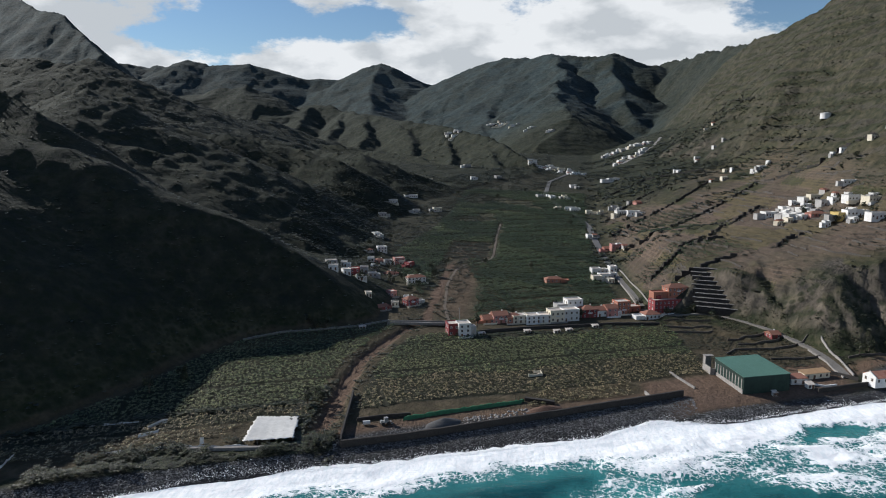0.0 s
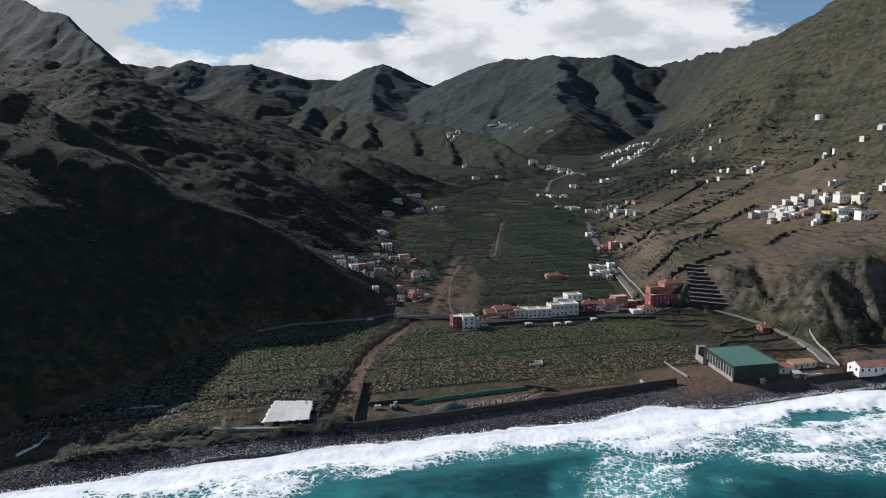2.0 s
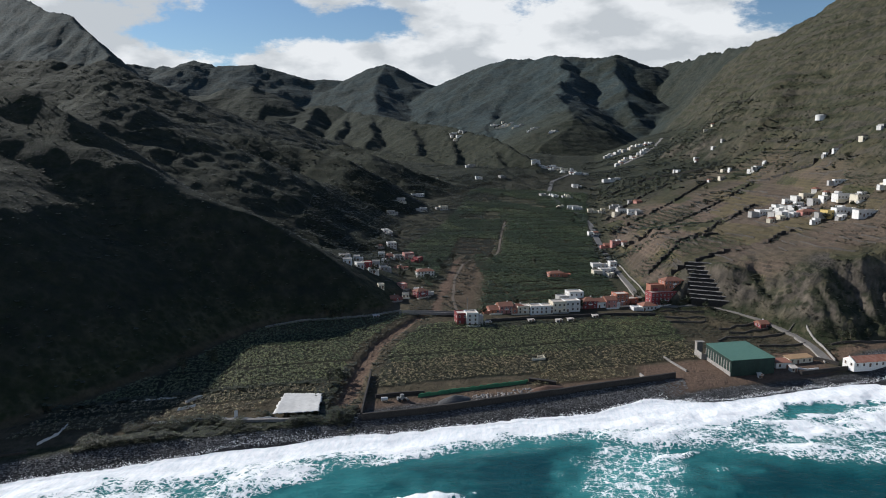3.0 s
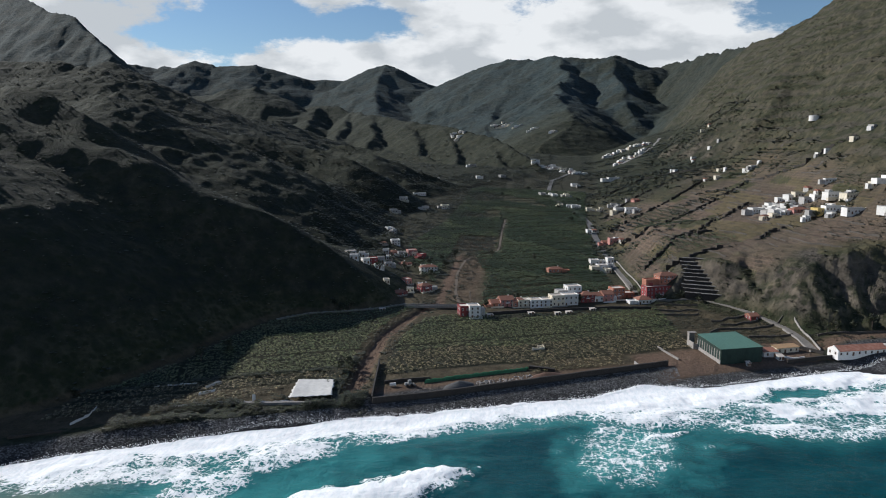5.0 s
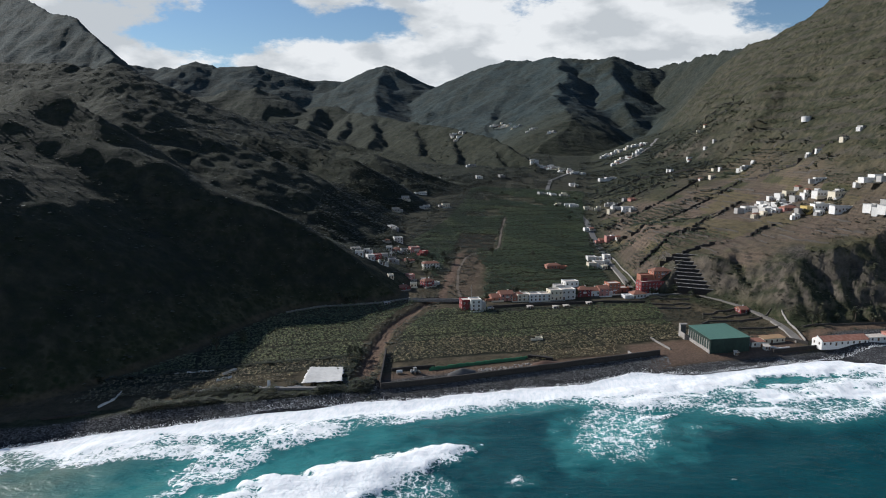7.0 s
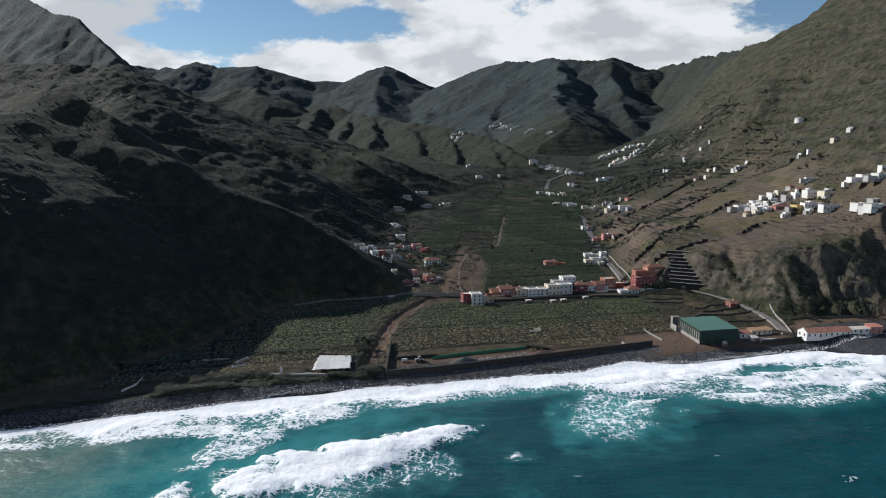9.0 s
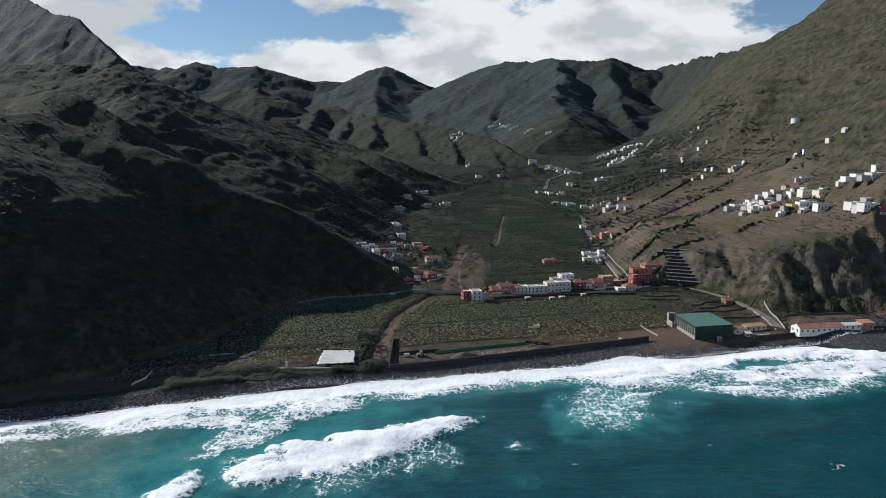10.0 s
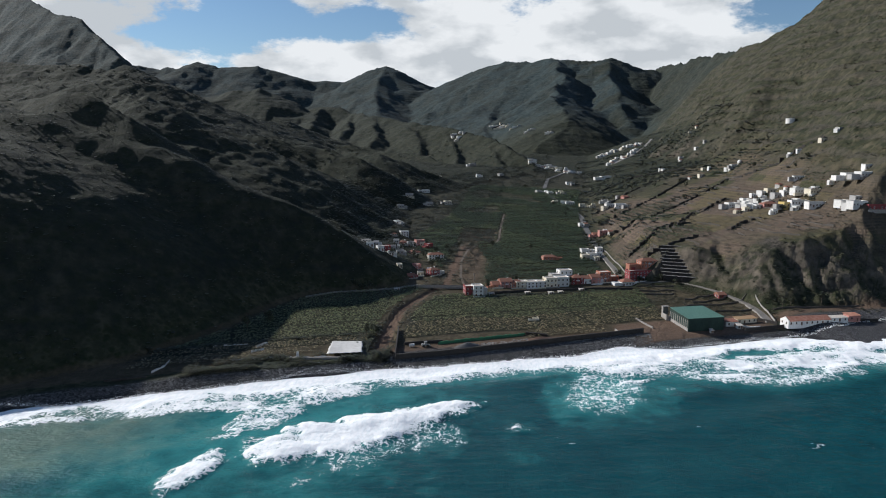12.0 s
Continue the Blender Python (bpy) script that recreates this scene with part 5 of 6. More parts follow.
# small stone revetments along the contours of the dry terraces
def contour_walls():
    rng = random.Random(12)
    made = 0
    while made < 130:
        y = rng.uniform(500, 1250)
        x = rng.uniform(100, 120 + 0.28 * y)
        if x > 430 or GRID_DRY[int((y - 170) / 1.6), int((x + 300) / 1.6)] < 0.6:
            continue
        pts, px, py = [], x, y
        for _ in range(rng.randint(4, 10)):
            q = height_at(np.array([px - 2, px + 2, px, px]), np.array([py, py, py - 2, py + 2]))
            gx, gy = q[1] - q[0], q[3] - q[2]
            ln = math.hypot(gx, gy) + 1e-5
            pts.append((px, py))
            dx, dy = gy / ln, -gx / ln
            if dx < 0:
                dx, dy = -dx, -dy
            px, py = px + dx * 6 , py + dy * 6
        stone_wall(pts, 0.8, 0.5, DRYSTONE, "low dry stone revetment on a terrace", "terrace_wall", gap=6.0, group="terrace revetments", jag=0.4)
        made += 1


contour_walls()


# ---- the green warehouse ----
def warehouse():
    c = ((110.4, 341.3), (135.4, 350.2), (128.2, 378.1), (104.2, 369.3))
    ob = root("warehouse", 119.5, 359.7, 5.0)
    top = (8.0, 8.0, 8.9, 8.9)
    q = [(x - 119.5, y - 359.7) for x, y in c]

    def slab(name, pts, lo, hi, material, label=""):
        v = [(x, y, lo[i]) for i, (x, y) in enumerate(pts)] + [(x, y, hi[i]) for i, (x, y) in enumerate(pts)]
        n = len(pts)
        f = [tuple(range(n - 1, -1, -1)), tuple(range(n, 2 * n))] + [(i, (i + 1) % n, n + (i + 1) % n, n + i) for i in range(n)]
        return part(name, (v, f), material, ob, label)

    grow = [(x * 1.03, y * 1.03) for x, y in q]
    slab("roof", grow, top, [t + 0.22 for t in top], GREENMETAL, "green corrugated metal roof")
    # standing seams from eave to eave
    for i in range(1, 17):
        k = i / 17
        a = (grow[0][0] + (grow[1][0] - grow[0][0]) * k, grow[0][1] + (grow[1][1] - grow[0][1]) * k)
        b = (grow[3][0] + (grow[2][0] - grow[3][0]) * k, grow[3][1] + (grow[2][1] - grow[3][1]) * k)
        w = 0.05
        v = [(a[0] - w, a[1], 8.22), (a[0] + w, a[1], 8.22), (b[0] + w, b[1], 9.12), (b[0] - w, b[1], 9.12), (a[0] - w, a[1], 8.30), (a[0] + w, a[1], 8.30), (b[0] + w, b[1], 9.20), (b[0] - w, b[1], 9.20)]
        part("roof_seam", (v, list(CUBE)), GREENMETAL, ob)

    def wall_quad(name, i, j, lo, hi0, hi1, thick, material, label="", k0=0.0, k1=1.0):
        a, b = Vector((*q[i], 0)), Vector((*q[j], 0))
        p0, p1 = a.lerp(b, k0), a.lerp(b, k1)
        n = (b - a).normalized().cross(Vector((0, 0, 1))) * thick
        v = [p0 + n, p1 + n, p1 - n * 0.01, p0 - n * 0.01]
        v = [(p.x, p.y, lo) for p in v] + [(v[0].x, v[0].y, hi0), (v[1].x, v[1].y, hi1), (v[2].x, v[2].y, hi1), (v[3].x, v[3].y, hi0)]
        return part(name, (v, list(CUBE)), material, ob, label)

    for k in range(12):
        wall_quad("cladding_panel", 0, 1, -1.5, 8.0, 8.0, 0.2 + 0.05 * (k % 2), GREENDARK, "", k / 12, (k + 1) / 12)
    wall_quad("wall", 1, 2, -1.5, 8.0, 8.9, 0.25, GREENDARK)
    wall_quad("wall", 2, 3, -1.5, 8.9, 8.9, 0.25, GREENDARK)
    wall_quad("plinth", 3, 0, -1.5, 1.6, 1.4, 0.4, CONCRETE, "pale concrete plinth", 0.0, 1.0)
    wall_quad("lintel", 3, 0, 6.6, 8.9, 8.0, 0.25, GREENDARK)
    wall_quad("back_wall", 3, 0, -1.0, 8.0, 7.4, -3.5, GREENDARK)
    for k in range(10):
        wall_quad("post", 3, 0, 1.4, 6.7, 6.7, 0.3, CONCRETE, "", k / 9.6, k / 9.6 + 0.025)
    for k in range(5):
        wall_quad("loading_door", 0, 1, 0.2, 4.2, 4.2, 0.32, GREENDARK, "ribbed dark green loading door", 0.10 + 0.17 * k, 0.21 + 0.17 * k)
    tagged(ob, "large green metal warehouse with a sloping roof by the beach", "warehouse")
    an = root("annex", 102.5, 373.5, 4.6, 12)
    part("wall", box_data([(-2.2, -1.8, -5, 4, -1, 4.2), (-2.2, 2.4, 3.6, 4.1, -1, 8.6), (-1.8, 2.4, -5, -4.6, -1, 3.5), (-2.2, -1.8, 1.2, 4, 4.2, 8.6)]), CONCRETE, an)
    part("roof", box_data([(-2.4, 2.6, 1.0, 4.2, 8.6, 8.9)]), CONCRETE, an)
    tagged(an, "bare concrete annex wall beside the green warehouse", "annex")


warehouse()


def shed(x, y, w, d, h, turn, wall, roof_mat, label, pitch=0.8):
    z = ground_z(x, y)
    ob = root("shed", x, y, z, turn)
    part("wall", box_data([(-w / 2, w / 2, -d / 2, d / 2, -2, h)]), wall, ob)
    v = [(-w / 2 - 0.4, -d / 2 - 0.4, h), (w / 2 + 0.4, -d / 2 - 0.4, h), (w / 2 + 0.4, d / 2 + 0.4, h + pitch), (-w / 2 - 0.4, d / 2 + 0.4, h + pitch)]
    part("roof", (v + [(a, b, c + 0.18) for a, b, c in v], list(CUBE)), roof_mat, ob)
    n = max(2, int(w / 3.5))
    for i in range(n):
        wx = -w / 2 + (i + 0.5) * w / n
        if i % 3 == 1:
            shared("door", DOOR_LEAF, ob, pose(wx, -d / 2, 0.0))
        else:
            win = shared("window", WIN_FRAME, ob, pose(wx, -d / 2, h * 0.55))
            shared("pane", WIN_PANE, win, pose(0, 0, 0))
    return tagged(ob, label, "shed")


RUST = surface("rusty_red_roof_sheet", (0.36, 0.135, 0.080), (0.52, 0.27, 0.19), 0.5, 0.8, 0.2, 0.0, 0.1, 0.5)
OCHRE_SHEET = surface("ochre_roof_sheet", (0.36, 0.22, 0.11), (0.46, 0.30, 0.17), 0.9, 0.8, 0.2)
shed(143, 362, 9, 6, 3.2, 15, WHITE, TILE, "small white shed with a red roof by the warehouse")
shed(156, 372, 16, 5, 3.0, 22, CREAM, OCHRE_SHEET, "long low shed with an ochre sheet roof")
shed(147.5, 355.5, 3.5, 3.0, 2.2, 15, WHITE, FLATROOF, "tiny white pump house by the warehouse")
shed(126, 343, 2.2, 1.6, 1.5, 18, WHITE, FLATROOF, "small white cabinet beside the warehouse")
shed(113.2, 345.5, 2.4, 5.0, 1.6, 18, CREAM, FLATROOF, "low cream lean-to at the warehouse corner")
stone_wall(((148, 360), (156, 358), (163, 361)), 1.0, 0.8, WHITE, "low whitewashed wall beside the sheds", "low_wall")
stone_wall(((163, 381), (170, 376), (177, 369)), 2.0, 0.8, BASALT, "dark wall beside the beach road")
stone_wall(((169, 414), (172, 396), (171, 372)), 1.0, 0.5, CONCRETE, "pale concrete parapet of the beach road", "parapet")
stone_wall(((177, 417), (179, 396), (178, 376)), 1.4, 0.5, CONCRETE, "pale concrete parapet of the beach road", "parapet")


def gable_house(x, y, w, d, h, rise, turn, label, wall=WHITE, roof=RUST):
    z = ground_z(x, y) - 0.2
    ob = root("beach_house", x, y, z, turn)
    v = [(-w / 2, -d / 2, -2), (w / 2, -d / 2, -2), (w / 2, d / 2, -2), (-w / 2, d / 2, -2), (-w / 2, -d / 2, h), (w / 2, -d / 2, h), (w / 2, d / 2, h), (-w / 2, d / 2, h), (-w / 2, 0, h + rise), (w / 2, 0, h + rise)]
    f = [(0, 1, 5, 4), (2, 3, 7, 6), (1, 2, 6, 9, 5), (3, 0, 4, 8, 7), (3, 2, 1, 0), (4, 5, 9, 8), (6, 7, 8, 9)]
    part("wall", (v, f), wall, ob)
    o = 0.5
    for s, nm in ((-1, "roof_slope"), (1, "roof_slope")):
        ye, ze = s * (d / 2 + o), h - o * rise / (d / 2)
        v = [(-w / 2 + 0.3, ye, ze + 0.03), (w / 2 + 0.3, ye, ze + 0.03), (w / 2 + 0.3, 0, h + rise + 0.03), (-w / 2 + 0.3, 0, h + rise + 0.03)]
        if s > 0:
            v = [v[1], v[0], v[3], v[2]]
        part(nm, (v + [(a, b, c + 0.2) for a, b, c in v], list(CUBE)), roof, ob, "faded red sheet roof")
    part("gable_coping", ([(-w / 2 - 0.25, -d / 2 - 0.6, h - 0.3), (-w / 2 + 0.3, -d / 2 - 0.6, h - 0.3), (-w / 2 + 0.3, 0, h + rise + 0.1), (-w / 2 - 0.25, 0, h + rise + 0.1), (-w / 2 - 0.25, -d / 2 - 0.6, h + 0.3), (-w / 2 + 0.3, -d / 2 - 0.6, h + 0.3), (-w / 2 + 0.3, 0, h + rise + 0.6), (-w / 2 - 0.25, 0, h + rise + 0.6)], list(CUBE)), wall, ob)
    for i in range(max(2, int(w / 4))):
        wx = -w / 2 + (i + 0.5) * w / max(2, int(w / 4))
        if i % 4 == 2:
            shared("door", DOOR_LEAF, ob, pose(wx, -d / 2, 0.2))
        else:
            win = shared("window", WIN_FRAME, ob, pose(wx, -d / 2, h * 0.55))
            shared("pane", WIN_PANE, win, pose(0, 0, 0))
    for k in (-0.25, 0.25):
        win = shared("window", WIN_FRAME, ob, pose(-w / 2, k * d, h * 0.55, 0, 0, -90))
        shared("pane", WIN_PANE, win, pose(0, 0, 0))
    return tagged(ob, label, "house")


gable_house(195.5, 369, 33, 8.5, 3.4, 2.2, 18, "long white beach house with a faded red sheet roof")
shed(219, 376, 13, 6, 2.6, 18, WHITE, FLATROOF, "low white building beside the beach house", 0.2)
shed(231, 381, 9, 6, 4.0, 16, PINK, RUST, "pink shed with a rusty roof above the shore")


# ---- water tank, mast, bridge ----
def ring_mesh(radius, z0, z1, n=28, dome=0.0):
    v = [(radius * math.cos(2 * math.pi * i / n), radius * math.sin(2 * math.pi * i / n), z) for z in (z0, z1) for i in range(n)]
    f = [(i, (i + 1) % n, n + (i + 1) % n, n + i) for i in range(n)]
    v.append((0, 0, z1 + dome))
    f += [(n + i, n + (i + 1) % n, 2 * n) for i in range(n)]
    return v, f


def water_tank(x, y):
    ob = root("water_tank", x, y, ground_z(x, y))
    part("body", ring_mesh(6.2, -3, 4.0, dome=0.01), WHITE, ob)
    part("roof", ring_mesh(6.5, 4.02, 4.3, dome=0.9), WHITE, ob)
    tagged(ob, "round white water tank high on the hillside", "water tank")


water_tank(376, 930)
mast = root("mast", -40.6, 424, ground_z(-40.6, 424))
part("pole", ring_mesh(0.18, -1, 17, 8), CONCRETE, mast)
part("crossbar", box_data([(-0.9, 0.9, -0.08, 0.08, 15.6, 15.8)]), CONCRETE, mast)
part("base", box_data([(-0.5, 0.5, -0.5, 0.5, -0.6, 0.5)]), CONCRETE, mast)
tagged(mast, "slender grey pole behind the street houses", "pole")

bridge = root("bridge", -69, 436, 10.2, 4)
part("deck", box_data([(-21, 22, -2.6, 2.6, -0.9, 0.0)]), CONCRETE, bridge)
for s in (-1, 1):
    part("parapet", box_data([(-21, 22, s * 2.6 - 0.15, s * 2.6 + 0.15, 0.0, 1.0)]), CONCRETE, bridge)
for px in (-8, 6):
    part("pier", box_data([(px - 0.8, px + 0.8, -2.2, 2.2, -8, -0.9)]), BASALT, bridge)
part("abutment", box_data([(-23, -17, -2.8, 2.8, -6, -0.95)]), BASALT, bridge)
part("abutment", box_data([(17, 23, -2.8, 2.8, -6, -0.95)]), BASALT, bridge)
tagged(bridge, "low concrete bridge over the dry riverbed", "bridge")


# ---- torn greenhouse and its remains ----
def ragged_sheet(name, corners, z, seed, material, label, sag=0.5, n=26, parent=None):
    rng = random.Random(seed)
    (ax, ay), (bx, by), (cx, cy), (dx, dy) = corners
    v, f = [], []
    edge = [[rng.uniform(-0.7, 0.5) for _ in range(n + 1)] for _ in range(4)]
    for j in range(n + 1):
        for i in range(n + 1):
            u, w = i / n, j / n
            x = (ax * (1 - u) + bx * u) * (1 - w) + (dx * (1 - u) + cx * u) * w
            y = (ay * (1 - u) + by * u) * (1 - w) + (dy * (1 - u) + cy * u) * w
            x += edge[0][j] * (i == 0) + edge[1][j] * (i == n)
            y += edge[2][i] * (j == 0) + edge[3][i] * (j == n)
            ripple = 0.03 * math.sin(9 * math.pi * u) - sag * math.sin(math.pi * u) * math.sin(math.pi * w) + rng.uniform(-0.03, 0.03)
            v.append((x, y, z + ripple - (0.2 * rng.random() if (i in (0, n) or j in (0, n)) and rng.random() < 0.5 else 0)))
    for j in range(n):
        for i in range(n):
            a = j * (n + 1) + i
            f.append((a, a + 1, a + n + 2, a + n + 1))
    ob = mesh_object(name, v, f, material, parent, True)
    mod = ob.modifiers.new("thick", "SOLIDIFY")
    mod.thickness = 0.06
    if label:
        ob["label"] = label
    return ob


gh = root("greenhouse", 0, 0, 0)
ragged_sheet("cover", ((-117.7, 278.1), (-98.8, 280.5), (-93.6, 258.2), (-113.2, 252.3)), 6.6, 5, TARP, "", 0.4, 26, gh)
for i in range(5):
    for j in range(4):
        u, w = i / 4, j / 3
        x = (-117 * (1 - u) - 99 * u) * (1 - w) + (-112.6 * (1 - u) - 94.2 * u) * w
        y = (277.6 * (1 - u) + 279.8 * u) * (1 - w) + (253 * (1 - u) + 258.6 * u) * w
        g = ground_z(x, y)
        part("post", ring_mesh(0.09, g - 0.5, 6.5, 6), CONCRETE, gh, "", pose(x, y, 0))
tagged(gh, "greenhouse with a pale torn cloth cover on posts", "greenhouse")


def cloth_strip(points, width, z, seed, label):
    rng = random.Random(seed)
    xs, ys, zs = on_ground(points, 1.6)
    v, f = [], []
    for i in range(len(xs)):
        w = width * rng.uniform(0.35, 1.2)
        top = zs[i] + z + rng.uniform(-0.3, 0.5)
        v += [(xs[i] + rng.uniform(-.2, .2), ys[i] - w * 0.5, zs[i] + 0.15), (xs[i], ys[i], top), (xs[i], ys[i] + w * 0.5, top - 0.5 * rng.random())]
        if i:
            a, b = 3 * (i - 1), 3 * i
            f += [(a, b, b + 1, a + 1), (a + 1, b + 1, b + 2, a + 2)]
    ob = mesh_object("cloth_remnant", v, f, TARP)
    mod = ob.modifiers.new("thick", "SOLIDIFY")
    mod.thickness = 0.05
    return tagged(ob, label, "torn cloth", "greenhouse remains")


cloth_strip(((-166, 238), (-150, 242.5), (-141.5, 247), (-128, 249), (-111, 252)), 0.9, 0.9, 3, "torn strip of pale greenhouse cloth on the ground")
cloth_strip(((-187, 260), (-178, 263.5), (-168, 267.6)), 0.45, 0.7, 4, "thin strip of pale cloth along a field edge")
cloth_strip(((-160, 254), (-156, 258), (-154.5, 260)), 2.2, 1.1, 6, "crumpled heap of grey greenhouse cloth")
cloth_strip(((-160.6, 262), (-158, 267), (-156, 270)), 0.7, 1.6, 7, "hanging strip of white greenhouse cloth")
cloth_strip(((-131, 250.5), (-130.4, 252.5)), 0.6, 3.0, 8, "single strip of cloth on a bent pole")
cloth_strip(((-199, 212), (-197, 222), (-199, 231)), 0.5, 1.3, 9, "pale bent greenhouse frame in the shade")
stone_wall(((-140, 245), (-122, 247.5), (-104, 251), (-98, 252.5)), 1.2, 1.6, CONCRETE, "low pale bank wall below the greenhouse", "low_wall")
stone_wall(((-216, 196), (-206, 201), (-198, 205)), 1.2, 0.6, BASALT, "ruined concrete wall by the shaded shore")


# ---- yard behind the sea wall: net, gravel, machine ----
def green_net():
    rng = random.Random(8)
    xs, ys, zs = on_ground(((-52, 287.5), (-32, 298.5), (1, 315)), 1.3)
    v, f = [], []
    for i in range(len(xs)):
        h = 1.6 + rng.uniform(-0.3, 0.4)
        for k, (o, q) in enumerate(((-1.3, 0.0), (-0.9, 0.6), (-0.3, 0.95), (0.4, 1.0), (1.0, 0.75), (1.4, 0.0))):
            v.append((xs[i] + o * 0.48 + rng.uniform(-.1, .1), ys[i] - o * 0.88 * -1 + rng.uniform(-.1, .1), zs[i] + h * q))
        if i:
            a, b = 6 * (i - 1), 6 * i
            f += [(a + k, a + k + 1, b + k + 1, b + k) for k in range(5)]
    tagged(mesh_object("shade_net", v, f, NETGREEN, None, True), "long roll of green shade netting beside the field", "shade net")


green_net()


def heap(x, y, rx, ry, h, material, label, seed, name="mound"):
    rng = np.random.RandomState(seed)
    n = 26
    a, b = np.meshgrid(np.linspace(-1, 1, n), np.linspace(-1, 1, n))
    r = np.hypot(a, b)
    z = ground_z(x, y) - 0.3 + h * np.clip(1 - r, 0, 1) ** 0.8 + 0.18 * rng.rand(n, n) * (r < 1)
    co = np.stack([x + rx * a.ravel(), y + ry * b.ravel() + 0.45 * rx * a.ravel(), z.ravel()], 1)
    return tagged(fast_mesh(name, co, sheet_quads(n, n), material, False), label, "heap")


GRAVEL = surface("grey_gravel", (0.05, 0.05, 0.052), (0.13, 0.128, 0.125), 3.5, 0.95, 1.0)
heap(-34, 286.5, 8, 4.5, 3.0, GRAVEL, "grey gravel heap behind the sea wall", 1)
heap(11, 308, 9, 4, 2.2, surface("red_earth", (0.10, 0.055, 0.038), (0.19, 0.11, 0.075), 1.5, 0.95, 0.6), "reddish earth heap behind the sea wall", 2, "mound")


def rubble():
    rng = random.Random(3)
    mesh = raw_mesh("boulder", ([(0.9, 0, 0.1), (0.3, 0.8, 0), (-0.7, 0.6, 0.2), (-0.8, -0.4, 0), (0.2, -0.9, 0.1), (0.5, 0.2, 0.8), (-0.3, 0.1, 0.9), (0, -0.4, 0.7)], [(0, 1, 5), (1, 2, 6, 5), (2, 3, 6), (3, 4, 7), (4, 0, 5, 7), (3, 7, 6), (5, 6, 7), (0, 4, 3, 2, 1)]), CONCRETE)
    for _ in range(90):
        x = rng.uniform(-26, 4)
        y = 300 + (x + 13) * 0.49 + rng.uniform(-3.5, 3.5) - 3.5
        ob = new("boulder", mesh)
        s = rng.uniform(0.4, 1.0)
        ob.matrix_world = pose(x, y, ground_z(x, y) - 0.05, rng.uniform(-20, 20), 0, rng.uniform(0, 360)) @ Matrix.Diagonal((s, s, s * 0.8, 1))
        tagged(ob, "pale boulder lying in the earthen yard", "boulder", "boulders in the yard")


rubble()


def loader(x, y):
    z = ground_z(x, y)
    ob = root("loader", x, y, z, 30)
    metal = surface("grey_machine_paint", (0.20, 0.20, 0.20), (0.30, 0.30, 0.29), 2.0, 0.5, 0.1)
    tyre = surface("black_rubber", (0.012, 0.012, 0.012), (0.03, 0.03, 0.03), 4.0, 0.9, 0.3)
    part("body", box_data([(-2.2, 1.2, -0.9, 0.9, 0.9, 1.9), (-2.4, -1.4, -0.8, 0.8, 1.0, 2.2)]), metal, ob)
    cab = part("cab", box_data([(-0.6, 0.9, -0.8, 0.8, 1.9, 3.2), (-0.7, 1.0, -0.9, 0.9, 3.2, 3.35)]), metal, ob)
    part("window", box_data([(0.9, 0.93, -0.7, 0.7, 2.1, 3.0)]), GLASSY, cab)
    part("bucket", box_data([(2.4, 3.2, -1.2, 1.2, 0.3, 0.5), (2.4, 2.5, -1.2, 1.2, 0.5, 1.3), (2.5, 3.2, -1.2, -1.1, 0.5, 1.0), (2.5, 3.2, 1.1, 1.2, 0.5, 1.0)]), metal, ob)
    for s in (-0.7, 0.7):
        part("arm", box_data([(0.8, 2.5, s - 0.1, s + 0.1, 0.9, 1.2)]), metal, ob)
    for wx in (-1.5, 1.0):
        for wy in (-1.1, 1.1):
            part("wheel", ring_mesh(0.75, -0.25, 0.25, 16), tyre, ob, "", pose(wx, wy, 0.75, 90))
    tagged(ob, "grey wheel loader parked behind the sea wall", "loader")


loader(-59.5, 281.5)
tank = root("cistern", -67.7, 279.5, ground_z(-67.7, 279.5), 20)
part("body", ring_mesh(0.9, -1.6, 1.6, 18), WHITE, tank, "", pose(0, 0, 1.3, 0, 90, 0))
for s in (-1, 1):
    part("cradle", box_data([(s - 0.15, s + 0.15, -0.8, 0.8, -0.3, 0.7)]), CONCRETE, tank)
tagged(tank, "small white cistern lying on two cradles", "cistern")
stone_wall(((3.5, 350), (11, 353), (10, 357), (6.5, 356)), 1.5, 0.5, CREAM, "ruined pale walls of a hut in the banana field", "ruined_wall", gap=1.5, jag=0.5)
for x, y, w, lab in ((3, 430, 4, "flat pale sheet roof of a field shelter"), (22, 433, 4, "white sheet roof of a field shelter"), (30, 437, 4, "white sheet roof of a field shelter"), (-26, 420, 4, "pale field shelter by the white house"), (-104, 421, 4, "small white field shelter at the field edge"), (48, 449, 4, "grey sheet roof of a field shelter")):
    shed(x, y, w, 2.5, 1.6, 20, GREYR, FLATROOF, lab, 0.3)

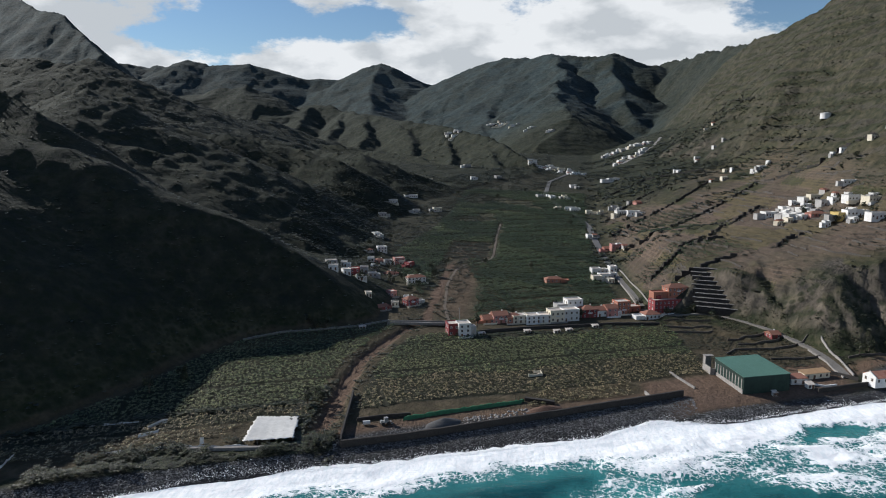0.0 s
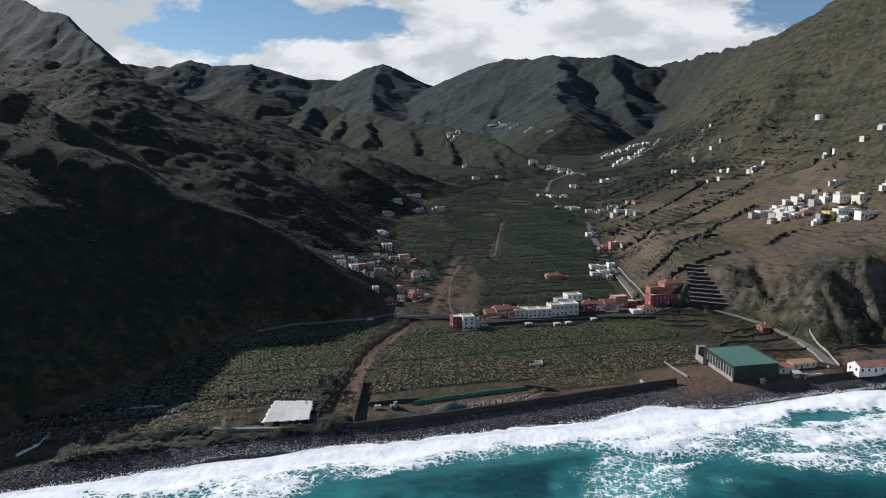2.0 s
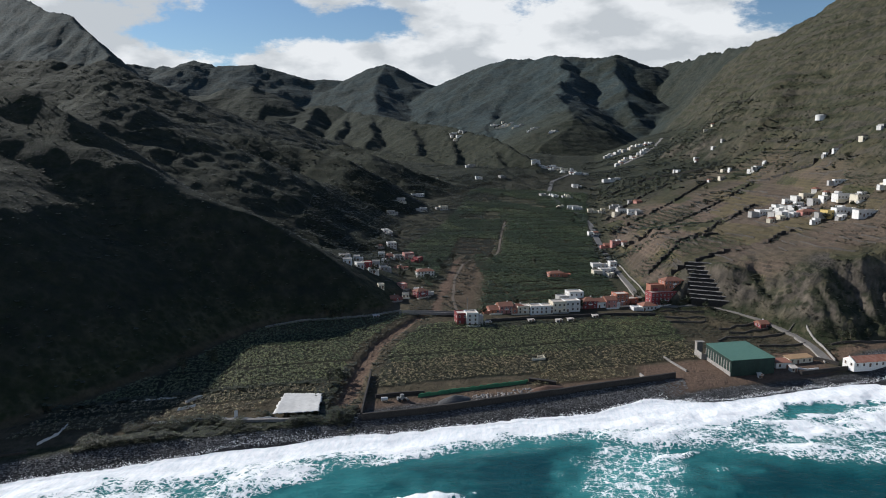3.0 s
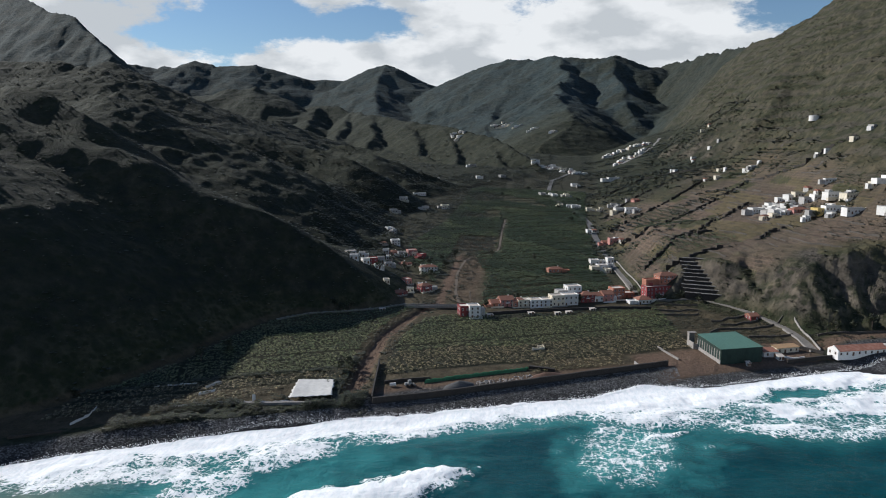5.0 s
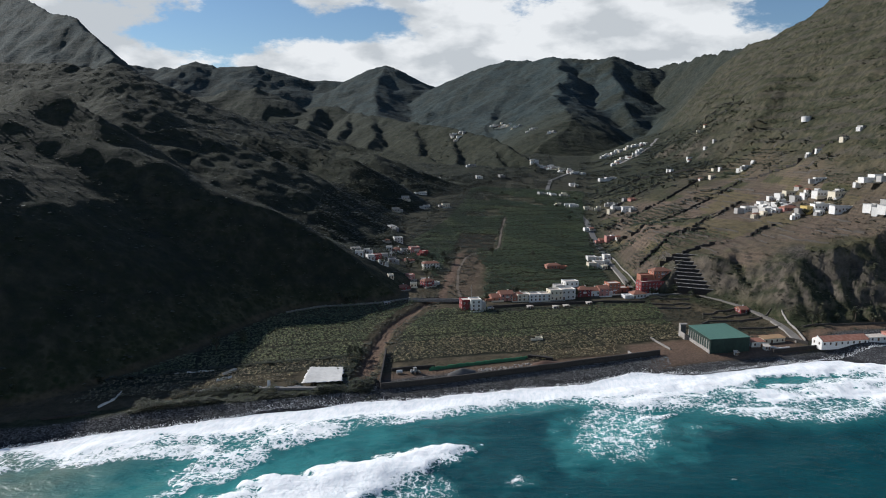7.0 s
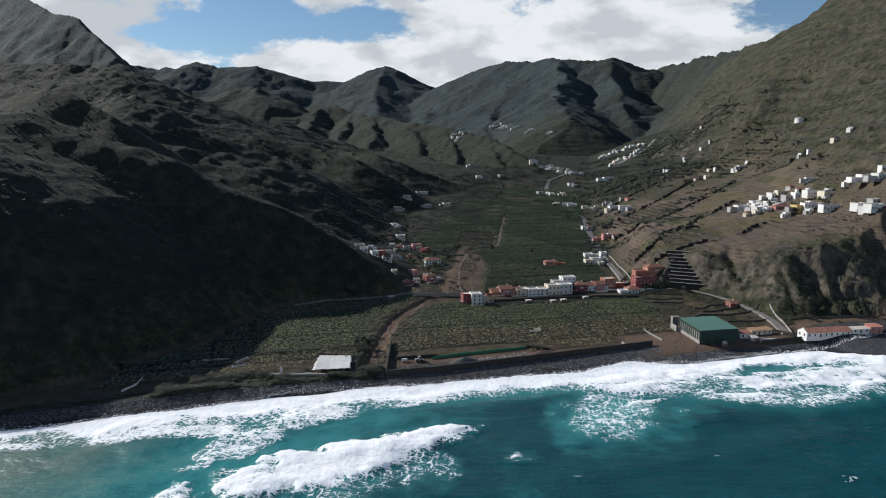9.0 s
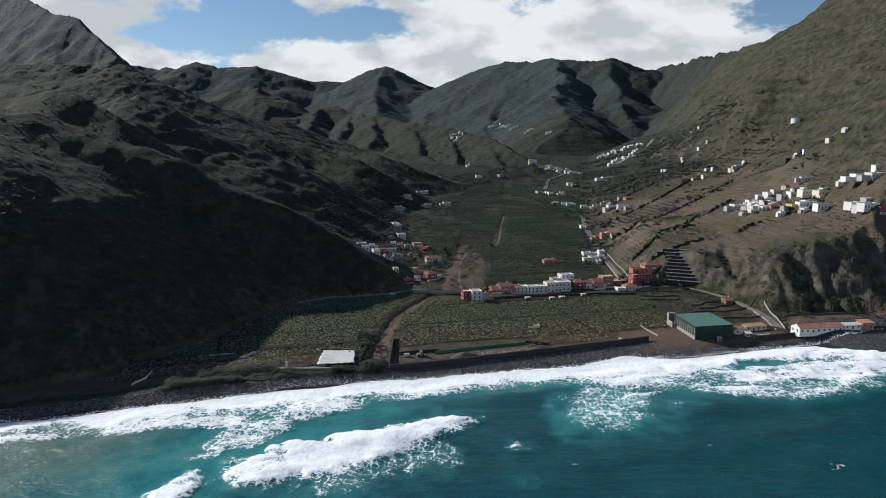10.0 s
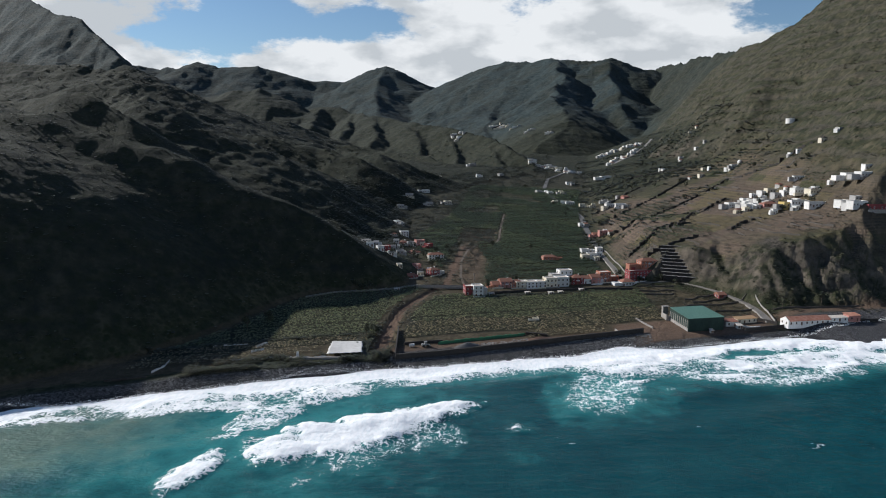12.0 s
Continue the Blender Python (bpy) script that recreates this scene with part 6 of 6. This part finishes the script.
# ---- plants ----
def leaf_cloud(name, x, y, z, size, material, leaves, droop, width, label, category, seed, trunk=0.0, up=0.5):
    """Many plants in one mesh: each a rosette of bent leaves of two quads."""
    rng = np.random.RandomState(seed)
    n = len(x)
    size = np.broadcast_to(size, n)
    az = (np.arange(leaves)[None, :] * (2 * math.pi / leaves) + rng.rand(n, 1) * 6.28 + (rng.rand(n, leaves) - 0.5) * 0.9)
    lift = up + 0.5 * (rng.rand(n, leaves) - 0.5)
    ln = size[:, None] * (0.75 + 0.5 * rng.rand(n, leaves))
    ca, sa = np.cos(az), np.sin(az)
    base = np.stack([np.broadcast_to(x[:, None], az.shape), np.broadcast_to(y[:, None], az.shape), np.broadcast_to((z + trunk * size)[:, None], az.shape)], -1)
    dirn = np.stack([ca * np.cos(lift), sa * np.cos(lift), np.sin(lift)], -1)
    side = np.stack([-sa, ca, 0.35 * (rng.rand(n, leaves) - 0.5)], -1)
    mid = base + dirn * (ln * 0.55)[..., None]
    tip = mid + np.stack([ca * 0.45, sa * 0.45, -droop * np.ones_like(ca)], -1) * ln[..., None]
    w = (width * ln)[..., None]
    verts = np.stack([base - side * w * 0.35, base + side * w * 0.35, mid + side * w, mid - side * w, tip + side * w * 0.3, tip - side * w * 0.3], 2)
    co = verts.reshape(-1, 3)
    k = np.arange(n * leaves)[:, None] * 6
    quads = np.concatenate([k + np.array([0, 1, 2, 3]), k + np.array([3, 2, 4, 5])], 0)
    ob = fast_mesh(name, co, quads, material, False)
    return tagged(ob, label, category, kind="stuff")


def rows_in(x0, x1, y0, y1, gap_row, gap_plant, seed, keep):
    """Plants in rows along the shore's direction, kept where keep(x, y) holds."""
    rng = np.random.RandomState(seed)
    a = radians(23)
    s = np.arange(-700, 900, gap_plant)
    r = np.arange(-200, 1300, gap_row)
    ss, rr = np.meshgrid(s, r)
    ss = ss + (rng.rand(*ss.shape) - 0.5) * gap_plant * 0.7
    rr = rr + (rng.rand(*rr.shape) - 0.5) * gap_row * 0.5
    x, y = ss * math.cos(a) - rr * math.sin(a), ss * math.sin(a) + rr * math.cos(a)
    ok = (x > x0) & (x < x1) & (y > y0) & (y < y1)
    x, y = x[ok], y[ok]
    ok = keep(x, y)
    return x[ok], y[ok]


def field_paths(x, y):
    """Bare lanes between the blocks of a plantation."""
    a = radians(23)
    r = -x * math.sin(a) + y * math.cos(a)
    s = x * math.cos(a) + y * math.sin(a)
    return (np.abs((r % 46) - 23) > 0.9) & (np.abs((s % 120) - 60) > 0.9)


def in_front_field(x, y):
    d = shore_distance(x, y)
    ok = (x > line(RIVER, y) + 12) & (d > np.where(x < 4, 47, 30)) & (d < np.where(x < -25, 149, 131)) & (x < 103 - 0.05 * (y - 340))
    ok &= ~((x > 68) & (d < 46)) & ~((x > 56) & (x < 92) & (y < 352)) & ~((np.abs(x - 7) < 5) & (np.abs(y - 352) < 5))
    return ok & field_paths(x, y)


def in_left_field(x, y):
    d = shore_distance(x, y)
    ok = (x < line(RIVER, y) - 9) & (x > line(FOOT_LEFT, y) + 4) & (d > 33) & (y < 436)
    ok &= ~((x > -121) & (x < -90) & (y > 248) & (y < 284)) & ~((d < 42) & (x > -125))
    return ok & field_paths(x, y)


TRACKS = (((-52.9, 613), (-40, 622), (-31, 640), (-30, 660), (-31, 740), (-29.6, 823)), ((-52.9, 613), (-60, 590), (-62, 540), (-57, 480), (-50, 446)))


def track_near(x, y, wide=3.2):
    best = np.full(np.shape(x), 1e6)
    for pts in TRACKS:
        for (x0, y0), (x1, y1) in zip(pts, pts[1:]):
            dx, dy = x1 - x0, y1 - y0
            t = np.clip(((x - x0) * dx + (y - y0) * dy) / (dx * dx + dy * dy), 0, 1)
            best = np.minimum(best, np.hypot(x - x0 - t * dx, y - y0 - t * dy))
    return best < wide


def in_valley_field(x, y):
    h, dry, u, v, inland, rise = land(x, y)
    d = shore_distance(x, y)
    ok = (u < -14) & (v < -8) & (np.abs(x - line(RIVER, y)) > np.where(y > 640, 0.0, 12)) & (d > 168) & (y < 1080) & (x > line(RIVER, y) - 60 + 0.5 * np.maximum(0, 600 - y))
    ok &= ~((y > 450) & (y < 625) & (x < line(RIVER, y) + 30 - 18 * smooth(y, 540, 625) + 9 * (fbm(x, y, 18, 3, 92) - 0.5)) & (x > line(RIVER, y)))
    ok &= ~track_near(x, y)
    ok &= ~((np.abs(x - 25) < 10) & (np.abs(y - 563) < 7))
    ok &= ~((x > -76) & (x < -34) & (y > 630) & (y < 708))
    bare = fbm(x, y, 70, 3, 91)
    a = radians(23)
    r = -x * math.sin(a) + y * math.cos(a) + 5 * (fbm(x, y, 60, 2, 93) - 0.5)
    return ok & (bare > 0.33) & (np.abs((r % 24) - 12) > 1.7) & field_paths(x, y)


def in_terrace_plots(x, y):
    h, dry, u, v, inland, rise = land(x, y)
    green = fbm(x, y, 80, 3, 95)
    return (dry > 0.6) & (green > 0.63) & (y > 520)


def plantation(name, box, gaps, keep, size, seed, label, leaves=6, material=BANANA):
    x, y = rows_in(*box, *gaps, seed, keep)
    rng = np.random.RandomState(seed + 1)
    h = height_at(x, y)
    s = size * (0.7 + 0.6 * rng.rand(len(x)))
    return leaf_cloud(name, x, y, h, s, material, leaves, 0.30, 0.17, label, "banana plants", seed, 0.45, 0.65)


def in_front_old(x, y):
    return in_front_field(x, y) & (shore_distance(x, y) + 18 * (fbm(x, y, 25, 3, 96) - 0.5) < 78)


def in_front_young(x, y):
    return in_front_field(x, y) & (shore_distance(x, y) + 18 * (fbm(x, y, 25, 3, 96) - 0.5) >= 78)


plantation("banana_plantation", (-80, 110, 270, 500), (2.5, 2.15), in_front_old, 1.35, 101, "yellowing banana plants in rows behind the sea wall", 6, BANANA_DRY)
plantation("banana_plantation", (-80, 110, 270, 500), (2.5, 2.15), in_front_young, 1.4, 105, "dense green banana plants below the village street")
plantation("banana_plantation", (-215, -70, 200, 440), (2.5, 2.15), lambda x, y: in_left_field(x, y) & (shore_distance(x, y) > 64), 1.4, 102, "dense green banana plants beside the dry riverbed")
plantation("banana_plantation", (-215, -70, 200, 440), (2.4, 2.1), lambda x, y: in_left_field(x, y) & (shore_distance(x, y) <= 60), 1.3, 106, "yellowing banana plants behind the torn greenhouse cloth", 6, BANANA_DRY)
plantation("banana_plantation", (-150, 100, 440, 1090), (2.8, 2.4), in_valley_field, 2.1, 103, "dark green banana plants on the valley floor", 6, BANANA_DEEP)
plantation("banana_plantation", (80, 420, 540, 1200), (3.4, 3.0), in_terrace_plots, 1.6, 104, "green crops on a few terraces of the hillside", 5, BANANA_DEEP)


def scatter(n, x0, x1, y0, y1, seed, keep):
    rng = np.random.RandomState(seed)
    x, y = x0 + (x1 - x0) * rng.rand(n), y0 + (y1 - y0) * rng.rand(n)
    ok = keep(x, y)
    return x[ok], y[ok]


def shrubs(name, n, box, seed, keep, lo, hi, material, label, leaves=8, leaf=0.34, pile=0.0):
    x, y = scatter(n, *box, seed, keep)
    rng = np.random.RandomState(seed + 5)
    z = land(x, y)[0]
    s = lo + (hi - lo) * rng.rand(len(x)) ** 2
    z = z + pile * rng.rand(len(x)) * smooth(fbm(x, y, 7, 3, seed), 0.3, 0.65)
    return leaf_cloud(name, x, y, z - 0.1, s, material, leaves, 0.15, leaf, label, "bushes", seed, 0.1, 0.75)


def hill_left(x, y):
    h, dry, u, v, inland, rise = land(x, y)
    return (v > 2) & (rise > 1.5) & (fbm(x, y, 30, 3, 111) > 0.42)


def hill_right(x, y):
    h, dry, u, v, inland, rise = land(x, y)
    thick = fbm(x, y, 35, 3, 112)
    return (u > 2) & (rise > 1.5) & np.where(dry > 0.5, thick > 0.66, thick > 0.42)


def valley_edge(x, y):
    h, dry, u, v, inland, rise = land(x, y)
    q = np.abs(x - line(RIVER, y))
    return (v > -95) & (v < 90) & (q > np.where(y > 640, 5, np.where((x > line(RIVER, y)) & (y > 450), 32, 14))) & (fbm(x, y, 28, 3, 117) > 0.47 - 0.12 * smooth(y, 620, 700)) & ~((x > -78) & (x < -32) & (y > 628) & (y < 710))


def slope_edge(x, y):
    h, dry, u, v, inland, rise = land(x, y)
    return (u > -25) & (u < 260) & (fbm(x + 1.5 * y, y, 40, 3, 118) > 0.62 - 0.14 * smooth(y, 800, 1050))


def by_walls(x, y):
    best = np.full(np.shape(x), 1e6)
    for pts in HILL_WALLS:
        for (x0, y0), (x1, y1) in zip(pts, pts[1:]):
            dx, dy = x1 - x0, y1 - y0
            t = np.clip(((x - x0) * dx + (y - y0) * dy) / (dx * dx + dy * dy), 0, 1)
            best = np.minimum(best, np.hypot(x - x0 - t * dx, y - y0 - t * dy))
    return (best > 1.2) & (best < 4.0) & (fbm(x, y, 18, 3, 119) > 0.50)


def river_side(x, y):
    q = np.abs(x - line(RIVER, y))
    return (q > 3) & (q < np.where(y > 440, 20, 11)) & (fbm(x, y, 16, 3, 113) > 0.38)


def field_front(x, y):
    d = shore_distance(x, y)
    return (d > 10.5) & (d < 29) & (fbm(x, y, 12, 3, 114) > 0.40) & (x > -182) & ~((x > -114) & (x < -93) & (y > 252))


def street_front(x, y):
    d = shore_distance(x, y)
    return (d > 129) & (d < 142) & (x > -30) & (x < 125) & (fbm(x, y, 10, 3, 115) > 0.35)


def plots_right(x, y):
    return (x > 92) & (x < 185) & (y > 381) & (y < 480) & (fbm(x, y, 14, 3, 116) > 0.40) & (np.abs(x - 172) > 6)


def plot_edges(x, y):
    a = radians(23)
    r = -x * math.sin(a) + y * math.cos(a) + 5 * (fbm(x, y, 60, 2, 93) - 0.5)
    s = x * math.cos(a) + y * math.sin(a)
    u, v = x - line(FOOT_RIGHT, y), line(FOOT_LEFT, y) - x
    edge = (np.abs((r % 24) - 12) < 1.5) | ((np.abs((s % 60) - 30) < 1.2) & (fbm(x, y, 50, 2, 97) > 0.5))
    return edge & (u < -12) & (v < -20) & (shore_distance(x, y) > 180) & (fbm(x, y, 45, 3, 98) > 0.44) & ~track_near(x, y)


def bare_plot_rows(x, y):
    r = -0.39 * x + 0.92 * y
    return (x > -74) & (x < -36) & (y > 632) & (y < 706) & (np.abs(r % 6.5 - 3.2) < 1.1)


def hedge_lines(x, y):
    d = shore_distance(x, y)
    return ((np.abs(d - 62) < 2.2) & (x < -96)) | ((np.abs(x - line(RIVER, y) + 11) < 5) & (d > 14) & (y < 320))


shrubs("hillside_scrub", 9000, (-560, -60, 180, 900), 201, hill_left, 0.6, 2.0, BRUSH, "dark low scrub covering the shaded hillside", 5)
shrubs("hillside_scrub", 10000, (-1000, 60, 800, 1700), 202, hill_left, 1.2, 3.4, BRUSH, "dark scrub on the hills behind", 4, 0.42)
shrubs("valley_thicket", 30000, (-260, 60, 480, 1350), 210, valley_edge, 0.8, 2.3, BRUSH, "dark trees and bushes along the valley's shaded edge", 5, 0.34, 2.6)
shrubs("slope_thicket", 16000, (60, 420, 620, 1500), 211, slope_edge, 1.2, 4.0, BRUSH, "dark bushes and small trees between the far terraces", 5, 0.4)
shrubs("wall_bushes", 30000, (80, 380, 480, 1120), 212, by_walls, 0.7, 2.2, BRUSH, "dark bushes along the stepped boundary walls", 7, 0.36)
shrubs("hillside_scrub", 15000, (90, 480, 380, 1300), 203, hill_right, 0.6, 2.0, DRYBUSH, "olive scrub on the sunny hillside and cliff", 5)
shrubs("hillside_scrub", 12000, (250, 700, 900, 1900), 204, hill_right, 0.9, 2.4, DRYBUSH, "olive scrub on the upper slope", 4, 0.42)
shrubs("riverbed_bushes", 10000, (-110, -20, 240, 860), 205, river_side, 0.5, 1.7, DRYBUSH, "green and brown bushes along the dry riverbed", 6, 0.32)
shrubs("shore_bushes", 52000, (-190, -78, 190, 275), 206, field_front, 0.35, 0.95, BUSH, "thick green and brown bushes above the pebble beach", 5, 0.30, 3.0)
shrubs("street_bushes", 5500, (-40, 130, 390, 500), 208, street_front, 0.6, 2.0, BUSH, "dark green bushes below the village street", 10, 0.24)
shrubs("plot_bushes", 5000, (90, 190, 380, 482), 209, plots_right, 0.4, 1.3, DRYBUSH, "low green and dry plants in the small terraced plots", 6, 0.3)
shrubs("plot_hedge", 42000, (-150, 100, 480, 1080), 214, plot_edges, 0.9, 2.6, BRUSH, "dark hedges along the edges of the banana plots", 6, 0.34)
shrubs("crop_rows", 5200, (-76, -34, 630, 708), 213, bare_plot_rows, 0.6, 1.5, BRUSH, "rows of low dark crops on a bare plot", 6, 0.3)
shrubs("hedge", 16000, (-220, -70, 220, 340), 207, hedge_lines, 0.7, 1.7, BUSH, "green hedge between the banana plots", 6, 0.30, 1.8)


# ---- trees ----
def tree_model(seed, height, spread):
    rng = random.Random(seed)
    ob = root("tree", 0, 0, -500)
    v, f = [], []
    n, rings = 8, 5
    for j in range(rings):
        k = j / (rings - 1)
        r = 0.22 * (1 - 0.6 * k) * height / 5
        for i in range(n):
            a = 2 * math.pi * i / n
            v.append((r * math.cos(a) + 0.25 * k * k * height / 6, r * math.sin(a), -0.6 + k * (height * 0.55 + 0.6)))
    for j in range(rings - 1):
        f += [(j * n + i, j * n + (i + 1) % n, (j + 1) * n + (i + 1) % n, (j + 1) * n + i) for i in range(n)]
    for b in range(5):
        a, ln = 2 * math.pi * b / 5 + rng.random(), spread * rng.uniform(0.5, 0.8)
        z0 = height * rng.uniform(0.3, 0.5)
        m = len(v)
        e = Vector((math.cos(a) * ln, math.sin(a) * ln, z0 + height * 0.28))
        for c, r in ((Vector((0.1, 0, z0)), 0.1 * height / 5), (e, 0.03 * height / 5)):
            v += [(c.x + r, c.y, c.z), (c.x - 0.5 * r, c.y + 0.87 * r, c.z), (c.x - 0.5 * r, c.y - 0.87 * r, c.z)]
        f += [(m + i, m + (i + 1) % 3, m + 3 + (i + 1) % 3, m + 3 + i) for i in range(3)]
    part("trunk", (v, f), BARK, ob)
    rs = np.random.RandomState(seed)
    m = 520
    clump = rs.randn(14, 3) * np.array([spread * 0.42, spread * 0.42, height * 0.13]) + np.array([0.2, 0, height * 0.72])
    c = clump[rs.randint(0, 14, m)] + rs.randn(m, 3) * spread * 0.17
    a = rs.randn(m, 3)
    a /= np.linalg.norm(a, axis=1)[:, None]
    b = np.cross(a, rs.randn(m, 3))
    b /= np.linalg.norm(b, axis=1)[:, None]
    s = (0.16 + 0.22 * rs.rand(m))[:, None] * spread / 2.2
    co = np.stack([c - a * s, c + b * s * 0.6, c + a * s, c - b * s * 0.6], 1).reshape(-1, 3)
    crown = fast_mesh("crown", co, np.arange(4 * m).reshape(-1, 4), BUSH, False)
    crown.parent = ob
    return ob


TREE_SPOTS = ((100, 478), (94, 482), (84, 500), (40, 470), (28, 474), (-30, 437), (-8, 466), (240, 640), (255, 600), (262, 662), (247, 637), (262, 596), (278, 640), (290, 610), (275, 575), (-100, 545), (-92, 570), (-116, 575), (-104, 520), (-88, 512), (-122, 545), (-75, 560), (-82, 585), (-70, 600))
MORE_TREES = ((-176, 322), (-172, 316), (-182, 300), (-94, 300), (-98, 306), (-100, 296), (118, 480), (128, 470), (190, 398), (198, 404), (210, 408), (222, 409), (235, 411), (150, 700), (220, 860), (190, 930), (60, 870), (72, 980), (100, 1100), (-150, 640), (-140, 690))
FIELD_TREES = ((194, 1039), (222, 905), (248, 643), (251, 582), (277, 596), (297, 823), (323, 720), (203, 795), (163, 968), (119, 811), (93, 758), (6, 599), (-35, 612), (-105, 596), (-108, 530), (-84, 525), (-75, 562), (-121, 488), (-132, 413), (-139, 417), (-127, 416), (54, 826), (41, 919), (110, 1046), (-1, 1078), (-42, 1013), (-66, 1116), (-102, 1019), (283, 975))
models = [tree_model(3, 6.5, 3.0), tree_model(5, 5.0, 2.6), tree_model(7, 8.0, 2.8)]
for i, (x, y) in enumerate(TREE_SPOTS + MORE_TREES + FIELD_TREES):
    src = models[i % 3]
    z = ground_z(x, y)
    if i < 3:
        src.matrix_world = pose(x, y, z, 0, 0, i * 40)
        t = src
    else:
        t = copy_thing(src, pose(x, y, z, 0, 0, i * 67 % 360))
    tagged(t, "dark green leafy tree " + ("beside village houses" if i < 24 else "on open ground"), "tree", "village trees" if i < 24 else "scattered trees")



# ---- stones of the beach ----
def beach_stones(n, seed):
    rng = np.random.RandomState(seed)
    x = rng.uniform(-250, 262, n)
    d = 1.5 + 21 * rng.rand(n) ** 0.8
    y = line(SHORE, x) + d / 0.915
    d = d - 8 * smooth(x, 70, 95) * (1 - smooth(x, 205, 245))
    y = line(SHORE, x) + d / 0.915
    ok = (d < np.where(x < -85, 10, 23)) & ~((x > 84) & (d > 5)) & ~((x > 168) & (d > -1)) & ~((x > -76) & (y > line(SEA_WALL, x) - 1.2))
    x, y, d = x[ok], y[ok], d[ok]
    z = land(x, y)[0]
    s = 0.12 + 0.34 * rng.rand(len(x)) ** 3
    ring = np.array([(1, 0, 0), (0, 1, 0), (-1, 0, 0), (0, -1, 0), (0, 0, 0.8), (0, 0, -0.5)])
    shape = ring[None] * (0.7 + 0.6 * rng.rand(len(x), 6, 1)) * s[:, None, None] * np.array([1.25, 1.0, 0.8])
    a = rng.rand(len(x)) * 6.28
    ca, sa = np.cos(a)[:, None], np.sin(a)[:, None]
    px, py = shape[..., 0] * ca - shape[..., 1] * sa, shape[..., 0] * sa + shape[..., 1] * ca
    co = np.stack([px + x[:, None], py + y[:, None], shape[..., 2] + z[:, None] + 0.12], -1).reshape(-1, 3)
    tri = np.array([(0, 1, 4), (1, 2, 4), (2, 3, 4), (3, 0, 4), (1, 0, 5), (2, 1, 5), (3, 2, 5), (0, 3, 5)])
    faces = (np.arange(len(x))[:, None, None] * 6 + tri[None]).reshape(-1, 3)
    return tagged(fast_mesh("beach_stones", co, faces, PEBBLE, False), "grey volcanic pebbles and boulders of the beach", "pebbles", kind="stuff")


beach_stones(52000, 301)


# ---- spray thrown up along the waterline and over the breakers ----
def sea_spray(n, seed):
    rng = np.random.RandomState(seed)
    x = rng.uniform(-260, 262, n)
    reach = 8 * smooth(x, 60, 95) * (1 - smooth(x, 205, 245)) + 6 * (1 - smooth(x, -170, -110)) + 5.5 * smooth(x, -90, -50) * (1 - smooth(x, 30, 70))
    y0 = line(SHORE, x)
    w1, w2 = fbm(x, y0, 26, 4, 61), fbm(x, y0, 9, 4, 62)
    e = reach - 5 + 7 * (w1 - 0.5) + 3 * (w2 - 0.5) + 2.4 - 2.6 * np.abs(rng.randn(n)) * smooth(fbm(x, y0, 11, 3, 64), 0.25, 0.7)
    y = y0 - e / 0.915
    z = np.maximum(height_at(x, np.clip(y, 172, 1200)), 0.6) + 0.05 + 1.1 * rng.rand(n) ** 3
    s = 0.08 + 0.20 * rng.rand(n) ** 2
    ring = np.array([(1, 0, 0), (0, 1, 0), (-1, 0, 0), (0, -1, 0), (0, 0, 0.7), (0, 0, -0.7)])
    co = ring[None] * (0.6 + 0.8 * rng.rand(n, 6, 1)) * s[:, None, None] + np.stack([x, y, z], 1)[:, None, :]
    tri = np.array([(0, 1, 4), (1, 2, 4), (2, 3, 4), (3, 0, 4), (1, 0, 5), (2, 1, 5), (3, 2, 5), (0, 3, 5)])
    faces = (np.arange(n)[:, None, None] * 6 + tri[None]).reshape(-1, 3)
    white = surface("white_sea_foam", (0.86, 0.88, 0.89), (0.95, 0.955, 0.96), 1.0, 0.9, 0.1, 0.0, 0.0, 0.0)
    return tagged(fast_mesh("sea_spray", co.reshape(-1, 3), faces, white, False), "white flecks of spray where the surf meets the pebbles", "spray", kind="stuff")


sea_spray(8500, 302)
